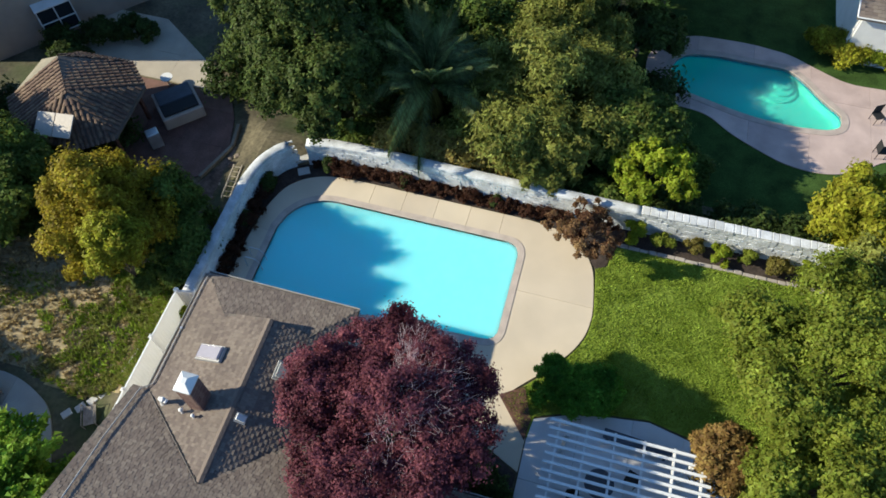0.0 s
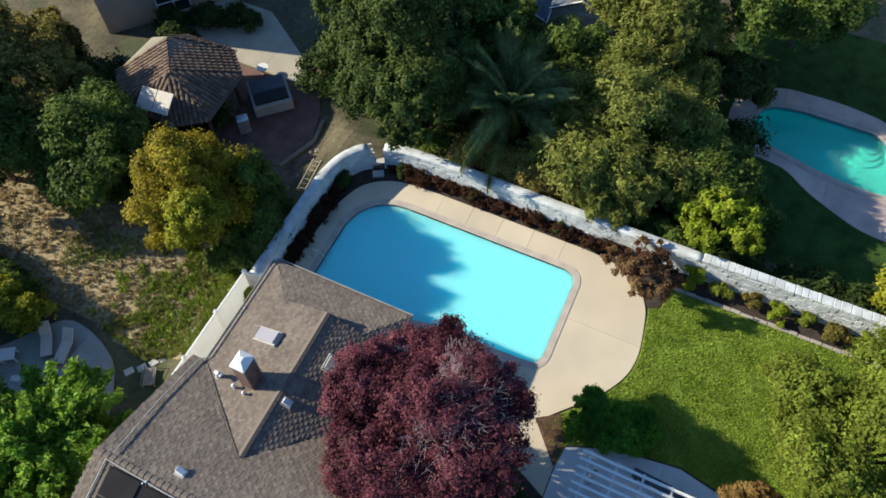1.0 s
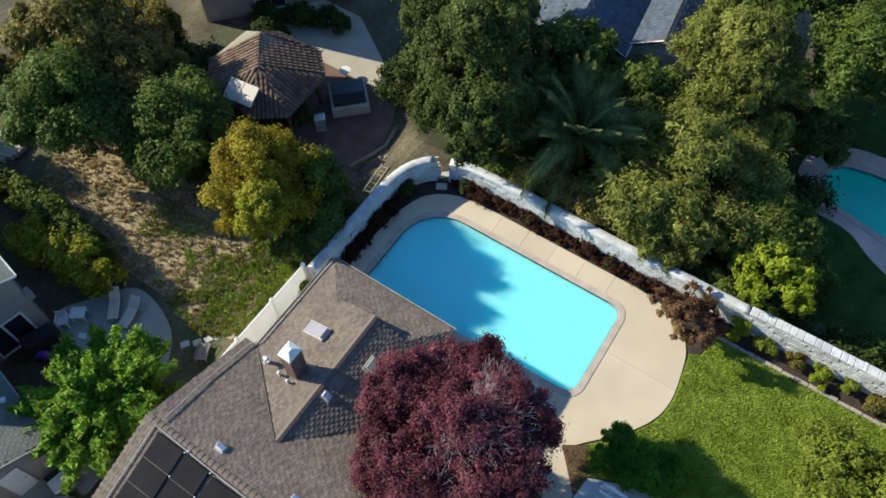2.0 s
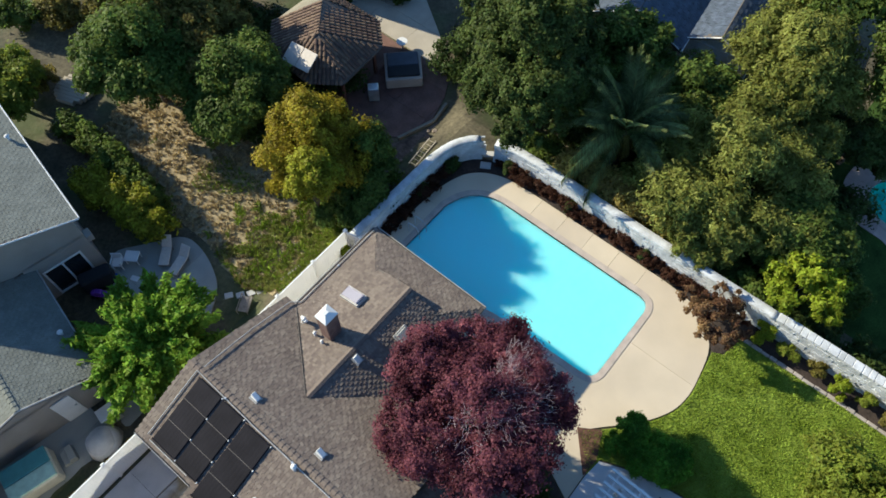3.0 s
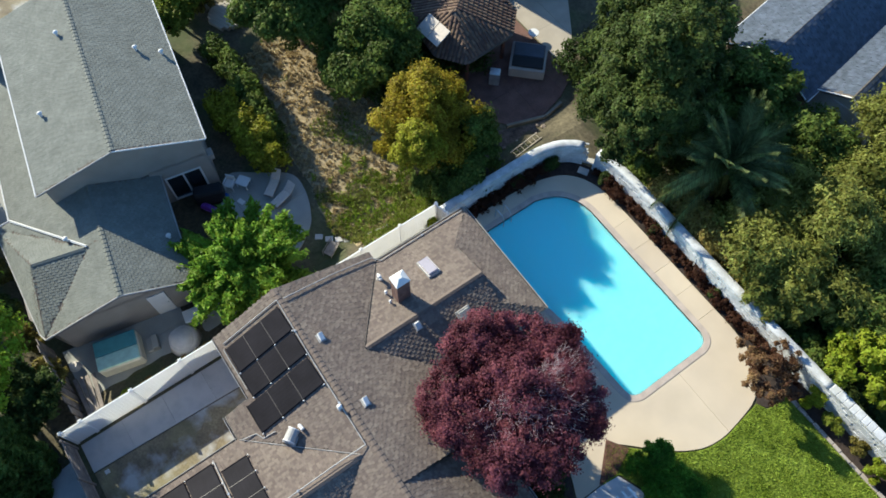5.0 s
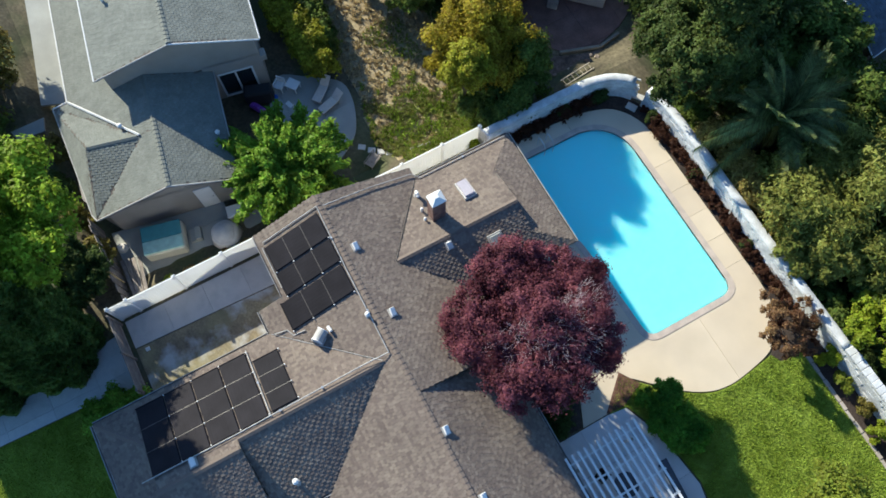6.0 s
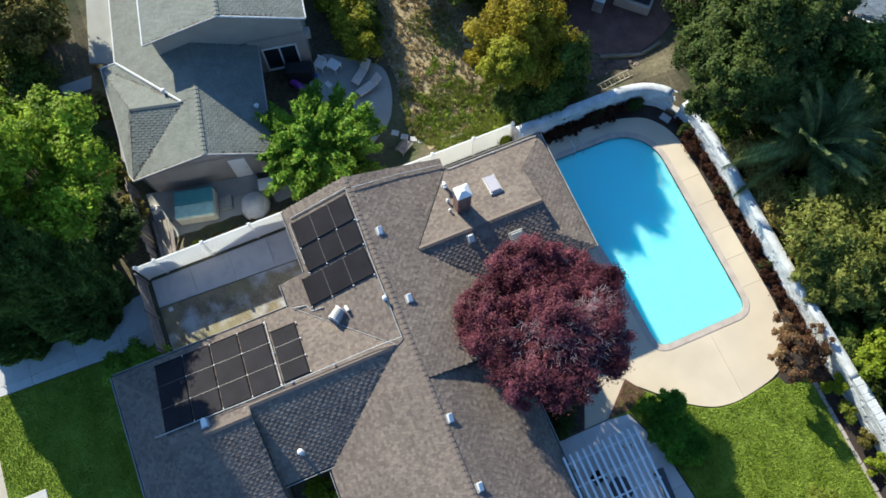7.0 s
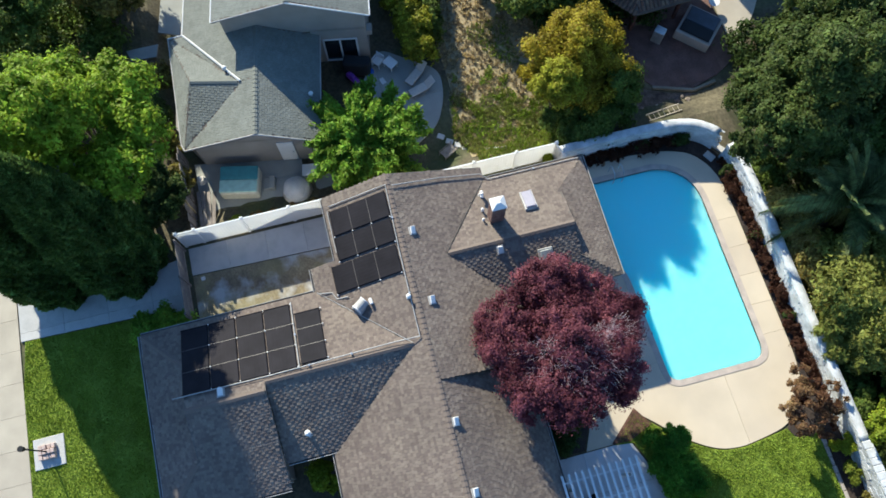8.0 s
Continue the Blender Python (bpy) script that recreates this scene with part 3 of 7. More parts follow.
def stone_wall(name, path, h, th, seed):
    rng = random.Random(seed)
    top = thing(name, "whitewashed rubble stone garden wall round the pool", "garden wall", kind="structure")
    core = bmesh.new()
    verts, faces = [], []
    for (x0, y0), (x1, y1) in zip(path, path[1:]):
        a, b = Vector((x0, y0, 0)), Vector((x1, y1, 0))
        d = (b - a).normalized()
        s = Vector((-d.y, d.x, 0))
        m = Matrix(((d.x, s.x, 0, a.x), (d.y, s.y, 0, a.y), (0, 0, 1, 0), (0, 0, 0, 1)))
        ln = (b - a).length
        box(-0.06, ln + 0.06, -th * 0.42, th * 0.42, -0.9, h - 0.03, core, m=m)
        z = 0.0
        while z < h:
            hh = min(rng.uniform(0.15, 0.24), h - 0.06 - z)
            if hh < 0.05:
                break
            u = -rng.random() * 0.1
            while u < ln:
                w = rng.uniform(0.2, 0.42)
                for side in (-1, 1):
                    out = th * 0.5 + rng.uniform(-0.015, 0.02)
                    lo, hi = sorted((side * th * 0.3, side * out))
                    bm = box(u + 0.004, u + w - 0.004, lo, hi, z + 0.003, z + hh - 0.003, m=m)
                    k = len(verts)
                    for v in bm.verts:
                        verts.append(v.co + Vector((rng.uniform(-1, 1), rng.uniform(-1, 1), rng.uniform(-1, 1))) * 0.006)
                    bm.verts.index_update()
                    faces += [tuple(k + v.index for v in f.verts) for f in bm.faces]
                    bm.free()
                u += w
            z += hh
        u = 0.0
        while u < ln and x0 > 3.0:
            w = min(rng.uniform(0.25, 0.5), max(0.12, ln - u))
            bm = box(u + 0.006, u + w - 0.006, -th * 0.5 - rng.uniform(0, 0.03), th * 0.5 + rng.uniform(0, 0.03), h - 0.04, h + rng.uniform(0.025, 0.05), bevel=0.02, m=m)
            part("capstone", bm, M["whitewall"], top)
            u += w
    # rendered top, smooth with a slight roll to its edges
    run = []
    for (x0, y0), (x1, y1) in zip(path, path[1:]):
        if x0 > 3.0:
            break
        ln = math.hypot(x1 - x0, y1 - y0)
        k = max(1, round(ln / 0.22))
        run += [(x0 + (x1 - x0) * i / k, y0 + (y1 - y0) * i / k) for i in range(k)]
        run.append((x1, y1)) if x1 > 3.0 or (x1, y1) == path[-1] else None
    cap = bmesh.new()
    rows = []
    for i, (x, y) in enumerate(run):
        (ax, ay), (bx, by) = run[max(0, i - 1)], run[min(len(run) - 1, i + 1)]
        d = Vector((bx - ax, by - ay)).normalized()
        row = []
        for off, dz in ((-0.52, -0.12), (-0.53, -0.02), (-0.42, 0.03), (0.0, 0.045), (0.42, 0.03), (0.53, -0.02), (0.52, -0.12)):
            o = off * th + rng.uniform(-0.014, 0.014)
            row.append(cap.verts.new((x - d.y * o, y + d.x * o, h + dz + rng.uniform(-0.008, 0.008))))
        rows.append(row)
    for r0, r1 in zip(rows, rows[1:]):
        for i in range(6):
            cap.faces.new((r0[i], r0[i + 1], r1[i + 1], r1[i]))
    for r0 in (rows[0], rows[-1]):
        cap.faces.new(r0)
    bmesh.ops.recalc_face_normals(cap, faces=cap.faces)
    part("wall_cap", cap, M["whitewall"], top, "smooth whitewashed wall top", smooth=True)
    part("wall_core", core, M["whitewall"], top)
    tagged(raw("stones", verts, faces, M["whitewall"], top), kind="stuff")
    return top


stone_wall("wall_pool_side", rounded(WALL_A, 1.2, 3, False), 1.5, 0.42, 3)
stone_wall("wall_pool_end", rounded(WALL_B, 0.8, 3, False), 1.45, 0.42, 5)

# steps through the wall, and the slab before them
gate = thing("garden_steps", "concrete steps through the gap in the white wall", "steps", -12.75, 19.45, 0, 38)
for i in range(3):
    part("step", box(-0.42, 0.42, 0.0 + 0.32 * i, 0.34 + 0.32 * i, -0.6, 0.02 - 0.17 * i, bevel=0.015), M["walkway"], gate)
mesh_thing("stepping_stone", box(-0.28, 0.28, -0.2, 0.2, -0.04, 0.035, bevel=0.015), M["walkway"], "pale square stepping stone in the dark bed", "stepping stone", -12.45, 18.95, 0, 30)

# ---- lawn, kerb and side beds ----
LAWN = [(0.95, 12.25), (1.6, 13.15), (2.0, 13.95), (2.15, 15.0), (2.0, 16.2), (1.85, 17.35), (2.35, 17.6), (2.35, 18.7), (9.0, 18.85), (22, 19.0), (22, 6.0), (9.0, 6.0), (8.2, 10.2), (6.6, 10.85), (5.0, 11.15), (3.5, 10.95),
        (2.0, 10.65), (0.62, 10.1), (0.52, 9.2), (-0.75, 10.5), (0.0, 11.25)]
mesh_thing("lawn", patch(rounded(LAWN[:5], 0.8, 3, False) + LAWN[5:], -0.012, 0.12), M["lawn"], "freshly mown bright green lawn", "lawn", kind="structure")
kerb = thing("garden_kerb", "low pale stone kerb between lawn and bed", "kerb", kind="structure")
rr = random.Random(8)
x = 2.3
while x < 20:
    w = rr.uniform(0.35, 0.6)
    part("kerb_stone", box(x, x + w - 0.02, 18.72 + rr.uniform(-.02, .02), 18.9 + rr.uniform(-.03, .03), -0.1, 0.07 + rr.uniform(-.02, .02), bevel=0.02), M["stucco"], kerb)
    x += w
mesh_thing("mulch_bed", patch([(-0.92, 10.6), (0.43, 9.05), (0.52, 9.95), (0.0, 11.2)], 0.02, 0.1), M["mulch"], "triangular red-brown mulch bed beside the hedge", "planting bed", kind="structure")
mesh_thing("house_bed", patch([(-6.4, 9.85), (-2.55, 9.25), (-0.85, 8.35), (0.4, 7.72), (0.35, 6.3), (0.35, 5.2), (-5.6, 5.2)], 0.01, 0.1), M["soil"], "dark soil bed against the house under the plum tree", "planting bed", kind="structure")
PATIO = [(0.5, 5.0), (9.0, 5.0), (8.1, 10.1), (6.5, 10.75), (5.0, 11.05), (3.5, 10.85), (2.0, 10.55), (0.62, 10.0), (0.5, 9.1)]
panelled("pergola_patio", "patio_slab", PATIO, -0.002, 0.14, M["palepatio"], "grey concrete patio under the pergola", "patio", [2.4, 4.4, 6.4], [7.6])


def grass(name, label, inside, n, box2, h, material, seed, z=0.0, wide=0.03):
    rng = np.random.default_rng(seed)
    p = np.stack([rng.uniform(box2[0], box2[1], n * 2), rng.uniform(box2[2], box2[3], n * 2)], 1)
    p = p[[inside(a, b) for a, b in p]][:n]
    n = len(p)
    a = rng.uniform(0, 6.283, n)
    hh = h * (0.5 + rng.random(n))
    lean = rng.normal(size=(n, 2)) * hh[:, None] * 0.45
    v = np.zeros((n, 3, 3))
    zz = np.array([z if z is not None else G(x, y) for x, y in p])
    w = wide * (0.6 + 0.8 * rng.random(n))
    v[:, 0, 0], v[:, 0, 1], v[:, 0, 2] = p[:, 0] - np.cos(a) * w, p[:, 1] - np.sin(a) * w, zz
    v[:, 1, 0], v[:, 1, 1], v[:, 1, 2] = p[:, 0] + np.cos(a) * w, p[:, 1] + np.sin(a) * w, zz
    v[:, 2, 0], v[:, 2, 1], v[:, 2, 2] = p[:, 0] + lean[:, 0], p[:, 1] + lean[:, 1], zz + hh
    me = bpy.data.meshes.new(name)
    me.vertices.add(n * 3)
    me.vertices.foreach_set("co", v.ravel())
    me.loops.add(n * 3)
    me.loops.foreach_set("vertex_index", np.arange(n * 3, dtype=np.int32))
    me.polygons.add(n)
    me.polygons.foreach_set("loop_start", np.arange(0, n * 3, 3, dtype=np.int32))
    me.update(calc_edges=True)
    me.materials.append(material)
    return tagged(new(name, me), label, "grass", kind="stuff")


grass("lawn_grass", "short mown green grass blades", lambda x, y: tri_inside(LAWN, x, y), 110000, (-0.8, 16, 6, 18.8), 0.05, M["blade"], 2, 0.0, 0.022)

# front garden, side path, pavement and road
FRONT = [(-11.55, -17.35), (-11.3, -10.3), (-9.6, -10.2), (14, -10.2), (14, -17.55), (-9.0, -17.6)]
mesh_thing("front_lawn", patch(FRONT, 0.0, 0.12), M["lawn"], "green front lawn half in shade", "lawn", kind="structure")
grass("front_grass", "short green grass blades of the front lawn", lambda x, y: tri_inside(FRONT, x, y), 80000, (-11.6, 3, -17.6, -10.2), 0.05, M["blade"], 12, 0.0, 0.022)
panelled("side_path", "path_slab", [(-14.0, -17.55), (-11.6, -17.55), (-11.35, -10.3), (-10.2, -9.3), (-13.9, -9.1), (-13.6, -11.5)], 0.01, 0.12, M["walkway"], "pale worn concrete side path", "path", [-12.0], [-15.4, -13.2, -11.0])
panelled("pavement", "pavement_slab", [(-60, -19.1), (60, -19.1), (60, -17.62), (-60, -17.62)], 0.0, 0.12, M["sidewalk"], "beige concrete pavement along the street", "pavement", [-40 + 1.6 * i for i in range(40)], [])
mesh_thing("kerb", box(-60, 60, -19.4, -19.12, -0.3, 0.0, bevel=0.02), M["sidewalk"], "concrete street kerb", "kerb", kind="structure")
mesh_thing("road", box(-60, 60, -27, -19.42, -0.3, -0.05), M["asphalt"], "dark asphalt street", "road", kind="structure")

# enclosed side yard
panelled("side_yard_walk", "yard_slab", [(-14.3, -8.85), (-12.85, -8.85), (-12.6, -1.2), (-14.3, -1.2)], 0.0, 0.12, M["walkway"], "grey concrete strip along the white fence", "path", [], [-6.9, -4.9, -2.9])
mesh_thing("side_yard", patch([(-12.8, -8.85), (-9.0, -8.85), (-9.0, -1.2), (-12.55, -1.2)], -0.03, 0.1), M["yard"], "patchy bare earth of the side yard with pale residue", "yard", kind="structure")
mesh_thing("drain_cover", box(-0.1, 0.1, -0.1, 0.1, -0.03, 0.05, bevel=0.02), M["white"], "small white square drain cover", "drain cover", -12.55, -8.35, 0)

# ---- neighbour's yard ----
DRY = [(-15.3, 9.0), (-15.3, 11.5), (-17.5, 13.2), (-21, 13.5), (-27, 13.5), (-32, 11.5), (-30, 7.0), (-24.5, 6.6), (-20.5, 6.7), (-17.4, 6.1), (-15.4, 7.2)]
drape = bmesh.new()
for i in range(44):
    for j in range(24):
        xa, ya = -33 + 0.42 * i, 5.0 + 0.42 * j
        if tri_inside(DRY, xa + .2, ya + .2):
            drape.faces.new([drape.verts.new((xx, yy, G(xx, yy) + 0.05)) for xx, yy in ((xa, ya), (xa + .42, ya), (xa + .42, ya + .42), (xa, ya + .42))])
bmesh.ops.remove_doubles(drape, verts=drape.verts, dist=0.01)
mesh_thing("dry_slope", drape, M["drygrass"], "dry straw-coloured slope with green weeds", "ground", kind="structure")


def tussocks(name, label, inside, n, box2, h, material, seed, blades=16):
    """Low rounded clumps of blades that lean out from their middle."""
    rng = np.random.default_rng(seed)
    p = np.stack([rng.uniform(box2[0], box2[1], n * 3), rng.uniform(box2[2], box2[3], n * 3)], 1)
    p = p[[inside(a, b) for a, b in p]][:n]
    size = h * (0.5 + rng.random(len(p)) ** 2 * 1.2)
    c = np.repeat(np.array([(x, y, G(x, y) + 0.04) for x, y in p]), blades, 0)
    r = np.repeat(size, blades)
    m = len(c)
    a, out = rng.uniform(0, 6.283, m), rng.random(m) ** 0.7
    d = np.stack([np.cos(a), np.sin(a), 0 * a], 1)
    sd = np.stack([-np.sin(a), np.cos(a), 0 * a], 1)
    foot = c + d * (r * out * 0.5)[:, None]
    tip = c + d * (r * out * 1.1)[:, None]
    tip[:, 2] += r * (1.15 - 0.75 * out)
    v = np.stack([foot - sd * (r * 0.22)[:, None], foot + sd * (r * 0.22)[:, None], tip], 1)
    me = bpy.data.meshes.new(name)
    me.from_pydata(v.reshape(-1, 3).tolist(), [], [(3 * i, 3 * i + 1, 3 * i + 2) for i in range(m)])
    me.materials.append(material)
    return tagged(new(name, me), label, "grass", kind="stuff")


tussocks("dry_tufts", "dry straw tussocks on the slope", lambda x, y: tri_inside(DRY, x, y), 4600, (-32, -15, 6, 13.6), 0.13, M["strawblade"], 5, 18)
tussocks("weed_tufts", "yellow-green tussocks low on the slope", lambda x, y: tri_inside(DRY, x, y) and noise.noise((x * 0.9, y * 0.9, 5)) > 0.05 - 0.22 * (x + 17.9), 1200, (-22, -14.5, 6, 13), 0.17, M["weedblade"], 7, 18)
grass("weeds", "green weeds on the slope", lambda x, y: tri_inside(DRY, x, y) and noise.noise((x * 0.45, y * 0.45, 3)) > 0.12 - 0.03 * (x + 19), 7000, (-32, -15, 6, 13.6), 0.2, M["blade"], 6, None, 0.06)
grass("weeds", "lush green weeds at the foot of the slope", lambda x, y: tri_inside(DRY, x, y) and noise.noise((x * 1.5, y * 1.5, 8)) > -0.05 - 0.12 * (x + 17.5), 9000, (-21.5, -14.5, 6.2, 12.4), 0.2, M["blade"], 16, None, 0.06)
NPATIO = rounded([(-24.0, 3.2), (-20.6, 1.2), (-16.2, -2.2), (-15.6, 0.5), (-16.78, 2.87), (-17.76, 4.62), (-18.45, 5.53), (-20.02, 6.24), (-21.71, 6.39), (-22.77, 4.81)])
panelled("neighbour_patio", "patio_slab", NPATIO, -0.66, 0.15, M["concrete"], "grey curved concrete patio", "patio", [-20.3], [2.9])
panelled("neighbour_side_patio", "patio_slab", [(-19.3, -8.0), (-15.7, -8.0), (-15.6, -2.3), (-18.4, -2.3)], -0.68, 0.15, M["concrete"], "grey concrete yard beside the neighbouring house", "patio", [-17.4], [-5.0])
mesh_thing("fence_bed", patch([(-15.65, -8.0), (-14.75, -8.0), (-14.75, 1.5), (-15.3, 1.5), (-15.6, -2.0)], -0.45, 0.4), M["mulch"], "narrow bed of rust brown mulch along the fence", "planting bed", kind="structure")
for i, (sx, sy) in enumerate(((-17.58, 5.41), (-17.17, 5.79), (-16.85, 6.19), (-16.58, 6.56), (-16.33, 6.93), (-16.12, 7.33), (-16.01, 7.75), (-15.93, 8.15), (-15.87, 8.55))):
    mesh_thing("stepping_stone", box(-0.2, 0.2, -0.15, 0.15, -0.06, 0.05, bevel=0.015), M["walkway"], "pale rectangular stepping stone in a curved row", "stepping stone",
               sx, sy, G(sx, sy) + 0.02, 55 + i * 4, group="stepping stones along the fence")


# ---- the house ----
house = thing("house", "low house with brown asphalt shingle gables and taupe walls", "house")
shing_rng = random.Random(21)


def slope(name, poly, parent, sh="shingle", t=0.16, w=0.15, h=0.125, lift=0.016):
    bm = slab(poly, t)
    o = part(name, bm, M["roofdeck"], parent)
    shingles([(p[0], p[1], p[2] + 0.004) for p in poly], o, M[sh], shing_rng, w, h, lift)
    return o


def zmw(y):      # main slope towards the side yard
    return 4.65 - 0.35 * (1.72 - y)


slope("roof_slope", [(x, y, zmw(y)) for x, y in ((-13.75, 1.72), (-13.75, -1.41), (-10.6, -1.41), (-10.6, -2.65), (-9.47, -2.65), (-5.75, 1.15), (-2.35, -3.14), (-2.35, -3.33), (9, -3.33), (9, 1.72))], house)
slope("roof_slope", [(-13.75, 1.72, 4.65), (-3.95, 1.72, 4.65), (-3.95, 6.4, 2.75), (-6.8, 6.4, 2.75), (-9.5, 3.6, 3.89), (-13.1, 6.4, 2.75), (-13.75, 6.4, 2.75)], house)
slope("roof_slope", [(-3.95, 1.72, 4.65), (9, 1.72, 4.65), (9, 6.0, 2.15), (-3.95, 6.0, 2.15)], house)
slope("roof_slope", [(-9.5, 3.6, 3.89), (-9.5, 9.75, 3.89), (-11.4, 9.75, 3.29), (-13.1, 11.4, 2.75), (-13.1, 6.4, 2.75)], house)
slope("roof_slope", [(-9.5, 9.75, 3.89), (-9.5, 3.6, 3.89), (-6.8, 6.4, 2.75), (-6.8, 11.4, 2.75), (-8.1, 9.75, 3.3)], house, lift=0.013)
slope("roof_slope", [(-11.4, 9.6, 3.33), (-8.1, 9.6, 3.33), (-6.8, 11.4, 2.745), (-13.1, 11.4, 2.745)], house)
zn = lambda x: 3.1 + 0.363 * (x + 9.47)
slope("roof_slope", [(-9.47, -2.65, zn(-9.47)), (-5.75, 1.15, 4.45), (-5.75, -5.4, 4.45), (-5.35, -5.4, zn(-5.35)), (-5.35, -8.85, zn(-5.35)), (-7.4, -8.85, zn(-7.4)), (-9.47, -10.75, zn(-9.47))], house)
slope("roof_slope", [(-5.75, 1.15, 4.45), (-2.35, -3.14, 2.95), (-2.35, -5.4, 2.95), (-5.75, -5.4, 4.45)], house, lift=0.013)
zs = lambda x: zn(-5.35) - 0.42 * (x + 5.35)
slope("roof_slope", [(-5.35, -5.4, zn(-5.35)), (-1.3, -5.4, zs(-1.3)), (-1.3, -10.75, zs(-1.3)), (-3.3, -8.85, zs(-3.3)), (-5.35, -8.85, zn(-5.35))], house, lift=0.013)
slope("roof_slope", [(-7.4, -8.8, 3.87), (-3.3, -8.8, 3.77), (-1.3, -10.75, 2.92), (-9.47, -10.75, 3.1)], house)
# gable walls above the lower slopes
for pts in ([(-11.3, 9.62, 3.2), (-8.2, 9.62, 3.2), (-9.5, 9.62, 3.8)], [(-7.3, -8.75, 3.7), (-3.4, -8.75, 3.6), (-5.35, -8.75, 4.5)], [(-13.2, -1.0, 2.9), (-13.2, 6.0, 2.7), (-13.2, 1.72, 4.5)],
            [(-4.2, 2.0, 4.4), (-4.2, 6.0, 2.0), (-4.2, 6.0, 2.8)], [(-5.3, -5.5, 4.5), (-1.7, -5.5, 2.6), (-1.7, -5.5, 3.0)]):
    bm = bmesh.new()
    f = bm.faces.new([bm.verts.new(p) for p in pts])
    d = (0, -0.1, 0) if abs(pts[0][1] - pts[1][1]) < 0.01 else (0.1, 0, 0)
    r = bmesh.ops.extrude_face_region(bm, geom=[f])
    bmesh.ops.translate(bm, vec=d, verts=[v for v in r["geom"] if isinstance(v, bmesh.types.BMVert)])
    bmesh.ops.recalc_face_normals(bm, faces=bm.faces)
    part("gable", bm, M["stucco"], house)


def wall(name, a, b, z0, z1, parent, material, th=0.2):
    a, b = Vector((*a, 0)), Vector((*b, 0))
    d = (b - a).normalized()
    s = Vector((-d.y, d.x, 0))
    m = Matrix(((d.x, s.x, 0, a.x), (d.y, s.y, 0, a.y), (0, 0, 1, 0), (0, 0, 0, 1)))
    return part(name, box(0, (b - a).length, -th / 2, th / 2, z0, z1, m=m), material, parent)


for a, b, h in (((-13.2, -0.9), (-13.2, 5.9), 2.75), ((-13.2, -0.9), (-10.2, -0.9), 3.4), ((-10.2, -0.9), (-10.2, -2.15), 3.1), ((-10.2, -2.15), (-8.9, -2.15), 3.0), ((-8.9, -2.15), (-8.9, -10.25), 2.95),
                ((-8.9, -10.25), (-1.8, -10.25), 2.75), ((-1.8, -10.25), (-1.8, -5.8), 2.7), ((-1.8, -5.8), (-2.9, -5.8), 2.7), ((-2.9, -5.8), (-2.9, -2.85), 2.8), ((-2.9, -2.85), (8.6, -2.85), 2.75),
                ((8.6, -2.85), (8.6, 5.4), 2.3), ((8.6, 5.4), (-4.3, 5.4), 2.3), ((-4.3, 5.4), (-4.3, 5.9), 2.5), ((-4.3, 5.9), (-7.3, 5.9), 2.6), ((-7.3, 5.9), (-7.3, 10.9), 2.6),
                ((-7.3, 10.9), (-12.6, 10.9), 2.55), ((-12.6, 10.9), (-12.6, 5.9), 2.6), ((-12.6, 5.9), (-13.2, 5.9), 2.6)):
    wall("wall", a, b, -0.2, h, house, M["stucco"])


def gutter(a, b, material, parent, r=0.055):
    """An open trough: two thin rims with a dark channel between."""
    a, b = Vector(a), Vector(b)
    d = (b - a).normalized()
    q = Vector((-d.y, d.x, 0)).normalized()
    u = d.cross(q)
    m = Matrix(((d.x, q.x, u.x, a.x), (d.y, q.y, u.y, a.y), (d.z, q.z, u.z, a.z), (0, 0, 0, 1)))
    ln = (b - a).length
    rim = box(0, ln, -r - 0.008, -r + 0.012, -0.08, 0.05, m=m)
    box(0, ln, r - 0.012, r + 0.008, -0.08, 0.05, rim, m=m)
    g = part("gutter", rim, material, parent)
    part("channel", box(0, ln, -r + 0.012, r - 0.012, -0.08, -0.04, m=m), M["gutter_dark"], g)
    return g


for a, b, k in (((-13.15, 6.4, 2.72), (-13.15, 11.4, 2.7), "gutter"), ((-13.1, 11.46, 2.7), (-6.8, 11.46, 2.68), "gutter"), ((-9.52, -2.7, 3.05), (-9.52, -10.75, 3.03), "gutter"),
                ((-9.47, -10.81, 3.05), (-1.3, -10.81, 2.88), "gutter"), ((-13.75, -1.46, 3.5), (-10.6, -1.46, 3.5), "gutter"), ((-2.3, -3.38, 2.82), (9, -3.38, 2.8), "gutter"),
                ((-2.3, -3.2, 2.88), (-2.3, -5.35, 2.88), "gutter"), ((-1.25, -5.4, 2.85), (-1.25, -10.75, 2.85), "gutter"), ((-3.95, 6.06, 2.12), (9, 6.06, 2.1), "gutter"), ((-10.62, -2.7, 3.06), (-9.47, -2.7, 3.06), "gutter")):
    gutter(a, b, M[k], house)


CAPS = {}


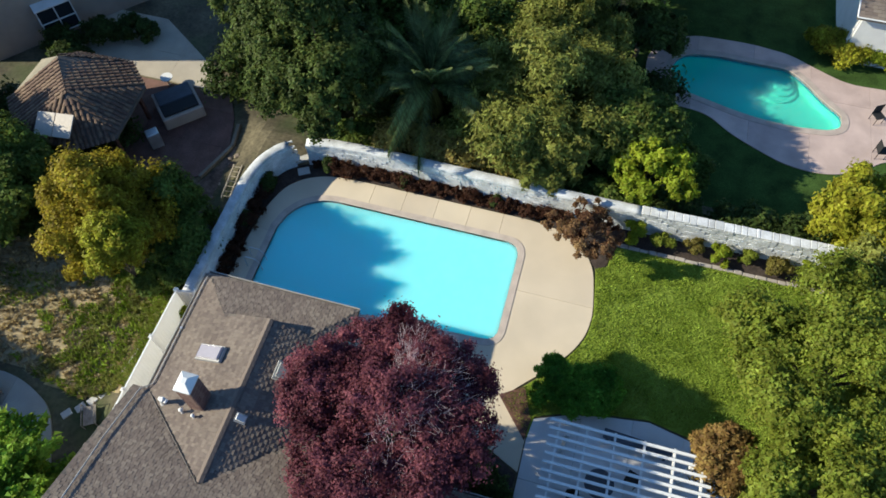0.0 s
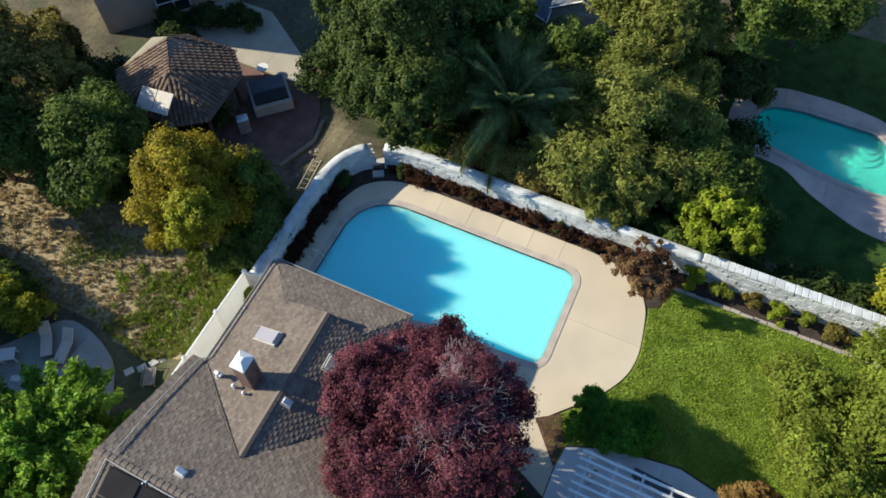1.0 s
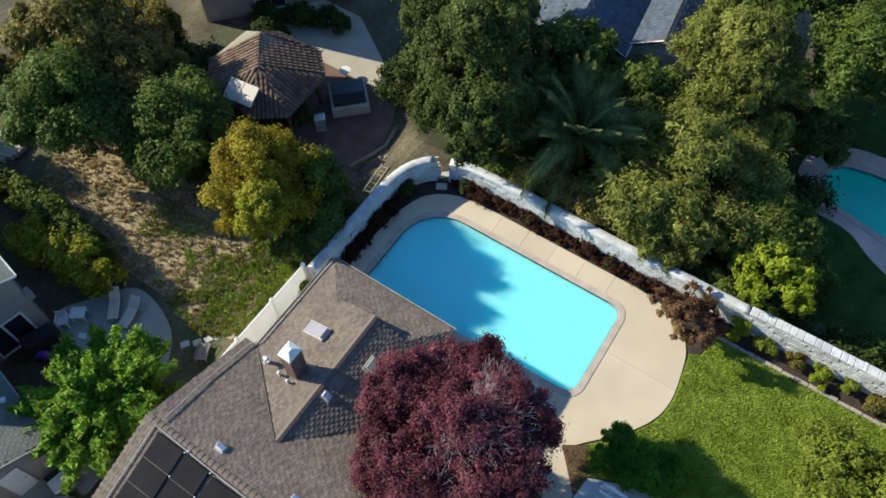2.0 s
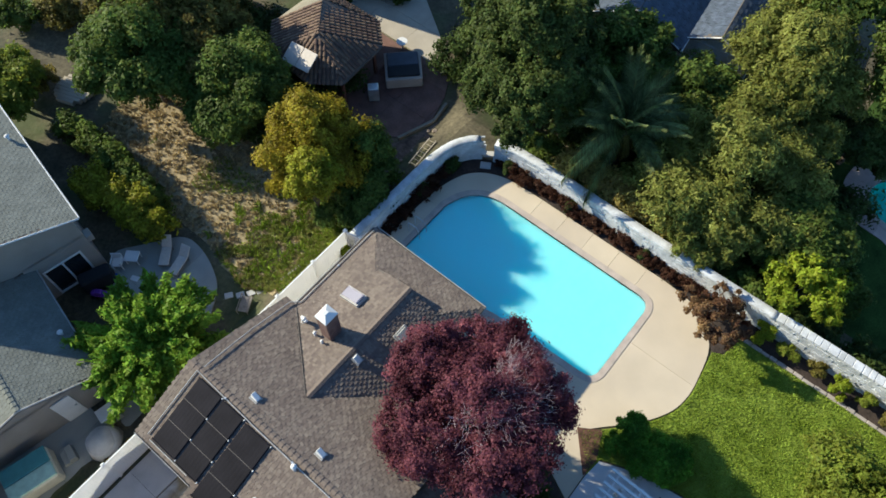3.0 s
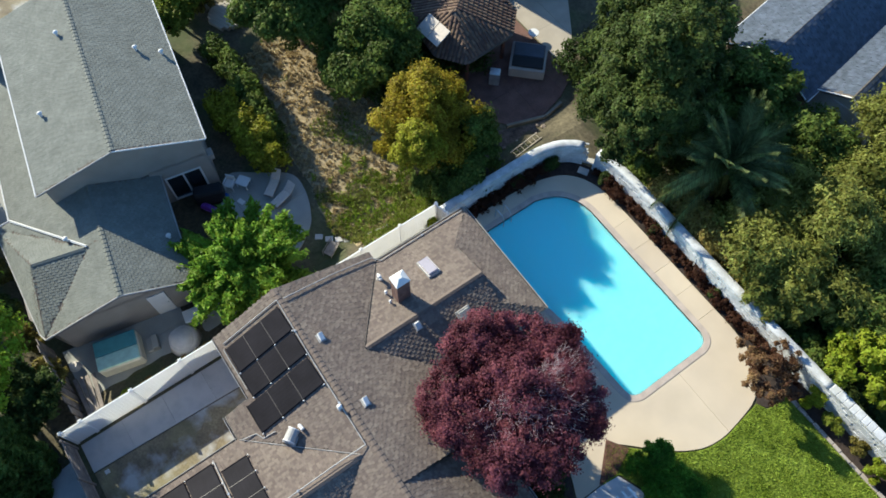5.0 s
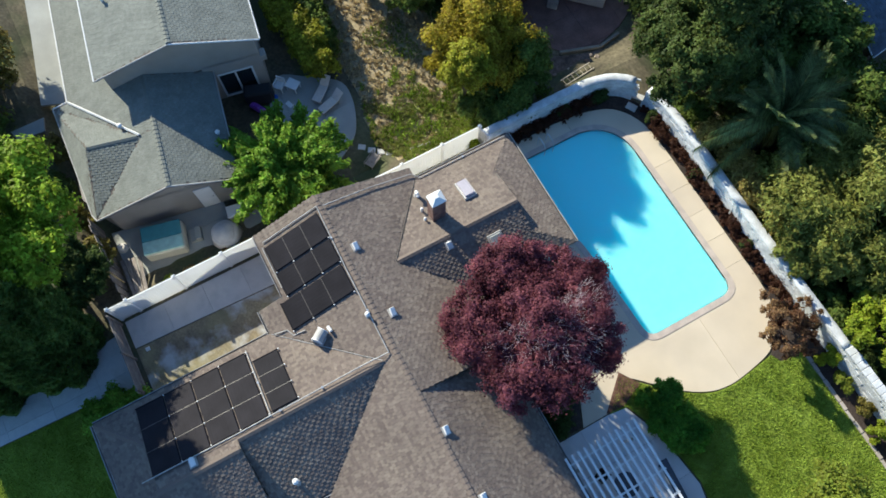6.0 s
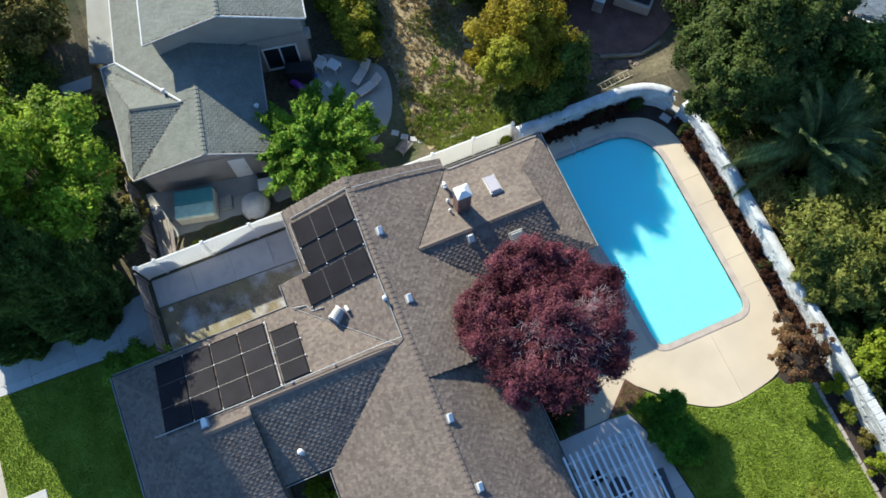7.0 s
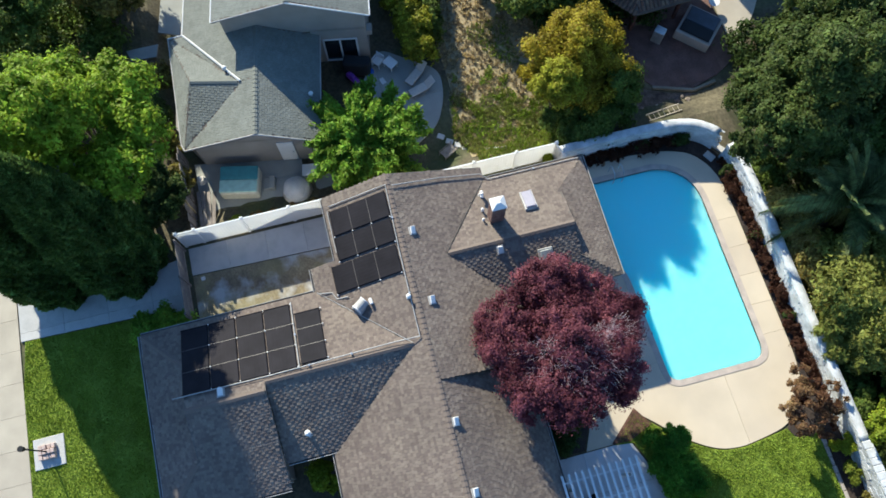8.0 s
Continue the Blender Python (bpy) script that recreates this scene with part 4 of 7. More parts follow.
def ridge_caps(a, b, parent, material, step=0.24, w=0.24):
    """Overlapping cap shingles along a ridge or hip, each a piece of its own."""
    if material.name not in CAPS:
        bm = bmesh.new()
        rows = [[bm.verts.new((q, e, z + (0.0 if e == 0 else -0.05))) for e in (-w / 2, 0, w / 2)] for q, z in ((0, 0.0), (0, 0.05), (step * 1.15, 0.024))]
        for r0, r1 in zip(rows, rows[1:]):
            for k in (0, 1):
                bm.faces.new((r0[k], r0[k + 1], r1[k + 1], r1[k]))
        bmesh.ops.recalc_face_normals(bm, faces=bm.faces)
        CAPS[material.name] = bpy.data.meshes.new("ridge_cap")
        bm.to_mesh(CAPS[material.name])
        bm.free()
        CAPS[material.name].materials.append(material)
    a, b = Vector(a), Vector(b)
    d = (b - a).normalized()
    s = Vector((-d.y, d.x, 0)).normalized()
    u = d.cross(s)
    for i in range(int((b - a).length / step)):
        c = a + d * step * i
        o = new("ridge_cap", CAPS[material.name])
        o.parent = parent
        o.matrix_basis = Matrix(((d.x, s.x, u.x, c.x), (d.y, s.y, u.y, c.y), (d.z, s.z, u.z, c.z), (0, 0, 0, 1)))


for a, b in (((8.9, 1.72, 4.66), (-13.7, 1.72, 4.66)), ((-9.5, 9.7, 3.9), (-9.5, 3.65, 3.9)), ((-5.75, -5.4, 4.46), (-5.75, 1.1, 4.46)), ((-5.35, -8.85, 4.6), (-5.35, -5.4, 4.6)),
             ((-9.4, -10.7, 3.12), (-7.4, -8.85, 3.87)), ((-1.35, -10.7, 2.94), (-3.3, -8.85, 3.77))):
    ridge_caps(a, b, house, M["shingle"])
# pale valley flashing
for a, b in (((-9.4, -2.6, 3.16), (-5.8, 1.08, 4.47)), ((-13.0, 6.3, 2.82), (-9.55, 3.62, 3.92))):
    part("valley_flashing", rod(a, b, 0.02, None, 4), M["gutter_dark"] if a[1] > 0 else M["pipe"], house)

# chimney
ch = thing("chimney", "brick chimney with a white metal cap", "chimney", -10.75, 6.28, 0)
part("shaft", box(-0.25, 0.25, -0.29, 0.29, 3.2, 5.3), M["mortar"], ch)
brick_me = None
for row in range(24):
    z0 = 3.42 + row * 0.076
    for sx, sy, ax, ln in ((0, -0.295, 0, 0.42), (0, 0.295, 0, 0.42), (-0.255, 0, 1, 0.6), (0.255, 0, 1, 0.6)):
        n = 2 if ax == 0 else 3
        for i in range(n):
            o = (i - (n - 1) / 2) * (ln / n) + (0.03 if row % 2 else -0.03)
            if brick_me is None:
                bb = box(-0.095, 0.095, -0.02, 0.02, 0, 0.064, bevel=0.004)
                brick_me = bpy.data.meshes.new("brick")
                bb.to_mesh(brick_me)
                bb.free()
                brick_me.materials.append(M["brick"])
            q = new("brick", brick_me)
            q.parent = ch
            q.matrix_basis = pose(sx + (o if ax == 0 else 0), sy + (o if ax else 0), z0, 0, 0, 90 * ax)
part("cap", box(-0.31, 0.31, -0.35, 0.35, 5.28, 5.35, bevel=0.02), M["white"], ch, "white painted metal chimney cap")
bm = bmesh.new()
bmesh.ops.create_cone(bm, cap_ends=True, segments=4, radius1=0.42, radius2=0.12, depth=0.2, matrix=Matrix.Translation((0, 0, 5.45)) @ Matrix.Diagonal((1.0, 1.12, 1, 1)) @ Matrix.Rotation(math.pi / 4, 4, "Z"))
part("cap_roof", bm, M["white"], ch)


# skylight, roof vents and pipes
def skylight(x, y, z, slope_x, rz=0, l=1.1, w=0.62, label="milky domed skylight with a white frame"):
    t = thing("skylight", label, "skylight")
    t.matrix_basis = Matrix.Translation((x, y, z)) @ pose(0, 0, 0, 0, -math.degrees(math.atan(slope_x)), 0)
    bm = box(-l / 2, l / 2, -w / 2, w / 2, -0.05, 0.12, bevel=0.015)
    part("frame", bm, M["gutter"], t)
    bm = box(-l / 2 + 0.05, l / 2 - 0.05, -w / 2 + 0.05, w / 2 - 0.05, 0.12, 0.2, bevel=0.05)
    part("dome", bm, M["skyglass"] if slope_x > 0 else M["concrete"], t)
    return t


skylight(-11.22, 8.06, 3.38, 0.317)
skylight(-8.3, 8.05, 3.41, -0.422, l=0.9, w=0.7, label="flat square roof hatch with a pale rim")


def vent(x, y, z, rx, ry, rz=0, label="white box roof vent with a sloping hood"):
    t = thing("roof_vent", label, "roof vent", group="roof vents")
    t.matrix_basis = pose(x, y, z, rx, ry, rz)
    part("flange", box(-0.2, 0.2, -0.17, 0.17, -0.02, 0.03), M["gutter"], t)
    bm = box(-0.17, 0.17, -0.11, 0.11, 0.03, 0.2, bevel=0.02)
    for v in bm.verts:
        if v.co.z > 0.15 and v.co.x > 0:
            v.co.z -= 0.1
    part("hood", bm, M["white"], t)
    return t


for x, y, z, rx in ((-10.78, 2.3, 4.43, -22), (-7.42, 2.36, 4.41, -22), (-2.09, 2.0, 4.52, -27), (0.83, 2.05, 4.5, -27)):
    vent(x, y, z, rx, 0)
vent(-9.1, 6.03, 3.75, 0, 22.9)
vent(-5.75, -7.28, 4.47, 0, -20)


def flue(x, y, z, h=0.45, r=0.06):
    t = thing("vent_pipe", "short white vent pipe on the roof", "vent pipe", x, y, z, group="vent pipes")
    part("pipe", rod((0, 0, -0.1), (0, 0, h), r, None, 10), M["white"], t)
    part("collar", rod((0, 0, -0.05), (0, 0, 0.06), r * 2.2, None, 10, r * 1.2), M["gutter"], t)
    part("rain_cap", rod((0, 0, h), (0, 0, h + 0.07), r * 1.9, None, 10, r * 0.6), M["white"], t)


gn = thing("vent_pipe", "white bent gooseneck vent pipe with a dark mouth", "vent pipe", -12.2, 6.0, 3.04, -10)
part("pipe", tube_path([(0, 0, -0.1), (0, 0, 0.42), (0.08, 0, 0.52), (0.22, 0, 0.52), (0.3, 0, 0.46)], 0.085, None, 10), M["white"], gn, smooth=True)
part("mouth", rod((0.3, 0, 0.46), (0.32, 0, 0.44), 0.075, None, 10), M["black"], gn)
part("collar", rod((0, 0, -0.05), (0, 0, 0.06), 0.17, None, 10, 0.1), M["gutter"], gn)
flue(-11.27, 5.8, 3.33, 0.28, 0.045)
flue(-10.75, 5.7, 3.49, 0.22, 0.04)
flue(-3.28, -4.15, 3.36, 0.5, 0.07)
flue(-7.75, 1.4, 4.54, 0.3)

# attic fan on the side slope
fan_t = thing("attic_fan", "galvanised rooftop attic fan with a hood", "attic fan", -8.1, -0.75, 3.79, -55)
part("base", box(-0.32, 0.32, -0.28, 0.28, -0.12, 0.08), M["gutter"], fan_t)
part("drum", rod((-0.24, 0, 0.2), (0.24, 0, 0.2), 0.24, None, 16), M["gutter"], fan_t)
part("end_plate", rod((0.24, 0, 0.2), (0.28, 0, 0.2), 0.26, None, 16), M["white"], fan_t)
part("end_plate", rod((-0.28, 0, 0.2), (-0.24, 0, 0.2), 0.26, None, 16), M["white"], fan_t)
part("elbow", tube_path([(-0.42, 0.12, -0.05), (-0.46, 0.16, 0.3), (-0.36, 0.36, 0.34)], 0.08, None, 8), M["white"], fan_t)


# solar pool heating mats
def solar_mat(p0, u, v, lu, lv, group):
    """A mat of lu by lv metres from corner p0 along the unit directions u (along) and v (up the slope)."""
    t = thing("solar_mat", "black rubber pool-heating mat strapped to the roof", "solar panel", group=group)
    u, v = Vector(u).normalized(), Vector(v).normalized()
    nrm = u.cross(v).normalized()
    nrm = nrm if nrm.z > 0 else -nrm
    m = Matrix((( u.x, v.x, nrm.x, p0[0]), (u.y, v.y, nrm.y, p0[1]), (u.z, v.z, nrm.z, p0[2]), (0, 0, 0, 1)))
    t.matrix_basis = m
    k = int(lu / 0.16)
    bm = bmesh.new()
    prof = [(0.02, 0.02)]
    for i in range(k):
        u0, du = 0.03 + i * (lu - 0.06) / k, (lu - 0.06) / k
        prof += [(u0, 0.0735), (u0 + du * 0.15, 0.075), (u0 + du * 0.7, 0.075), (u0 + du * 0.85, 0.0735)]
    prof.append((lu - 0.02, 0.02))
    ends = [[bm.verts.new((a, e, z)) for a, z in prof] for e in (0.03, lv - 0.03)]
    for i in range(len(prof) - 1):
        bm.faces.new((ends[0][i], ends[0][i + 1], ends[1][i + 1], ends[1][i]))
    for e in ends:
        bm.faces.new(e)
    bmesh.ops.recalc_face_normals(bm, faces=bm.faces)
    part("mat", bm, M["solar"], t)
    for e in (0.0, lv):
        part("header_pipe", rod((0, e, 0.07), (lu, e, 0.07), 0.03, None, 8), M["solar"], t)
    for f in (0.33, 0.67):
        part("strap", box(0.0, lu, lv * f - 0.01, lv * f + 0.01, 0.078, 0.084), M["gutter_dark"], t)
    for e in (0.0, lv * 0.33, lv * 0.67, lv):
        part("clip", box(lu, lu + 0.045, e - 0.03, e + 0.03, 0.02, 0.1, bevel=0.01), M["white"], t)
    return t


# array on the side slope of the main roof (towards the side yard): three rows, each of two mats
vv = (0, 1, 0.35)
for x0, w, y0, ln in ((-12.95, 1.3, -1.18, 2.84), (-11.6, 1.17, -1.22, 2.84), (-10.32, 1.36, -1.64, 3.22)):
    solar_mat((x0, y0, zmw(y0) + 0.03), (1, 0, 0), vv, w, ln, "mats above the side yard")
# array on the wing's slope
vv = (1, 0, 0.363)
for y0, w in ((-5.16, 1.24), (-6.42, 1.26), (-7.66, 1.24), (-8.9, 1.24)):
    solar_mat((-9.12, y0, zn(-9.12) + 0.03), (0, 1, 0), vv, w, 3.3, "mats on the wing")
solar_mat((-8.56, -3.78, zn(-8.56) + 0.03), (0, 1, 0), vv, 1.18, 2.62, "mats on the wing")

# pale supply pipes of the pool heating on the roof
for pts in ([(-13.2, -1.2, zmw(-1.2) + 0.07), (-13.2, 1.62, zmw(1.62) + 0.07), (-9.9, 1.5, zmw(1.5) + 0.1), (-5.95, 1.45, zmw(1.45) + 0.1), (-6.0, 0.3, 4.55), (-5.95, -5.3, 4.5), (-6.0, -9.3, 4.5)],
            [(-13.1, 1.9, 4.68), (-13.3, 4.2, 3.75), (-13.35, 6.3, 2.9), (-13.0, 6.6, 2.85), (-13.0, 11.2, 2.85)],
            [(-10.9, -1.3, zmw(-1.3) + 0.08), (-13.0, -1.3, zmw(-1.3) + 0.08)], [(-9.25, -3.86, zn(-9.25) + 0.1), (-5.9, -3.86, zn(-5.9) + 0.1)],
            [(-9.3, -2.5, 3.28), (-9.15, -1.9, 3.42), (-8.8, -1.75, 3.45), (-8.7, -1.2, 3.7)]):
    t = thing("heating_pipe", "thin pale plastic pipe of the pool heating", "pipe", group="pool heating pipes")
    part("pipe_run", tube_path(pts, 0.024), M["pipe"], t)
    for a, b in zip(pts, pts[1:]):
        n = int((Vector(b) - Vector(a)).length / 1.6)
        for i in range(1, n):
            c = Vector(a).lerp(Vector(b), i / n)
            part("clamp", box(c.x - 0.04, c.x + 0.04, c.y - 0.04, c.y + 0.04, c.z - 0.09, c.z + 0.045), M["metal"], t)


# ---- white fence ----
def vinyl_fence(name, x0, y0, x1, y1, z, posts, h=1.78, label="white vinyl privacy fence with capped posts"):
    t = thing(name, label, "fence")
    a, b = Vector((x0, y0, 0)), Vector((x1, y1, 0))
    d = (b - a).normalized()
    s = Vector((-d.y, d.x, 0))
    m = Matrix(((d.x, s.x, 0, a.x), (d.y, s.y, 0, a.y), (0, 0, 1, z), (0, 0, 0, 1)))
    for q in posts:
        bm = box(q - 0.065, q + 0.065, -0.065, 0.065, -0.6, h + 0.06, m=m)
        pp = part("post", bm, M["vinyl"], t)
        bm = bmesh.new()
        bmesh.ops.create_cone(bm, cap_ends=True, segments=4, radius1=0.12, radius2=0.02, depth=0.09, matrix=m @ Matrix.Translation((q, 0, h + 0.1)) @ Matrix.Rotation(math.pi / 4, 4, "Z"))
        part("post_cap", bm, M["vinyl"], pp)
    for p, q in zip(posts, posts[1:]):
        part("rail", box(p + 0.065, q - 0.065, -0.03, 0.03, h - 0.14, h, m=m), M["vinyl"], t)
        part("rail", box(p + 0.065, q - 0.065, -0.03, 0.03, -0.02, 0.14, m=m), M["vinyl"], t)
        n = int((q - p) / 0.15)
        w = (q - p - 0.13) / n
        for i in range(n):
            part("board", box(p + 0.065 + i * w + 0.003, p + 0.065 + (i + 1) * w - 0.003, -0.014, 0.014, 0.14, h - 0.14, m=m), M["vinyl"], t)
    return t


vinyl_fence("vinyl_fence", -14.5, -8.9, -14.5, 10.75, 0.0, [0, 0.92, 3.28, 5.66, 8.06, 10.46, 12.86, 15.25, 17.5, 19.65])
vinyl_fence("vinyl_gate_fence", -14.5, 10.75, -13.75, 10.95, 0.0, [0.0, 0.75], 1.7, "short white vinyl fence panel by the pool wall")
slat = thing("slatted_fence", "grey weathered slatted timber fence with leaning boards", "fence")
for q in range(3):
    part("post", box(-14.3 + q * 1.9, -14.2 + q * 1.9, -9.08, -8.98, -0.2, 1.7), M["wood"], slat)
for k in range(7):
    part("slat", box(-14.35, -10.3, -9.06 + 0.0, -9.03, 0.15 + k * 0.22, 0.29 + k * 0.22), M["wood"], slat)
old = thing("old_fence", "weathered grey board fence with loose planks", "fence")
for i in range(9):
    part("plank", box(-19.6 + i * 0.55, -19.2 + i * 0.55, -8.32 + 0.02 * (i % 3), -8.28 + 0.02 * (i % 3), -0.75, 1.1 + 0.12 * ((i * 7) % 4)), M["wood"], old)
for i in range(4):
    b = mesh_thing("loose_plank", box(-1.3, 1.3, -0.09, 0.09, -0.02, 0.03), M["wood"], "loose grey plank leaning by the board fence", "plank", -16.3 + 0.1 * i, -8.0 + 0.22 * i, -0.2 + 0.02 * i, 2, group="loose planks")
    b.matrix_basis = pose(-16.3 + 0.1 * i, -7.95 + 0.22 * i, -0.15, 0, -14 + 2 * i, 2 - 3 * i)

# ---- pergola ----
pg = thing("pergola", "white painted timber pergola with open slats", "pergola", 0.35, -0.15, -0.2)
for px in (1.5, 5.9):
    for py in (6.5, 9.2):
        part("post", box(px - 0.07, px + 0.07, py - 0.07, py + 0.07, 0.15, 2.3), M["white"], pg)
for px in (1.15, 2.15, 3.15, 4.2, 5.25, 6.25):
    part("beam", box(px - 0.035, px + 0.035, 6.05, 9.65, 2.3, 2.43), M["white"], pg)
for i in range(12):
    y = 6.12 + i * 0.31
    part("slat", box(0.8, 6.55, y - 0.05, y + 0.05, 2.43, 2.51), M["white"], pg)
# seats in the pergola's shade
for cx, cy, rz in ((2.6, 7.3, 20), (3.9, 7.0, -25), (4.6, 8.6, 160)):
    c = thing("garden_chair", "dark metal garden chair with slatted seat", "chair", cx, cy, 0, rz, "chairs under the pergola")
    part("seat", box(-0.25, 0.25, -0.25, 0.25, 0.4, 0.45, bevel=0.01), M["black"], c)
    part("backrest", box(-0.25, 0.25, 0.21, 0.25, 0.45, 0.9, bevel=0.01), M["black"], c)
    for lx in (-0.22, 0.22):
        for ly in (-0.22, 0.22):
            part("leg", rod((lx, ly, 0), (lx, ly, 0.4), 0.018, None, 6), M["black"], c)
tb = thing("garden_table", "round dark garden table under the pergola", "table", 3.4, 8.0, 0)
part("tabletop", rod((0, 0, 0.7), (0, 0, 0.74), 0.55, None, 20), M["slatecover"], tb)
part("pedestal", rod((0, 0, 0), (0, 0, 0.7), 0.05, None, 8), M["black"], tb)
bench = thing("bench", "long low dark bench on the patio edge", "bench", 4.6, 9.95, 0, -4)
part("seat", box(-1.3, 1.3, -0.2, 0.2, 0.4, 0.46, bevel=0.01), M["slatecover"], bench)
for lx in (-1.1, 1.1):
    part("leg", box(lx - 0.05, lx + 0.05, -0.18, 0.18, 0, 0.4), M["slatecover"], bench)

# ---- neighbouring house ----
NB = thing("neighbour_house", "two-storey neighbour house with grey shingle roofs and grey stucco", "house", -18.4, -8.05, 0.0, -10.4)
# local axes here: x runs along the gable (p), y runs back from it (q)


def nslope(pts):
    return slope("roof_slope", pts, NB, "shingle_grey", 0.14, 0.15, 0.13, 0.01)


NB.matrix_basis = Matrix.Translation((-18.4, -8.05, 0)) @ Matrix(((0.18, -0.983, 0, 0), (0.983, 0.18, 0, 0), (0, 0, 1, 0), (0, 0, 0, 1)))
za, zr = 1.8, 3.1
GE, GF, GB, GC = (0.2, 0.49, za), (4.08, 0.48, zr), (3.3, 3.68, 2.85), (0.64, 3.89, 2.78)
GA, GA2, GK = (-0.2, 7.46, 1.73), (-1.06, 7.5, 1.45), (-0.05, 0.95, 1.6)
nslope([GE, GF, (4.08, 3.7, zr), GB])
nslope([GB, (4.08, 3.7, zr), (4.08, 18, zr), (-0.16, 18, 1.73), GA])
nslope([GA2, GK, GC])
nslope([GA2, GC, GB])
nslope([GA2, GB, GA])
nslope([GK, GE, GC])
nslope([GE, GB, GC])
nslope([GF, (7.12, 0.49, za + 0.05), (7.2, 6.9, za + 0.05), (4.08, 6.9, zr)])
nslope([(6.05, 6.45, 5.3), (10.07, 6.38, 4.0), (10.07, 18, 4.0), (6.05, 18, 5.3)])
nslope([(6.05, 18, 5.3), (2.03, 18, 4.0), (2.05, 6.53, 4.0), (6.05, 6.45, 5.3)])
for a, b in (((4.08, 0.5, zr + 0.01), (4.08, 6.8, zr + 0.01)), ((6.05, 6.5, 5.31), (6.05, 17.9, 5.31)), ((0.7, 3.89, 2.8), (3.25, 3.69, 2.87))):
    ridge_caps(a, b, NB, M["shingle_grey"])
part("valley_flashing", rod((-0.15, 7.4, 1.8), (3.25, 3.72, 2.91), 0.06, None, 4), M["white"], NB)
for a, b, k in ((GE, GF, "gutter"), (GF, (7.12, 0.49, za + 0.05), "gutter"), ((6.05, 6.42, 5.28), (10.07, 6.35, 3.98), "white"), ((6.05, 6.42, 5.28), (2.05, 6.5, 3.98), "gutter"), ((2.0, 6.5, 3.98), (2.0, 18, 3.98), "white"),
                ((10.1, 6.38, 3.98), (10.1, 18, 3.98), "white"), ((7.15, 0.49, za), (7.25, 6.9, za), "gutter"), ((-0.22, 7.46, 1.72), (-0.18, 18, 1.72), "white"), (GA, GA2, "white"), (GA2, GK, "gutter"), (GK, GE, "gutter")):
    part("fascia", rod(a, b, 0.04, None, 6), M[k], NB)


def nwall(a, b, z0, z1):
    return wall("wall", a, b, z0, z1, NB, M["stucco_grey"])


nwall((0.6, 0.95), (6.75, 0.95), -0.8, 1.8)
nwall((6.75, 0.95), (6.75, 6.95), -0.8, 1.8)
nwall((0.6, 0.95), (-0.3, 2.0), -0.8, 1.5)
nwall((-0.3, 2.0), (-0.5, 7.1), -0.8, 1.5)
nwall((-0.5, 7.1), (0.3, 7.1), -0.8, 1.6)
nwall((0.3, 7.1), (0.3, 17.5), -0.8, 1.65)
nwall((9.65, 6.95), (9.65, 17.5), -0.8, 3.95)
nwall((2.45, 6.95), (2.45, 17.5), 1.8, 3.95)
nwall((0.3, 17.5), (9.65, 17.5), -0.8, 3.9)
for pts, y in (([(2.35, 2.2), (9.75, 2.2), (9.75, 3.95), (6.05, 5.17), (2.35, 3.95)], 6.95), ([(0.5, 1.65), (6.85, 1.65), (4.08, 3.0)], 0.95)):
    bm = bmesh.new()
    f = bm.faces.new([bm.verts.new((px, y - 0.1, pz)) for px, pz in pts])
    r = bmesh.ops.extrude_face_region(bm, geom=[f])
    bmesh.ops.translate(bm, vec=(0, 0.2, 0), verts=[v for v in r["geom"] if isinstance(v, bmesh.types.BMVert)])
    bmesh.ops.recalc_face_normals(bm, faces=bm.faces)
    part("gable", bm, M["stucco_grey"], NB)
# wall by the patio with its sliding door
part("wall", box(6.75, 7.3, 6.85, 7.05, -0.8, 2.3), M["stucco_grey"], NB)
part("wall", box(9.2, 9.75, 6.85, 7.05, -0.8, 2.3), M["stucco_grey"], NB)
part("wall", box(7.3, 9.2, 6.85, 7.05, 1.4, 2.3), M["stucco_grey"], NB)
door = part("sliding_door", box(7.35, 9.15, 6.91, 6.97, -0.6, 1.35), M["glass"], NB, "dark glass sliding door with a white frame")
for x0, x1, z0, z1 in ((7.3, 7.38, -0.62, 1.4), (9.1, 9.2, -0.62, 1.4), (8.2, 8.28, -0.62, 1.4), (7.3, 9.2, 1.33, 1.42), (7.3, 9.2, -0.64, -0.58)):
    part("frame", box(x0, x1, 6.81, 6.95, z0, z1), M["white"], door)
part("wall_light", box(9.75, 10.05, 6.9, 7.4, 1.5, 1.9, bevel=0.02), M["stucco_grey"], NB, "small grey box unit under the eave")
for x, y in ((6.75, 3.1), (8.5, 12.65), (5.2, 14.7), (9.6, 12.2), (3.3, 10.6), (2.4, 4.6)):
    zz = (zr - (0.41 if x > 4 else 0.32) * abs(x - 4.08)) if y < 6 else 5.3 - 0.323 * abs(x - 6.05)
    pf = part("vent_pipe", rod((x, y, zz - 0.1), (x, y, zz + 0.28), 0.07, None, 10), M["white"], NB)
    part("rain_cap", rod((x, y, zz + 0.25), (x, y, zz + 0.33), 0.13, None, 10, 0.05), M["white"], pf)

sd = part("side_door", box(4.75, 5.6, 0.78, 0.84, -0.62, 1.4, bevel=0.01), M["white"], NB, "plain white side door")
part("door_knob", rod((5.48, 0.78, 0.4), (5.48, 0.72, 0.4), 0.04, None, 8), M["metal"], sd)

# ---- neighbour's patio furniture ----


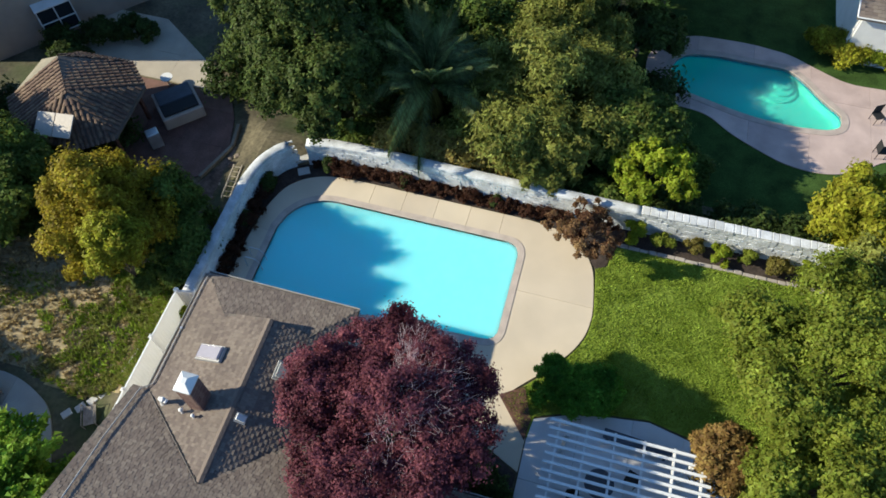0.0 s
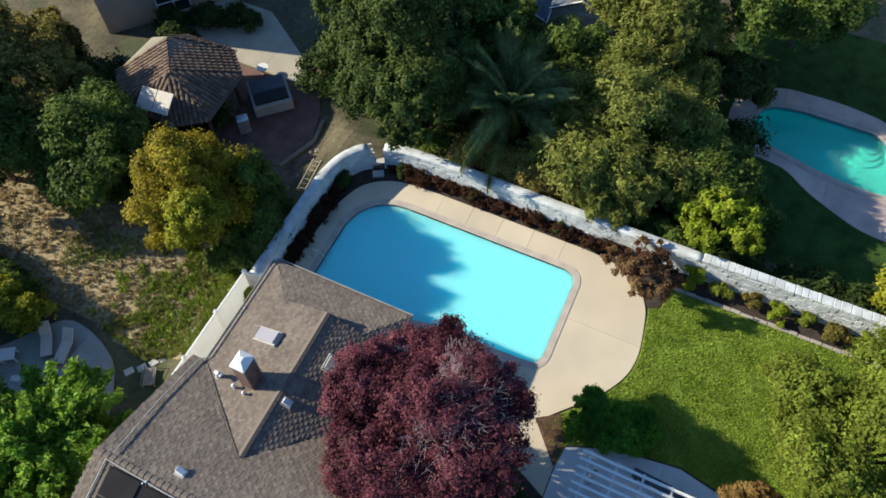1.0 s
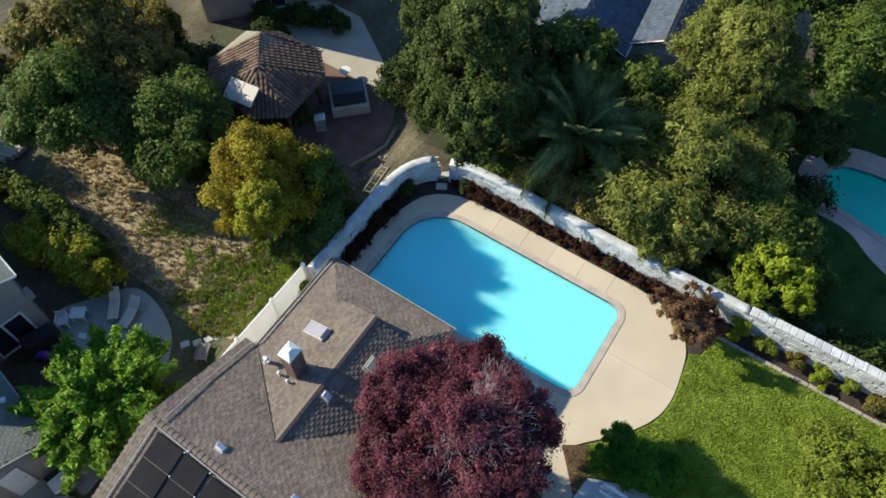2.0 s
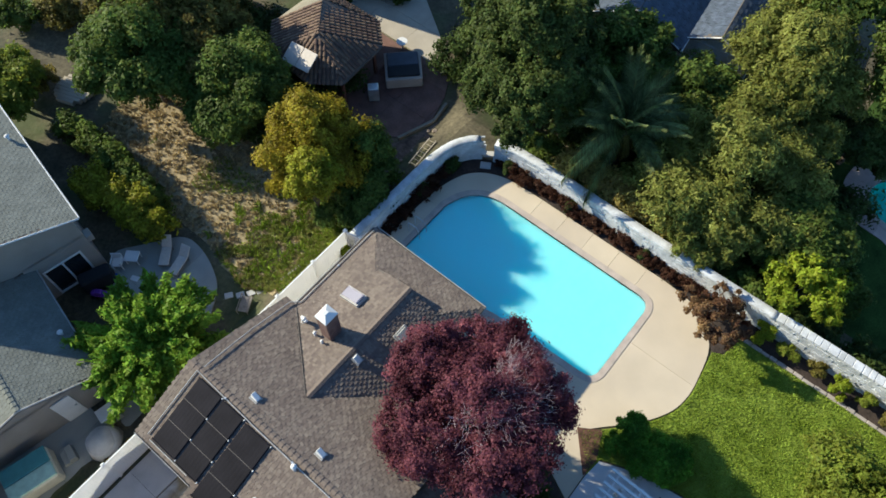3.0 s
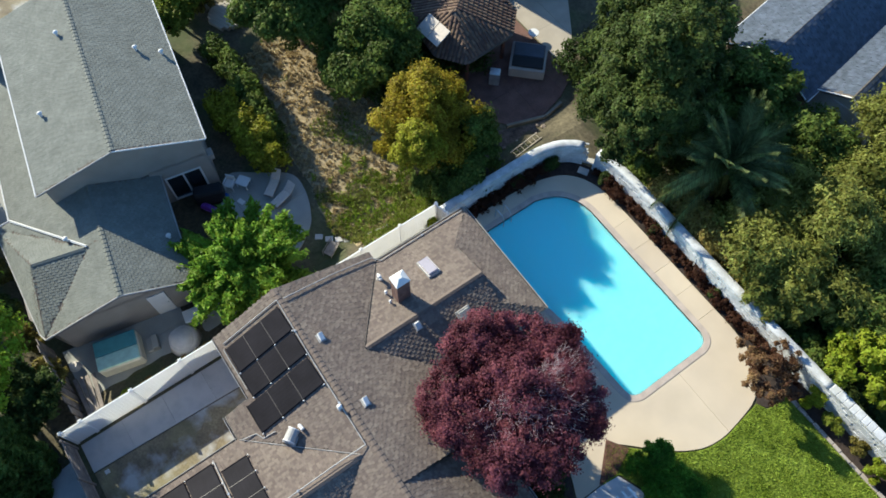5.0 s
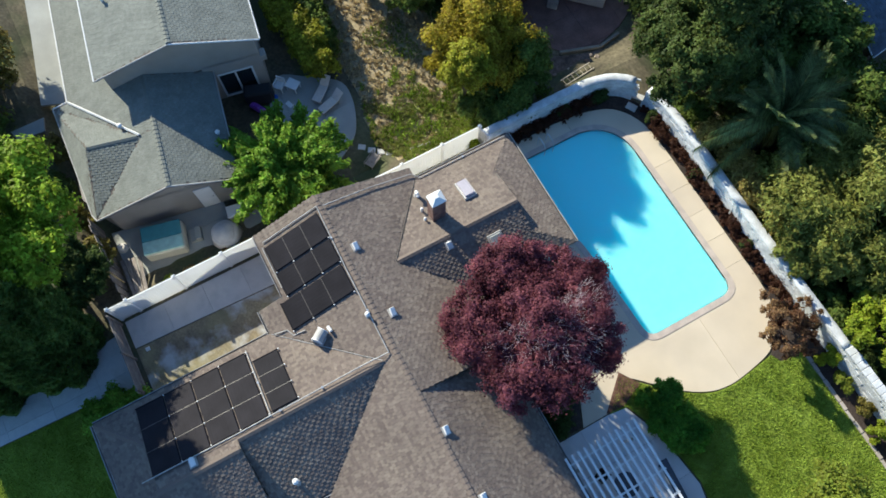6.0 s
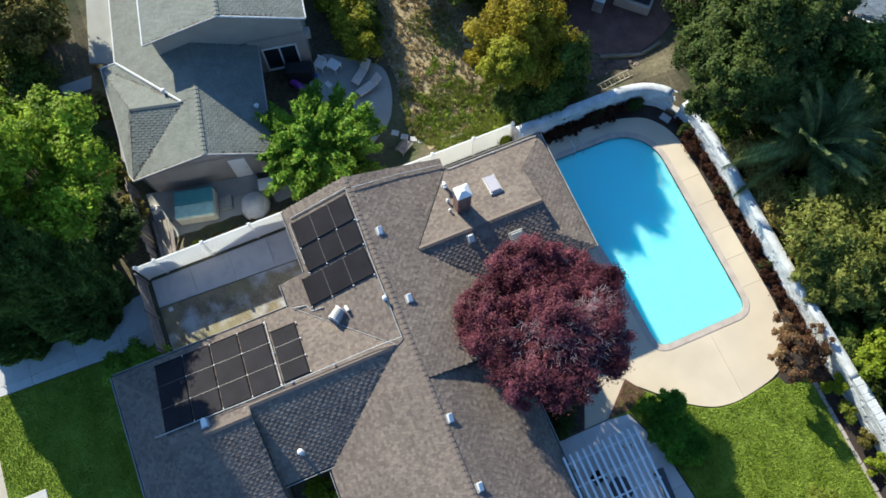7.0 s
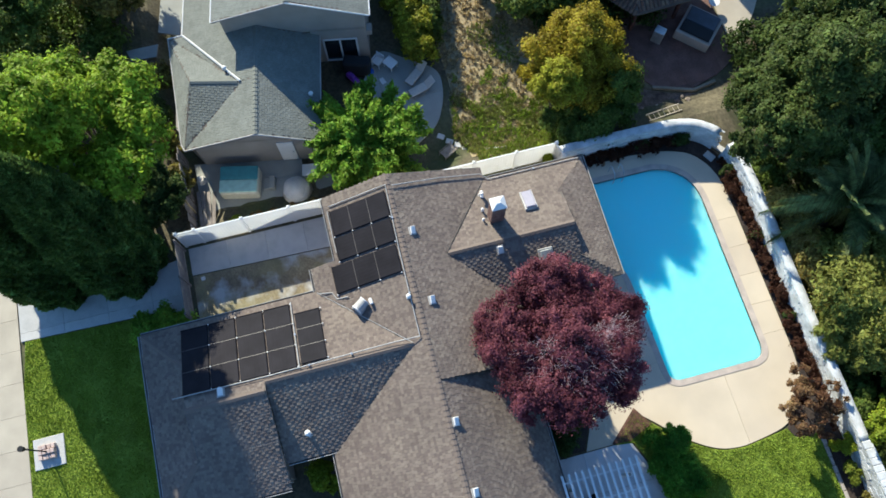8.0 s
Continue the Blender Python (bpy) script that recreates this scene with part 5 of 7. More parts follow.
def lounger(x, y, rz):
    t = thing("sun_lounger", "beige cushioned sun lounger with a raised back", "sun lounger", x, y, -0.66, rz, "sun loungers on the patio")
    t.matrix_basis = pose(x, y, -0.66, 0, 0, rz) @ Matrix.Scale(0.82, 4)
    for lx in (-0.28, 0.28):
        for ly in (-0.8, 0.35):
            part("leg", rod((lx, ly, 0), (lx, ly, 0.3), 0.025, None, 6), M["wood"], t)
    part("frame", box(-0.33, 0.33, -0.95, 0.45, 0.27, 0.32, bevel=0.01), M["wood"], t)
    part("mattress", box(-0.31, 0.31, -0.93, 0.35, 0.32, 0.4, bevel=0.03), M["cushion"], t)
    bm = box(-0.31, 0.31, 0.0, 0.75, 0.0, 0.08, bevel=0.03)
    bmesh.ops.transform(bm, matrix=pose(0, 0.36, 0.34, 40, 0, 0), verts=bm.verts)
    part("backrest", bm, M["cushion"], t)


ut = thing("utility_box", "pale grey utility box against the stucco wall", "cabinet", -17.05, -1.9, -0.68, -10)
part("body", box(-0.3, 0.3, -0.4, 0.4, 0, 0.75, bevel=0.03), M["concrete"], ut)
part("lid", box(-0.33, 0.33, -0.43, 0.43, 0.75, 0.81, bevel=0.02), M["white"], ut)
lounger(-21.55, 5.0, 40)
lounger(-20.6, 5.1, 17)

tub = thing("hot_tub", "cream square hot tub with a teal folding cover", "hot tub", -17.4, -5.65, -0.68, -13)
part("cabinet", box(-0.78, 0.78, -1.02, 1.02, 0, 0.86, bevel=0.1), M["tubshell"], tub)
part("cover", box(-0.75, 0.03, -0.99, 0.99, 0.86, 0.97, bevel=0.03), M["tubcover"], tub)
part("cover", box(0.05, 0.75, -0.99, 0.99, 0.86, 0.97, bevel=0.03), M["tubpale"], tub)
st = thing("tub_steps", "small grey plastic spa steps", "steps", -17.1, -4.2, -0.68, -13)
part("tread", box(-0.35, 0.35, -0.3, 0.0, 0, 0.2, bevel=0.02), M["concrete"], st)
part("tread", box(-0.35, 0.35, 0.0, 0.3, 0, 0.4, bevel=0.02), M["concrete"], st)
cov = thing("covered_table", "round patio table under an off-white canvas cover", "table", -16.25, -2.85, -0.68)
bm = bmesh.new()
bmesh.ops.create_cone(bm, cap_ends=True, segments=18, radius1=0.82, radius2=0.62, depth=0.8, matrix=Matrix.Translation((0, 0, 0.4)))
bmesh.ops.bevel(bm, geom=[e for e in bm.edges if e.verts[0].co.z > 0.7 and e.verts[1].co.z > 0.7], offset=0.12, segments=3, affect="EDGES")
for v in bm.verts:
    v.co += Vector((noise.noise(v.co * 2.3), noise.noise(v.co * 2.3 + Vector((5, 0, 0))), noise.noise(v.co * 2 + Vector((9, 0, 0))) * 0.5)) * 0.09
part("cover", bm, M["canvas"], cov, smooth=True)

pt = thing("play_table", "small white plastic play table beside the chair", "table", -22.55, 3.75, -0.66, 35)
part("tabletop", box(-0.35, 0.35, -0.3, 0.3, 0.42, 0.47, bevel=0.02), M["white"], pt)
for lx in (-0.28, 0.28):
    for ly in (-0.23, 0.23):
        part("leg", rod((lx, ly, 0), (lx, ly, 0.42), 0.03, None, 6), M["white"], pt)
mesh_thing("white_sack", rod((0, 0, 0), (0, 0, 0.35), 0.3, None, 9, 0.18), M["canvas"], "slumped off-white sack beside the hot tub", "sack", -18.25, -7.75, -0.72)
bin_t = thing("blue_bin", "small blue plastic bin by the old fence", "bin", -17.35, -9.1, -0.1)
part("tub", rod((0, 0, 0), (0, 0, 0.4), 0.16, None, 12, 0.22), M["blue"], bin_t)
part("rim", rod((0, 0, 0.4), (0, 0, 0.44), 0.24, None, 12), M["blue"], bin_t)
gr = thing("covered_grill", "barbecue under a black fabric cover", "barbecue", -22.75, 1.9, -0.66, 70)
part("cover", box(-0.75, 0.75, -0.35, 0.35, 0.02, 1.1, bevel=0.1), M["black"], gr)
wc = thing("plastic_chair", "white moulded plastic garden chair", "chair", -22.85, 3.1, -0.66, 40)
part("seat", box(-0.26, 0.26, -0.26, 0.26, 0.38, 0.42, bevel=0.015), M["white"], wc)
part("backrest", box(-0.26, 0.26, 0.22, 0.27, 0.42, 0.85, bevel=0.015), M["white"], wc)
for lx in (-0.23, 0.23):
    part("armrest", box(lx - 0.03, lx + 0.03, -0.24, 0.24, 0.6, 0.64), M["white"], wc)
    for ly in (-0.22, 0.22):
        part("leg", rod((lx, ly, 0), (lx, ly, 0.6), 0.025, None, 6), M["white"], wc)
toy = thing("purple_toy", "purple plastic ride-on toy", "toy", -22.2, 1.5, -0.66, 30)
part("body", box(-0.45, 0.45, -0.18, 0.18, 0.15, 0.42, bevel=0.08), M["purple"], toy)
part("seat", box(-0.2, 0.15, -0.13, 0.13, 0.42, 0.55, bevel=0.04), M["purple"], toy)
for wx in (-0.3, 0.3):
    part("wheel", rod((wx, -0.22, 0.14), (wx, 0.22, 0.14), 0.14, None, 12), M["black"], toy)
bt = thing("blue_tub", "small blue plastic tub on the patio", "tub", -22.4, 2.5, -0.66)
part("bowl", rod((0, 0, 0), (0, 0, 0.2), 0.18, None, 14, 0.25), M["blue"], bt)
bt2 = thing("paper_scrap", "pale folded cloth lying on the patio", "cloth", -21.75, 3.1, -0.655, 20)
part("cloth", box(-0.2, 0.2, -0.13, 0.13, 0, 0.03, bevel=0.01), M["white"], bt2)
bk = thing("metal_frame", "small bare metal cart frame", "cart", -16.5, 5.55, G(-16.5, 5.55), 30)
for a in (-0.25, 0.25):
    part("side_rail", tube_path([(a, -0.45, 0.05), (a, -0.45, 0.5), (a, 0.45, 0.5), (a, 0.45, 0.05)], 0.02), M["wood"], bk)
part("tray", box(-0.25, 0.25, -0.4, 0.4, 0.28, 0.31), M["wood"], bk)

# ---- street-side lamp in the front lawn ----
lp = thing("garden_lamp", "dark metal lamp post on a stone base", "lamp post", -5.95, -16.65, 0)
part("base_slab", box(-0.72, 0.72, -0.72, 0.72, -0.05, 0.06, bevel=0.02), M["walkway"], lp)
rr = random.Random(3)
for i in range(12):
    part("stone", box(-0.35 + 0.24 * (i % 3), -0.14 + 0.24 * (i % 3), -0.42 + 0.2 * (i // 3), -0.24 + 0.2 * (i // 3), 0.06, 0.25 + rr.random() * 0.12, bevel=0.02), M["pinkdeck"], lp)
part("post", rod((0, 0, 0.06), (0, 0, 2.3), 0.035, None, 8), M["black"], lp)
part("lantern", rod((0, 0, 2.3), (0, 0, 2.6), 0.09, None, 8, 0.14), M["black"], lp)


# ---- trees and shrubs ----
def ring(n, r, z, rr, rz, seed, wob=0.25, cz=None):
    g = random.Random(seed)
    out = [(0, 0, (cz or z) + rz * 0.3, rr * 1.1, rr * 1.1, rz * 1.05)]
    for i in range(n):
        a = 2 * math.pi * i / n + g.uniform(-0.3, 0.3)
        q = r * (1 + g.uniform(-wob, wob))
        out.append((q * math.cos(a), q * math.sin(a), z + g.uniform(-0.4, 0.4), rr * g.uniform(0.8, 1.15), rr * g.uniform(0.8, 1.15), rz * g.uniform(0.8, 1.1)))
    return out


tree("plum_tree", "dense purple-leaved plum tree beside the house", "tree", -4.3, 7.6, 0, ring(13, 2.5, 4.4, 1.45, 1.2, 1, 0.16, 4.8) + [(1.5, 0.3, 4.9, 1.2, 1.3, 1.0), (1.6, -1.2, 4.7, 1.1, 1.1, 1.0)], "plum", 0.075, 112000, 101, 0.16, sub=60, spread=0.24, shell=0.15)
plum = bpy.data.objects["plum_tree"]
tw_rng = random.Random(88)
bm = bmesh.new()
for i in range(700):
    a, e = tw_rng.uniform(-1.7, 1.7), tw_rng.uniform(0.1, 1.4)
    d = Vector((math.cos(a) * math.cos(e), math.sin(a) * math.cos(e), math.sin(e) * 0.6))
    p = Vector((0.1, 0, 4.15)) + d * tw_rng.uniform(2.5, 3.1)
    side = Vector((tw_rng.uniform(-1, 1), tw_rng.uniform(-1, 1), tw_rng.uniform(-0.2, 0.4))) * 0.25
    rod(p, p + d * 0.3 + side, 0.007, bm, 3, 0.003)
    rod(p + d * 0.1, p + d * 0.4 - side * 0.8, 0.006, bm, 3, 0.003)
tagged(part("bare_twig", bm, M["twig"], plum, "bare pale grey twigs"), "bare pale grey twigs", kind="stuff")
tree("maple_shrub", "small russet-leaved maple by the pool deck", "tree", 0.9, 18.3, 0, ring(8, 0.95, 1.4, 0.62, 0.65, 2, 0.45), "maple", 0.085, 9000, 102, 0.06, sub=12, spread=0.3, shell=0.2)
tree("golden_tree", "rounded golden-green tree on the neighbour's slope", "tree", -18.4, 12.9, -0.76, ring(7, 1.4, 3.2, 1.5, 2.0, 3, 0.2, 4.0), "gold", 0.11, 50000, 103, 0.16, sub=44, spread=0.26, shell=0.3)
bush("dark_shrub", "dark green shrub under the golden tree", -15.8, 13.3, -0.6, [(0, 0, 1.5, 1.5, 1.7, 1.4), (0.75, -1.2, 1.5, 1.0, 0.9, 0.9), (-0.3, -1.9, 1.0, 1.2, 1.0, 1.0), (-0.5, 1.5, 1.4, 1.3, 1.3, 1.2), (-1.2, 0.4, 2.0, 1.2, 1.4, 1.2), (-1.1, 1.3, 3.0, 1.3, 1.3, 1.4)], "dark", 0.12, 22000, 104, sub=34, spread=0.27)
bt = thing("bright_tree", "bright green open-crowned tree beside the fence", "tree", -17.2, 1.3, -0.66)
limbs(bt, (0, 0, -0.1), [(1.7 * math.cos(a), 1.7 * math.sin(a), 3.0) for a in [0.3 + 0.785 * k for k in range(8)]], 0.11, random.Random(105))
shoot_crown("crown", 130, 0.5, 3.35, 2.1, 0.15, 400, L["bright"], bt, 105)
tree("green_tree", "large bright green tree beside the neighbour house", "tree", -18.7, -11.0, -0.1, ring(10, 2.45, 6.0, 1.6, 1.6, 6, 0.25, 7.0) + [(1.2, -0.5, 10.2, 1.6, 1.6, 1.5), (1.5, -2.1, 10.2, 1.7, 1.7, 1.6), (0.5, -1.3, 8.8, 1.8, 1.8, 1.5)], "fresh", 0.14, 60000, 106, 0.2, sub=34, spread=0.28, shell=0.2)
tree("broadleaf_tree", "tall dark broadleaf tree behind the white wall", "tree", -12.3, 22.2, -0.76, ring(9, 2.1, 4.8, 1.75, 2.8, 7, 0.2, 7.2), "greyleaf", 0.13, 70000, 107, 0.2, sub=64, spread=0.21, shell=0.1)
tree("pepper_tree", "feathery yellow-green weeping tree", "tree", -2.3, 24.3, -0.76, ring(11, 2.7, 3.3, 1.6, 1.7, 8, 0.35, 4.4) + [(-2.9, -2.2, 2.4, 1.3, 1.2, 1.2), (3.0, 1.2, 3.4, 1.6, 1.6, 1.4), (-0.8, 3.2, 4.0, 1.6, 1.6, 1.4), (1.2, 3.4, 3.2, 1.4, 1.4, 1.3)], "weep", 0.1, 66000, 108, 0.2, droop=1.4, long=2.7, sub=60, spread=0.3, shell=0.0)
tree("pepper_tree", "feathery yellow-green tree over the wall", "tree", -2.6, 31.4, -0.76, ring(9, 2.4, 4.3, 1.6, 1.8, 9, 0.35, 5.2) + [(2.6, -1.9, 3.0, 1.3, 1.3, 1.2)], "weep", 0.11, 46000, 109, 0.2, droop=1.3, long=2.6, sub=60, spread=0.3, shell=0.0)
tree("olive_tree", "grey-green bushy tree by the far pool", "tree", 1.7, 31.6, -0.76, ring(6, 1.2, 1.8, 1.0, 0.9, 19), "greyleaf", 0.16, 20000, 110, 0.16)
tree("dense_tree", "dense dark green tree behind the wall", "tree", 1.9, 24.2, -0.76, ring(8, 1.5, 2.4, 1.3, 1.3, 10, 0.25, 2.8), "dark", 0.15, 32000, 111, 0.18)
tree("lime_tree", "lime green young tree above the wall", "tree", 3.1, 21.9, -0.5, ring(7, 1.2, 2.4, 0.85, 0.9, 11, 0.3, 2.8), "lime", 0.15, 9000, 112, 0.08, sub=22, spread=0.27, shell=0.1)
tree("willow_shrub", "drooping yellow-green shrub over the wall", "tree", -1.3, 21.4, -0.5, ring(6, 0.95, 2.2, 0.9, 1.2, 12, 0.3), "weep", 0.12, 14000, 113, 0.08, droop=1.5, long=2.4)
tree("shade_tree", "large light green tree at the lawn's edge", "tree", 10.4, 13.5, 0, ring(10, 2.4, 3.5, 1.5, 1.7, 13, 0.2, 4.2), "mid", 0.105, 62000, 114, 0.18, sub=46, spread=0.27, shell=0.15)
tree("yellow_shrub", "yellow-green shrub behind the wall", "tree", 12.0, 21.8, -0.5, ring(6, 1.2, 2.4, 1.0, 1.2, 14), "yellow", 0.15, 13000, 115, 0.1)
tree("orange_shrub", "orange-brown shrub beside the pergola", "tree", 7.3, 9.6, 0, ring(5, 0.7, 1.9, 0.65, 0.9, 15), "orange", 0.12, 8000, 116, 0.07)
tree("brown_tree", "tall brown-tinged tree in the neighbour's yard", "tree", -28.3, 14.2, -0.76, ring(9, 2.0, 3.0, 1.5, 1.5, 16, 0.25, 3.4), "brown", 0.16, 34000, 117, 0.2)
tree("dark_tree", "dark green tree in the neighbour's yard", "tree", -24.6, 13.2, -0.76, ring(8, 1.7, 2.8, 1.5, 1.6, 17, 0.25, 3.4), "dark", 0.15, 30000, 118, 0.18)
tree("dark_tree", "dark green tree at the end of the yard", "tree", -29.3, 11.4, -0.76, ring(8, 2.0, 3.4, 1.6, 1.8, 18, 0.25, 4.2), "dark", 0.17, 26000, 119, 0.18)
bush("yellow_bush", "yellow-tipped green bush beside the grey house", -24.6, 5.3, -0.76, [(0, 0, 1.3, 1.6, 1.0, 1.2), (-1.9, -0.3, 1.2, 1.3, 1.0, 1.1), (1.7, 0.2, 1.1, 1.2, 0.9, 1.0), (0.6, 0.6, 1.7, 0.8, 0.7, 0.7)], "yellow", 0.14, 14000, 120)
bush("clipped_hedge", "low clipped dark green hedge beside the lawn", 1.7, 11.5, 0, [(-1.0, -0.6, 0.45, 0.55, 0.5, 0.45), (-0.3, -0.3, 0.5, 0.75, 0.75, 0.5), (0.5, 0.35, 0.55, 0.75, 0.7, 0.5),
     (1.2, 0.7, 0.5, 0.65, 0.6, 0.5), (1.6, 0.25, 0.5, 0.5, 0.7, 0.5), (1.1, -0.3, 0.5, 0.75, 0.65, 0.5), (0.3, -0.75, 0.45, 0.7, 0.55, 0.45)], "hedge", 0.07, 22000, 121, shell=0.3, sub=34, spread=0.28)
bush("ball_shrub", "rounded clipped green shrub in the hedge", 1.05, 11.75, 0, [(0, 0, 0.95, 0.8, 0.8, 0.65)], "hedge", 0.07, 9000, 122, shell=0.3, sub=50, spread=0.24)

# shrubs at the wall's foot, their shade put into the leaf colour
for i, (x, y, r) in enumerate(((-13.85, 15.5, 0.4), (-13.65, 17.5, 0.5), (-11.3, 19.4, 0.42), (-7.5, 19.5, 0.36), (-3.2, 19.5, 0.36))):
    bush("wall_shrub", "green shrub against the white wall, darkened for its shade", x, y, -0.03, [(0, 0, r * 0.9, r * 0.75, r * 1.1, r), (0.02, r * 0.5, r * 0.6, r * 0.6, r * 0.7, r * 0.6)], "shade", 0.07, 2200, 700 + i, group="shrubs along the white wall")
bush("ivy", "yellow-green ivy at the end of the white wall", -14.45, 10.45, -0.1, [(0, 0, 0.4, 0.5, 0.4, 0.4), (-0.5, -0.1, 0.3, 0.4, 0.35, 0.3)], "lime", 0.08, 2600, 720)


def palm(x, y, z, h, seed):
    g = random.Random(seed)
    t = thing("palm_tree", "shaggy feather palm with arching grey-green fronds", "palm tree", x, y, z)
    bm = bmesh.new()
    for i in range(10):
        rod((0, 0, h * i / 10), (0, 0, h * (i + 1) / 10 + 0.04), 0.27, bm, 10, 0.23)
    part("trunk", bm, M["bark"], t)
    for k in range(76):
        a = g.uniform(0, 6.283)
        dead = k >= 52
        e = g.uniform(-1.35, -0.7) if dead else g.uniform(0.9, 1.45) if k < 22 else g.uniform(-0.1, 1.0)
        ln = g.uniform(1.6, 2.6) if dead else g.uniform(3.0, 4.0) if k < 22 else g.uniform(3.4, 4.8)
        verts, faces = [], []
        steps, pts = 14, []
        px, pz, ang = 0.0, 0.0, e
        for i in range(steps + 1):
            pts.append((px, pz))
            px += math.cos(ang) * ln / steps
            pz += math.sin(ang) * ln / steps
            ang -= 0.05 if k < 22 else 0.11
        ca, sa = math.cos(a), math.sin(a)
        for i in range(1, steps + 1):
            (x0, z0), (x1, z1) = pts[i - 1], pts[i]
            n = len(verts)
            for q, w in (((x0, z0), 0.02), ((x1, z1), 0.015)):
                verts += [(ca * q[0] + sa * w, sa * q[0] - ca * w, h + q[1]), (ca * q[0] - sa * w, sa * q[0] + ca * w, h + q[1])]
            faces.append((n, n + 1, n + 3, n + 2))
            ll = 0.62 * math.sin(math.pi * (0.12 + 0.86 * i / (steps + 1)))
            for s in (-1, 1):
                for f in (0.15, 0.48, 0.82):
                    n = len(verts)
                    qx, qz = x0 + (x1 - x0) * f, z0 + (z1 - z0) * f
                    fx, fz = qx + ll * 0.7, qz - ll * 0.3 + (z1 - z0) * 2
                    sw = s * ll * 0.75
                    verts += [(ca * qx, sa * qx, h + qz), (ca * (qx + 0.11), sa * (qx + 0.11), h + qz), (ca * fx - sa * sw, sa * fx + ca * sw, h + fz)]
                    faces.append((n, n + 1, n + 2))
        raw("dead_frond" if dead else "frond", verts, faces, L["brown"] if dead else L["palm"], t)
    return t


palm(-7.3, 23.0, -0.76, 4.0, 31)


def cypress(x, y, h, r, seed):
    g = np.random.default_rng(seed)
    t = thing("cypress_tree", "tall dense conical dark green cypress", "tree", x, y, -0.1)
    part("trunk", rod((0, 0, -0.1), (0, 0, h * 0.9), 0.2, None, 9, 0.03), M["bark"], t)
    n = 90000
    f = 1 - g.random(n) ** 0.65
    f = np.clip(f + 0.02 * g.standard_normal(n), 0, 0.99)
    a = g.uniform(0, 6.283, n)
    lump = 0.08 * np.sin(a * 5 + f * 9) + 0.07 * np.sin(a * 11 - f * 23) + 0.09 * np.abs(np.sin(f * 34 + a * 7 + 2 * np.sin(a * 3)))
    rr = r * (1 - f ** 1.7) * (0.8 + 0.2 * np.minimum(1, f * 7)) * (1 + lump) * (1 - 0.22 * g.random(n) ** 2)
    c = np.stack([rr * np.cos(a), rr * np.sin(a), 0.25 + f * (h - 0.3)], 1)
    up = np.stack([np.cos(a) * 0.45, np.sin(a) * 0.45, np.ones(n)], 1) + g.normal(size=(n, 3)) * 0.35
    up /= np.linalg.norm(up, axis=1)[:, None]
    sd = np.stack([-np.sin(a), np.cos(a), 0 * a], 1) + g.normal(size=(n, 3)) * 0.5
    sd /= np.linalg.norm(sd, axis=1)[:, None]
    s = (0.13 * (0.6 + 0.8 * g.random(n)))[:, None]
    v = np.stack([c + up * s * 1.3, c - up * s * 0.7 + sd * s * 0.5, c - up * s * 0.7 - sd * s * 0.5], 1)
    me = bpy.data.meshes.new("crown")
    me.vertices.add(n * 3)
    me.vertices.foreach_set("co", v.ravel())
    me.loops.add(n * 3)
    me.loops.foreach_set("vertex_index", np.arange(n * 3, dtype=np.int32))
    me.polygons.add(n)
    me.polygons.foreach_set("loop_start", np.arange(0, n * 3, 3, dtype=np.int32))
    me.update(calc_edges=True)
    me.materials.append(L["cypress"])
    new("crown", me).parent = t
    return t


cypress(-14.3, -11.9, 13.6, 2.15, 41)
cypress(-14.6, -15.0, 14.0, 2.2, 42)
bush("front_shrub", "bright green shrub at the house corner", -10.6, -10.3, 0, [(0, 0, 0.5, 0.9, 0.7, 0.55), (0.0, -1.0, 0.5, 0.8, 0.7, 0.5), (0.3, 0.9, 0.4, 0.7, 0.6, 0.45)], "bright", 0.09, 8000, 123)
bush("entry_shrub", "yellow-green shrub in the shaded entry court", -1.6, -4.3, 0, [(0, 0, 0.9, 0.7, 0.6, 0.7), (0.5, 0.6, 0.7, 0.5, 0.5, 0.5)], "lime", 0.12, 3500, 124)
bush("house_shrub", "dark green shrub beside the house wall", -0.3, 6.9, 0, [(0, 0, 0.5, 0.7, 0.8, 0.5), (-0.9, 0.6, 0.5, 0.7, 0.7, 0.5)], "shade", 0.1, 6000, 125)
# plants of the bed along the wall
bg_rng = random.Random(9)
for i in range(56):
    if i < 16:
        # dark red here also stands in for the shade on this bed
        x, y = -13.88 + bg_rng.uniform(-0.12, 0.16), 11.3 + i * 0.44
        kind, lab = "red", "dark red low groundcover along the wall"
    else:
        x, y = -11.9 + (i - 16) * 0.31, 19.5 + bg_rng.uniform(-0.2, 0.16)
        kind, lab = bg_rng.choice((("red", "dark red low groundcover along the wall"), ("red", "dark red low groundcover along the wall")))
    s = bg_rng.uniform(0.2, 0.5) * (1.15 if i < 16 else 1.0)
    bush("bed_plant", lab, x, y, 0, [(0, 0, s * 0.7, s, s, s * 0.9), (s * 0.6, 0, s * 0.5, s * 0.8, s * 0.7, s * 0.6), (-s * 0.7, s * 0.2, s * 0.4, s * 0.7, s * 0.6, s * 0.4)], kind, 0.06, 1000, 200 + i, "plant", "plants along the pool wall", sub=10)
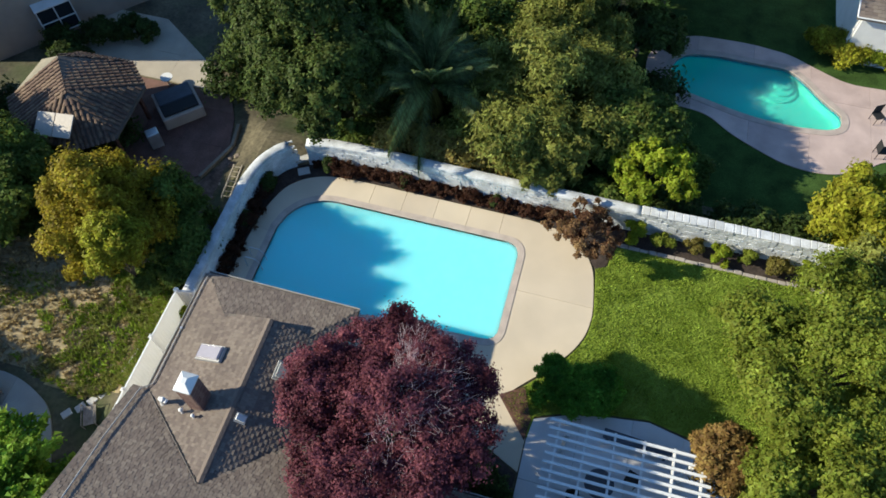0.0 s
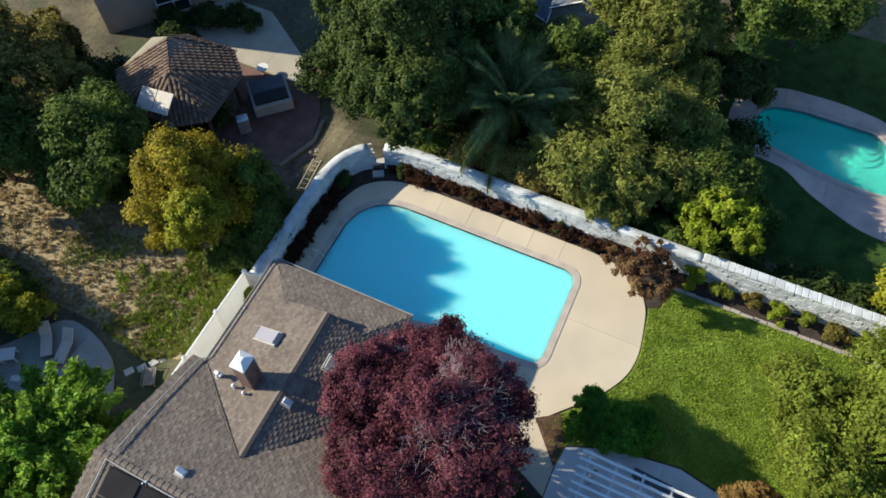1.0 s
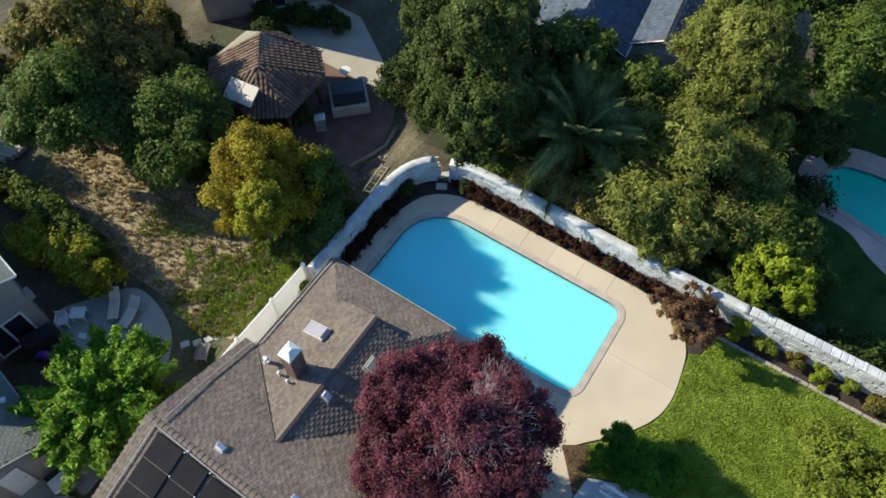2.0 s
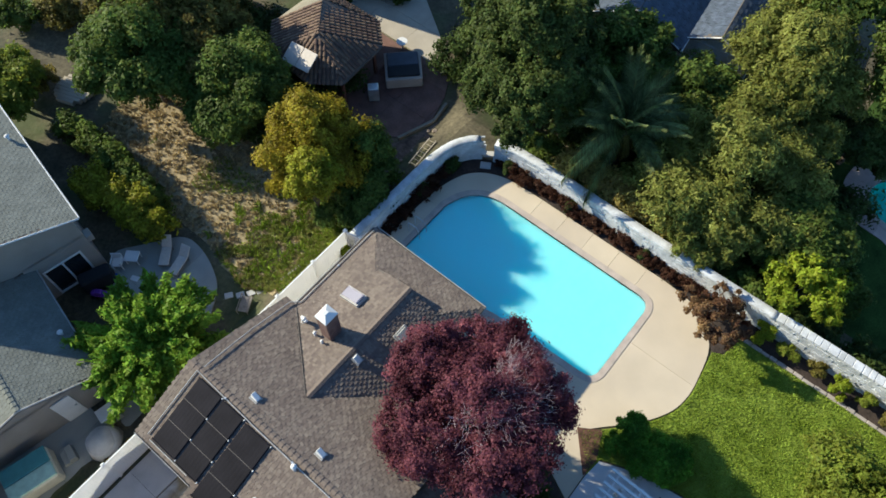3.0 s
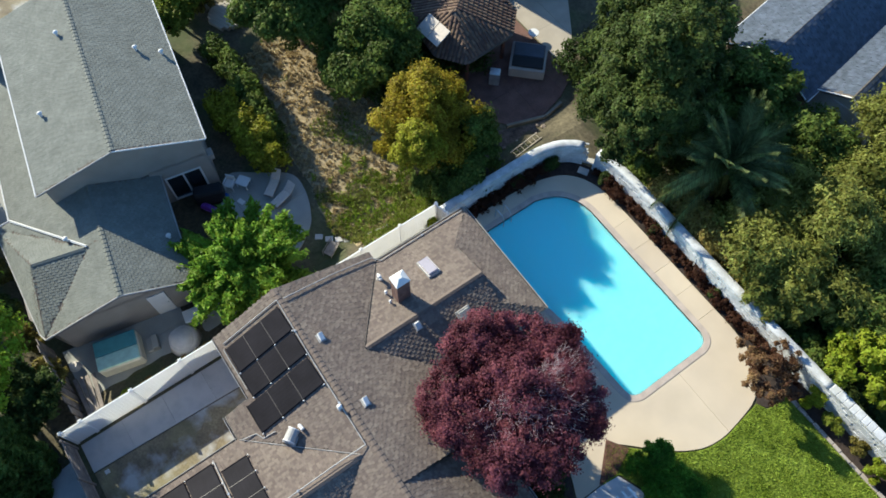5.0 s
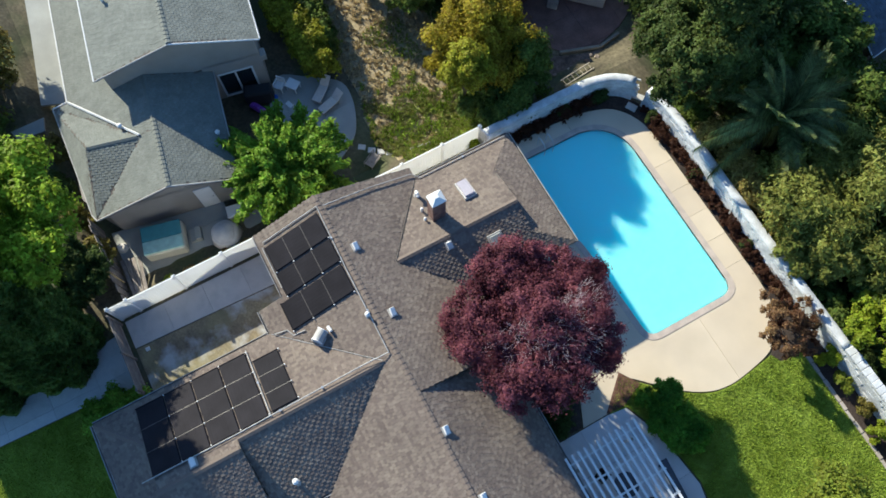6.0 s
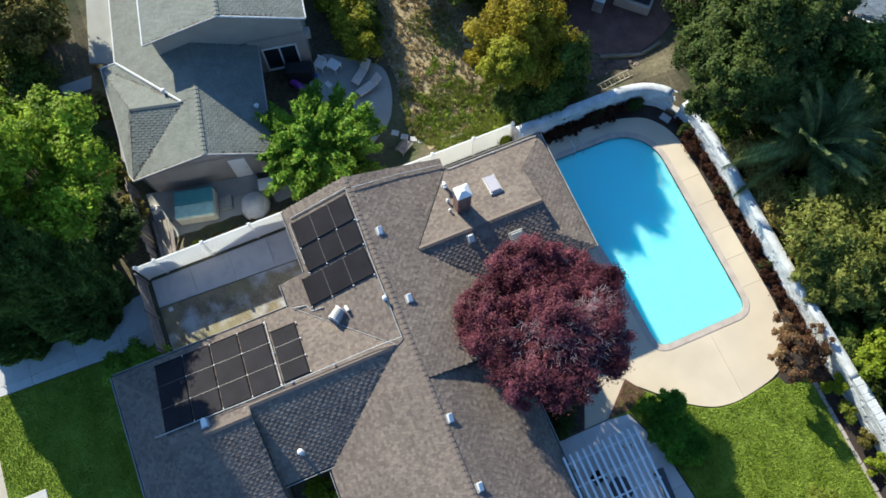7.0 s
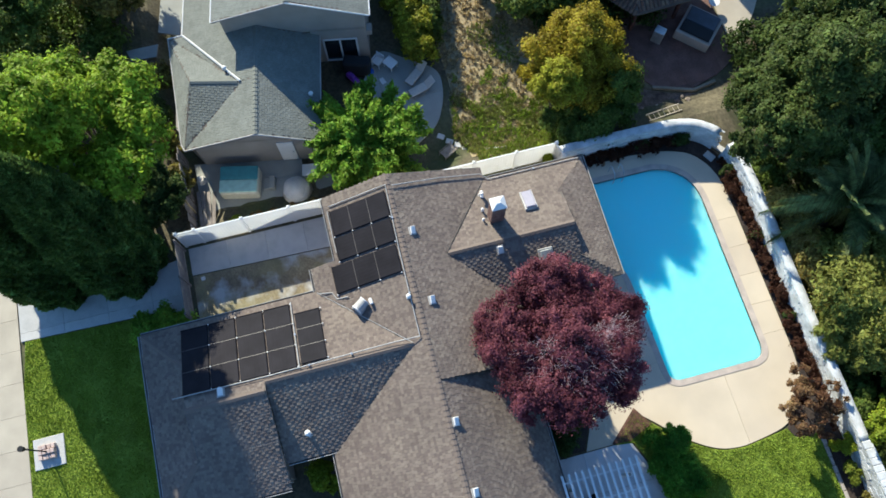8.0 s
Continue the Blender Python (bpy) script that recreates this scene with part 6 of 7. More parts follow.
for i in range(9):
    x, y = 3.2 + i * 1.25, 19.4 + bg_rng.uniform(-0.2, 0.2)
    s = bg_rng.uniform(0.35, 0.6)
    kind, lab = (("lime", "light green shrub in the bed by the lawn"), ("mid", "green shrub in the bed by the lawn"), ("brown", "brownish low shrub in the bed by the lawn"))[i % 3]
    bush("bed_shrub", lab, x, y, 0, [(0, 0, s * 0.8, s, s, s * 0.8)], kind, 0.09, 1600, 260 + i, "bush", "shrubs in the bed by the lawn", sub=12)


# ---- yards behind the walls ----
def undergrowth(name, label, spots, kind_leaf, size, count, seed):
    """Rambling low growth that covers the earth."""
    o = leaves(name, spots, size, count, L[kind_leaf], None, seed, sub=30, spread=0.4)
    return tagged(o, label, "undergrowth", kind="stuff")


ug = random.Random(77)
undergrowth("ivy", "tangled green climbers behind the white wall", [(-11 + 1.1 * i + ug.uniform(-.3, .3), 21.0 + ug.uniform(-.3, .5), 0.4, 1.0, 0.8, 0.9) for i in range(13)], "dark", 0.13, 26000, 301)
undergrowth("dry_fronds", "yellowed vines and dead fronds under the palm", [(-8.6 + 0.8 * i, 21.1 + ug.uniform(-.3, .3), 1.2, 0.8, 0.8, 1.0) for i in range(8)], "straw", 0.12, 14000, 302)
# thickets in the shade leaf: dark colour stands in for shade on the earth
undergrowth("thicket", "thicket below the tall trees, darkened for shade", [(-11 + 2.0 * (i % 8) + ug.uniform(-.6, .6), 24 + 2.1 * (i // 8) + ug.uniform(-.5, .5), 0.2, 1.5, 1.5, 0.9) for i in range(24)], "shade", 0.16, 34000, 303)
undergrowth("thicket", "dark thicket along the lower lawn", [(4 + 1.5 * i + ug.uniform(-.4, .4), 21.6 + ug.uniform(-.4, .6), 0.0, 1.1, 0.9, 0.8) for i in range(9)], "shade", 0.14, 15000, 304)
undergrowth("thicket", "dark thicket in the shaded end of the yard", [(-35 + 2.0 * (i % 7) + ug.uniform(-.6, .6), 13.5 + 2.2 * (i // 7) + ug.uniform(-.5, .5), 0.0, 1.5, 1.5, 1.0) for i in range(21)], "shade", 0.16, 28000, 305)
undergrowth("thicket", "leafy growth beside the grey house", [(-31 + 1.6 * i, 6.6 + ug.uniform(-.4, .4), 0.0, 1.2, 0.8, 0.9) for i in range(5)], "dark", 0.14, 9000, 306)
undergrowth("thicket", "shaded growth at the street side", [(-34 + 2.2 * (i % 6), -17 + 2.6 * (i // 6) + ug.uniform(-.6, .6), 0.2, 1.5, 1.5, 1.0) for i in range(18)], "dark", 0.16, 24000, 307)
tree("dark_tree", "dark green tree behind the grey house", "tree", -34.8, 6.0, -0.76, ring(6, 1.2, 2.0, 1.0, 0.9, 51), "mid", 0.16, 14000, 310, 0.12)
tree("brown_tree", "brown-tinged tree at the yard's end", "tree", -31.4, 14.4, -0.76, ring(7, 1.8, 4.4, 1.5, 2.0, 52), "brown", 0.17, 22000, 311, 0.16)
tree("dark_tree", "dark green street-side tree", "tree", -29.5, -15.5, -0.1, ring(7, 2.0, 3.6, 1.6, 1.7, 53), "dark", 0.17, 22000, 312, 0.16)
tree("dark_tree", "dark green tree beside the street-side path", "tree", -29.8, -11.2, -0.1, ring(6, 1.5, 2.8, 1.3, 1.5, 54), "brown", 0.17, 14000, 313, 0.14)
tree("rust_shrub", "bare rust-brown shrub by the slate roof", "tree", -10.6, 29.2, -0.76, ring(5, 0.7, 2.4, 0.7, 0.9, 55), "orange", 0.09, 6000, 314, 0.07)
tree("dense_tree", "dark green tree over the lower lawn", "tree", 4.6, 23.3, -0.76, ring(6, 0.9, 1.3, 0.8, 0.8, 56), "dark", 0.13, 12000, 315, 0.12)
tree("shade_tree", "light green tree at the lawn's far edge", "tree", 13.6, 16.8, 0, ring(8, 1.9, 3.0, 1.3, 1.5, 57), "weep", 0.12, 26000, 316, 0.16, sub=40, spread=0.27, shell=0.15)
tree("shade_tree", "light green tree beside the pergola", "tree", 10.4, 9.4, 0, ring(8, 1.8, 3.0, 1.2, 1.5, 58), "mid", 0.115, 26000, 317, 0.16, sub=40, spread=0.27, shell=0.15)

# far pool with its deck and lawn
LAWN2 = [(1.0, 22.6), (22, 22.6), (22, 40), (1.5, 40)]
mesh_thing("lower_lawn", patch(LAWN2, -0.74, 0.1, grow(POOL2, 0.5)), M["shadelawn"], "green lawn round the far pool, darkened as if shaded", "lawn", kind="structure")
DECK2 = rounded([(2.39, 30.61), (3.38, 28.67), (5.87, 28.47), (7.09, 27.45), (8.52, 26.71), (9.91, 26.11), (11.26, 25.98), (12.32, 26.13), (13.65, 26.79), (14.68, 27.69), (22, 28.4), (22, 32.4), (14.83, 32.58), (12.88, 32.46), (11.14, 33.25), (9.93, 33.88), (7.81, 34.19), (4.75, 34.07), (3.28, 33.3), (2.49, 32.17)])
panelled("far_pool_deck", "deck_slab", DECK2, -0.7, 0.12, M["pinkdeck"], "pinkish stamped concrete pool deck", "pool deck", [5.0, 8.0, 11.0, 14.0, 17.0], [31.0], inner=grow(POOL2, 0.35))
p2, w2 = pool_shell("far_pool", "kidney-shaped pool with blue-green water and round steps", POOL2, -0.85, M["plaster2"], M["pooltile"], M["coping"], lambda x, y: -1.3 - 0.35 * smooth(8.0, 4.5, x), 0.35, -0.7)
for i in range(3):
    part("pool_step", rod((9.45 + 0.1 * i, 31.75 + 0.1 * i, -1.5), (9.45 + 0.1 * i, 31.75 + 0.1 * i, -1.2 + 0.1 * i), 1.05 - 0.3 * i, None, 20), M["plaster2"], p2)
part("water_surface", w2, water("blue green pool water", (0.36, 0.82, 0.77), 0.12), p2, "blue-green water")
for cx, cy, rz in ((14.2, 30.2, 30), (14.3, 27.9, 100)):
    c = thing("patio_chair", "dark metal patio chair on the far deck", "chair", cx, cy, -0.7, rz, "chairs by the far pool")
    part("seat", box(-0.25, 0.25, -0.25, 0.25, 0.4, 0.45, bevel=0.01), M["black"], c)
    part("backrest", box(-0.25, 0.25, 0.21, 0.25, 0.45, 0.95, bevel=0.01), M["black"], c)
    for lx in (-0.22, 0.22):
        for ly in (-0.22, 0.22):
            part("leg", rod((lx, ly, 0), (lx, ly, 0.4), 0.018, None, 6), M["black"], c)
bush("round_bush", "bright clipped yellow-green bush by the white house", 11.9, 34.6, -0.74, [(0, 0, 0.7, 1.1, 0.9, 0.8), (0.9, -0.5, 0.6, 0.9, 0.8, 0.7), (-0.6, 0.3, 0.6, 0.8, 0.8, 0.7)], "yellow", 0.1, 9000, 320)
bush("round_bush", "bright green low bush by the white house", 14.0, 34.2, -0.74, [(0, 0, 0.5, 1.0, 0.6, 0.5), (1.2, 0, 0.5, 0.8, 0.6, 0.5)], "lime", 0.1, 5000, 321)


def cottage(name, label, x0, x1, y0, y1, zg, ze, rise, sh, wallmat, rz=0, ridge_x=True):
    """A plain gabled house far off."""
    cx, cy = (x0 + x1) / 2, (y0 + y1) / 2
    t = thing(name, label, "house", cx, cy, 0, rz)
    a, b = (x1 - x0) / 2, (y1 - y0) / 2
    if ridge_x:
        p = [(-a, -b, ze), (a, -b, ze), (a, 0, ze + rise), (-a, 0, ze + rise)]
        q = [(a, b, ze), (-a, b, ze), (-a, 0, ze + rise), (a, 0, ze + rise)]
        gab = [[(sx, -b + .4, ze - .1), (sx, b - .4, ze - .1), (sx, 0, ze + rise - .1)] for sx in (-a + .4, a - .4)]
    else:
        p = [(-a, b, ze), (-a, -b, ze), (0, -b, ze + rise), (0, b, ze + rise)]
        q = [(a, -b, ze), (a, b, ze), (0, b, ze + rise), (0, -b, ze + rise)]
        gab = [[(-a + .4, sy, ze - .1), (a - .4, sy, ze - .1), (0, sy, ze + rise - .1)] for sy in (-b + .4, b - .4)]
    for s in (p, q):
        slope("roof_slope", s, t, sh, 0.15, 0.32, 0.2)
    for gpts in gab:
        bm = bmesh.new()
        f = bm.faces.new([bm.verts.new(c) for c in gpts])
        r = bmesh.ops.extrude_face_region(bm, geom=[f])
        bmesh.ops.translate(bm, vec=(0.1, 0, 0) if ridge_x else (0, 0.1, 0), verts=[v for v in r["geom"] if isinstance(v, bmesh.types.BMVert)])
        bmesh.ops.recalc_face_normals(bm, faces=bm.faces)
        part("gable", bm, wallmat, t)
    for c0, c1 in (((-a + .4, -b + .4), (a - .4, -b + .4)), ((a - .4, -b + .4), (a - .4, b - .4)), ((a - .4, b - .4), (-a + .4, b - .4)), ((-a + .4, b - .4), (-a + .4, -b + .4))):
        wall("wall", c0, c1, zg, ze - 0.02, t, wallmat)
    for s in (p, q):
        for c0, c1 in ((s[0], s[1]), (s[1], s[2]), (s[3], s[0])):
            part("fascia", rod(c0, c1, 0.04, None, 6), M["white"], t)
    return t


cottage("slate_house", "low house with dark slate-blue shingle roof and white eaves", -14.6, -8.9, 29.7, 42.0, -0.8, 2.2, 1.5, "shingle_slate", M["stucco_tan"], 8, False)
cottage("slate_wing", "slate-roofed wing with a white gable end", -9.6, -5.2, 31.4, 42.0, -0.8, 2.0, 1.1, "shingle_slate", M["white"], 8, False)
cottage("white_house", "white house with a plain brown roof beside the far pool", 12.0, 22.0, 33.9, 42.0, -0.8, 2.4, 1.5, "shingle", M["white"], 0, True)
h5 = cottage("tan_house", "tan stucco house behind the tiled pavilion", -38.5, -27.1, 24.0, 33.5, -0.8, 5.8, 1.6, "clay", M["stucco_tan"], -40, True)
win = part("bay_window", box(5.3, 6.1, -1.4, 0.4, 0.0, 1.6, bevel=0.02), M["glass"], h5, "dark bay window with a white frame")
for z in (-0.03, 0.75, 1.6):
    part("frame", box(5.25, 6.14, -1.45, 0.45, z, z + 0.06), M["white"], win)
for yy in (-1.42, -0.5, 0.38):
    part("frame", box(6.08, 6.15, yy, yy + 0.06, 0, 1.62), M["white"], win)

# court with the tiled pavilion
COURT2 = [(-18.3, 23.1), (-20.8, 25.2), (-24.0, 27.4), (-27.6, 27.4), (-28.3, 23.1)]
panelled("rear_court", "court_slab", COURT2, -0.69, 0.12, M["sidewalk"], "grey concrete court behind the pavilion", "patio", [-25.0, -22.0], [25.0])
COURT = [(-20.2, 15.8), (-17.6, 17.8), (-16.9, 19.9), (-17.4, 21.6), (-18.2, 23.0), (-28.3, 23.0), (-28.4, 22.8), (-27.8, 17.5), (-24, 15.4)]
panelled("brick_court", "court_slab", COURT, -0.7, 0.12, M["brickpave"], "reddish paved court round the pavilion", "patio", [-26 + 2.2 * i for i in range(5)], [17.5 + 2.2 * i for i in range(5)])
edge = thing("court_edge", "sand-coloured low edging along the court", "kerb", kind="structure")
epts = [(-17.5, 17.7), (-16.75, 19.9), (-17.0, 21.3)]
for (xa, ya), (xb, yb) in zip(epts, epts[1:]):
    d = Vector((xb - xa, yb - ya, 0))
    mm = Matrix.Translation((xa, ya, -0.7)) @ Matrix.Rotation(math.atan2(d.y, d.x), 4, "Z")
    part("edge_stone", box(0, d.length - 0.02, -0.09, 0.09, -0.1, 0.12, bevel=0.02, m=mm), M["felt"], edge)

pav = thing("pavilion", "timber pavilion with a weathered clay tile hip roof", "pavilion", -23.9, 19.4, -0.7, 0)
R0, R1 = Vector((0.5, -1.1, 3.6)), Vector((-1.1, 0.9, 3.6))
EV = [Vector(v) for v in ((3.0, -2.0, 2.2), (2.8, 1.3, 2.2), (1.4, 2.6, 2.2), (-1.5, 2.5, 2.2), (-3.1, 1.6, 2.2), (-3.2, -1.1, 2.2), (-1.6, -3.0, 2.2), (1.4, -3.2, 2.2))]


def tiles(face, parent, seed, w=0.19, h=0.3):
    """Rows of barrel tiles laid down a sloping face."""
    g = random.Random(seed)
    n = (face[1] - face[0]).cross(face[2] - face[0]).normalized()
    n = n if n.z > 0 else -n
    dn = Vector((n.x, n.y, 0)).normalized()
    dn = (dn - n * dn.dot(n)).normalized()
    sd = n.cross(dn)
    o = face[0]
    fl = [((q - o).dot(sd), (q - o).dot(dn)) for q in face]
    me = bpy.data.meshes.get("barrel_tile")
    if me is None:
        bm = bmesh.new()
        ring_a = [bm.verts.new((math.cos(t) * w * 0.44, 0, math.sin(t) * w * 0.24)) for t in [math.pi * k / 5 for k in range(6)]]
        ring_b = [bm.verts.new((math.cos(t) * w * 0.5, h * 1.05, math.sin(t) * w * 0.28 + 0.03)) for t in [math.pi * k / 5 for k in range(6)]]
        for k in range(5):
            bm.faces.new((ring_a[k], ring_a[k + 1], ring_b[k + 1], ring_b[k]))
        bm.faces.new(ring_b)
        bmesh.ops.recalc_face_normals(bm, faces=bm.faces)
        me = bpy.data.meshes.new("barrel_tile")
        bm.to_mesh(me)
        bm.free()
        me.materials.append(M["clay"])
    s = min(f[0] for f in fl)
    while s < max(f[0] for f in fl):
        d = min(f[1] for f in fl)
        while d < max(f[1] for f in fl):
            if tri_inside(fl, s, d + h * 0.5):
                c = o + sd * (s + g.uniform(-.015, .015)) + dn * d + n * 0.03
                t = new("tile", me)
                t.parent = parent
                tw = g.uniform(-0.05, 0.05)
                x2, y2 = sd + dn * tw, dn - sd * tw
                t.matrix_basis = Matrix(((x2.x, y2.x, n.x, c.x), (x2.y, y2.y, n.y, c.y), (x2.z, y2.z, n.z, c.z), (0, 0, 0, 1)))
            d += h
        s += w * 1.22


faces = [[R0, EV[7], EV[0]], [R0, EV[0], EV[1]], [R0, EV[1], EV[2], R1], [R1, EV[2], EV[3]], [R1, EV[3], EV[4]], [R1, EV[4], EV[5]], [R1, EV[5], EV[6], R0], [R0, EV[6], EV[7]]]
for i, f in enumerate(faces):
    bm = slab([tuple(v) for v in f], 0.1)
    pl = part("roof_plane", bm, M["felt"] if i in (4, 5) else M["roofdeck"], pav)
    if i not in (4, 5):
        tiles(f, pl, 400 + i)
for i in (0, 1, 2, 4, 5, 7):
    v = EV[i]
    part("post", box(v.x * 0.82 - 0.08, v.x * 0.82 + 0.08, v.y * 0.82 - 0.08, v.y * 0.82 + 0.08, -0.02, 2.4), M["redwood"], pav)
part("back_wall", box(-2.2, 2.0, -0.1, 0.1, 0, 2.2), M["redwood"], pav)
sp = thing("roof_light", "pale translucent roof light on the pavilion", "skylight")
sp.matrix_basis = Matrix.Translation((-23.3, 16.75, 2.42)) @ pose(0, 0, 0, 28, -6, 2)
part("panel", box(-0.95, -0.02, -0.55, 0.55, 0.0, 0.06, bevel=0.01), M["cushion"], sp)
part("panel", box(0.02, 0.95, -0.55, 0.55, 0.0, 0.06, bevel=0.01), M["cushion"], sp)
t2 = thing("hot_tub", "square hot tub with a dark cover in the shaded court", "hot tub", -20.3, 21.4, -0.7, 45)
part("cabinet", box(-1.05, 1.05, -1.05, 1.05, 0, 0.75, bevel=0.06), M["stucco"], t2)
part("cover", box(-0.9, 0.9, -0.1, 0.9, 0.75, 0.87, bevel=0.04), M["slatecover"], t2)
part("cover", box(-0.9, 0.9, -0.9, -0.12, 0.75, 0.87, bevel=0.04), M["black"], t2)
ht = thing("patio_heater", "grey metal cabinet beside the pavilion", "cabinet", -20.4, 19.0, -0.7, 45)
part("body", box(-0.3, 0.3, -0.25, 0.25, 0, 1.0, bevel=0.04), M["metal"], ht)
tt = thing("side_table", "small round white table by the hot tub", "table", -21.7, 22.9, -0.7)
part("tabletop", rod((0, 0, 0.5), (0, 0, 0.54), 0.32, None, 16), M["white"], tt)
part("pedestal", rod((0, 0, 0), (0, 0, 0.5), 0.05, None, 8), M["white"], tt)

# path and dry lawn beyond the grey house
mesh_thing("neighbour_path", patch([(-26.9, -10.5), (-26.2, -10.3), (-26.1, -8.9), (-26.9, -8.7)], -0.02, 0.1), M["concrete"], "grey path along the neighbouring house", "path", kind="structure")
mesh_thing("side_walk", patch([(-36, -7.0), (-32.1, -7.7), (-27.7, -8.6), (-27.2, -7.4), (-31.5, -6.5), (-36, -5.6)], -0.05, 0.12), M["concrete"], "grey concrete walk along the far side of the neighbour house", "path", kind="structure")
mesh_thing("dry_lawn", patch([(-45, -9.6), (-36.5, -9.6), (-36.5, 0), (-45, 0)], -0.5, 0.4), M["yard"], "yellowed dry lawn behind the grey house", "lawn", kind="structure")
tt2 = thing("round_pad", "weathered round timber platform at the yard's end", "platform", -33.8, 8.6, -0.76, 20)
for i in range(9):
    w = math.sqrt(max(0.05, 1.0 - ((i - 4) / 4.6) ** 2)) * 1.1
    part("plank", box(-w, w, -1.0 + i * 0.23, -0.79 + i * 0.23, 0.02, 0.3, bevel=0.01), M["sidewalk"], tt2)
tree("brown_tree", "tall brown-tinged tree behind the pavilion", "tree", -31.8, 17.6, -0.76, ring(7, 1.4, 2.2, 1.2, 1.2, 61), "brown", 0.16, 24000, 330, 0.18)
tree("lime_shrub", "yellow-green shrub in front of the golden tree", "tree", -16.85, 11.2, -0.7, ring(6, 0.6, 4.3, 0.8, 1.2, 62), "yellow", 0.11, 16000, 331, 0.07)
tree("broadleaf_tree", "tall dark broadleaf tree beside the court", "tree", -15.2, 25.6, -0.76, ring(8, 2.2, 5.6, 1.8, 2.3, 63), "greyleaf", 0.14, 36000, 332, 0.2, sub=50, spread=0.22, shell=0.1)
tree("dark_tree", "dark green tree before the slate roofs", "tree", -10.6, 26.6, -0.76, ring(7, 1.7, 3.6, 1.5, 1.7, 64), "dark", 0.16, 26000, 333, 0.18)
tree("dark_tree", "dark green tree behind the palm", "tree", -6.2, 27.4, -0.76, ring(7, 1.6, 3.0, 1.4, 1.5, 65), "dark", 0.16, 22000, 334, 0.16)
# fills lit earth with dark leaves in place of shade
undergrowth("thicket", "thicket beside the paved court, darkened for shade", [(-18 + 1.8 * (i % 4) + ug.uniform(-.5, .5), 23.6 + 2.2 * (i // 4) + ug.uniform(-.5, .5), 0.0, 1.4, 1.4, 0.9) for i in range(16)], "shade", 0.16, 22000, 335)
bush("brown_shrub", "rust-brown dying shrub before the slate roof", -10.9, 29.6, -0.76, [(0, 0, 1.9, 1.0, 1.0, 1.3), (0.7, -0.4, 1.2, 0.8, 0.8, 1.0), (-0.7, 0.2, 1.3, 0.7, 0.8, 1.0)], "orange", 0.11, 7000, 340, sub=40, spread=0.3, shell=0.0)
# rubble ground; its dark colour also stands in for tree shade
mesh_thing("bare_soil", patch(rounded([(-17.2, 14.0), (-14.6, 14.4), (-14.6, 17.6), (-14.3, 18.9), (-13.6, 20.0), (-14.6, 21.2), (-16.5, 20.4), (-16.9, 18.6), (-17.6, 17.0), (-18.4, 15.6)], 0.6, 3), -0.71, 0.12), M["rubble"], "bare earth with rubble behind the white wall, darkened for tree shade", "ground", kind="structure")
for i in range(26):
    x, y, r = ug.uniform(-16.6, -14.7), ug.uniform(15.5, 20.2), ug.uniform(0.06, 0.16)
    bm = bmesh.new()
    bmesh.ops.create_icosphere(bm, subdivisions=1, radius=r)
    for v in bm.verts:
        v.co = Vector((v.co.x * 1.3, v.co.y, v.co.z * 0.6)) + Vector((ug.uniform(-1, 1), ug.uniform(-1, 1), ug.uniform(-1, 1))) * r * 0.25
    mesh_thing("stone", bm, M["rubblestone"], "brown rubble stone on the bare earth", "stone", x, y, -0.68, ug.uniform(0, 360), "rubble behind the white wall")
for x, y, k in ((-15.45, -6.3, "lime"), (-15.4, -5.2, "orange"), (-15.35, -4.3, "orange"), (-15.4, -3.1, "orange"), (-15.4, -2.1, "orange")):
    bush("bed_weed", "low straggling weeds in the rust brown bed", x, y, -0.44, [(0, 0, 0.15, 0.25, 0.35, 0.16)], k, 0.05, 500, int(900 + y * 10), "plant", "weeds along the fence")
tree("dark_tree", "tall dark green tree shading the lower lawn", "tree", 2.6, 34.6, -0.76, ring(8, 1.9, 5.2, 1.6, 2.0, 67), "dark", 0.16, 26000, 337, 0.18)
# added up-sun, mostly out of view, to throw shade on the lower lawn
tree("dark_tree", "dark green tree added to shade the lower lawn", "tree", -2.5, 37.0, -0.76, ring(7, 2.0, 6.0, 1.7, 2.2, 66), "dark", 0.17, 20000, 336, 0.18)
tree("brown_tree", "yellowing leafy tree beyond the side walk", "tree", -31.2, -10.4, -0.1, ring(7, 1.5, 2.6, 1.1, 1.2, 81), "straw", 0.12, 16000, 390, 0.12, sub=24, spread=0.3, shell=0.2)
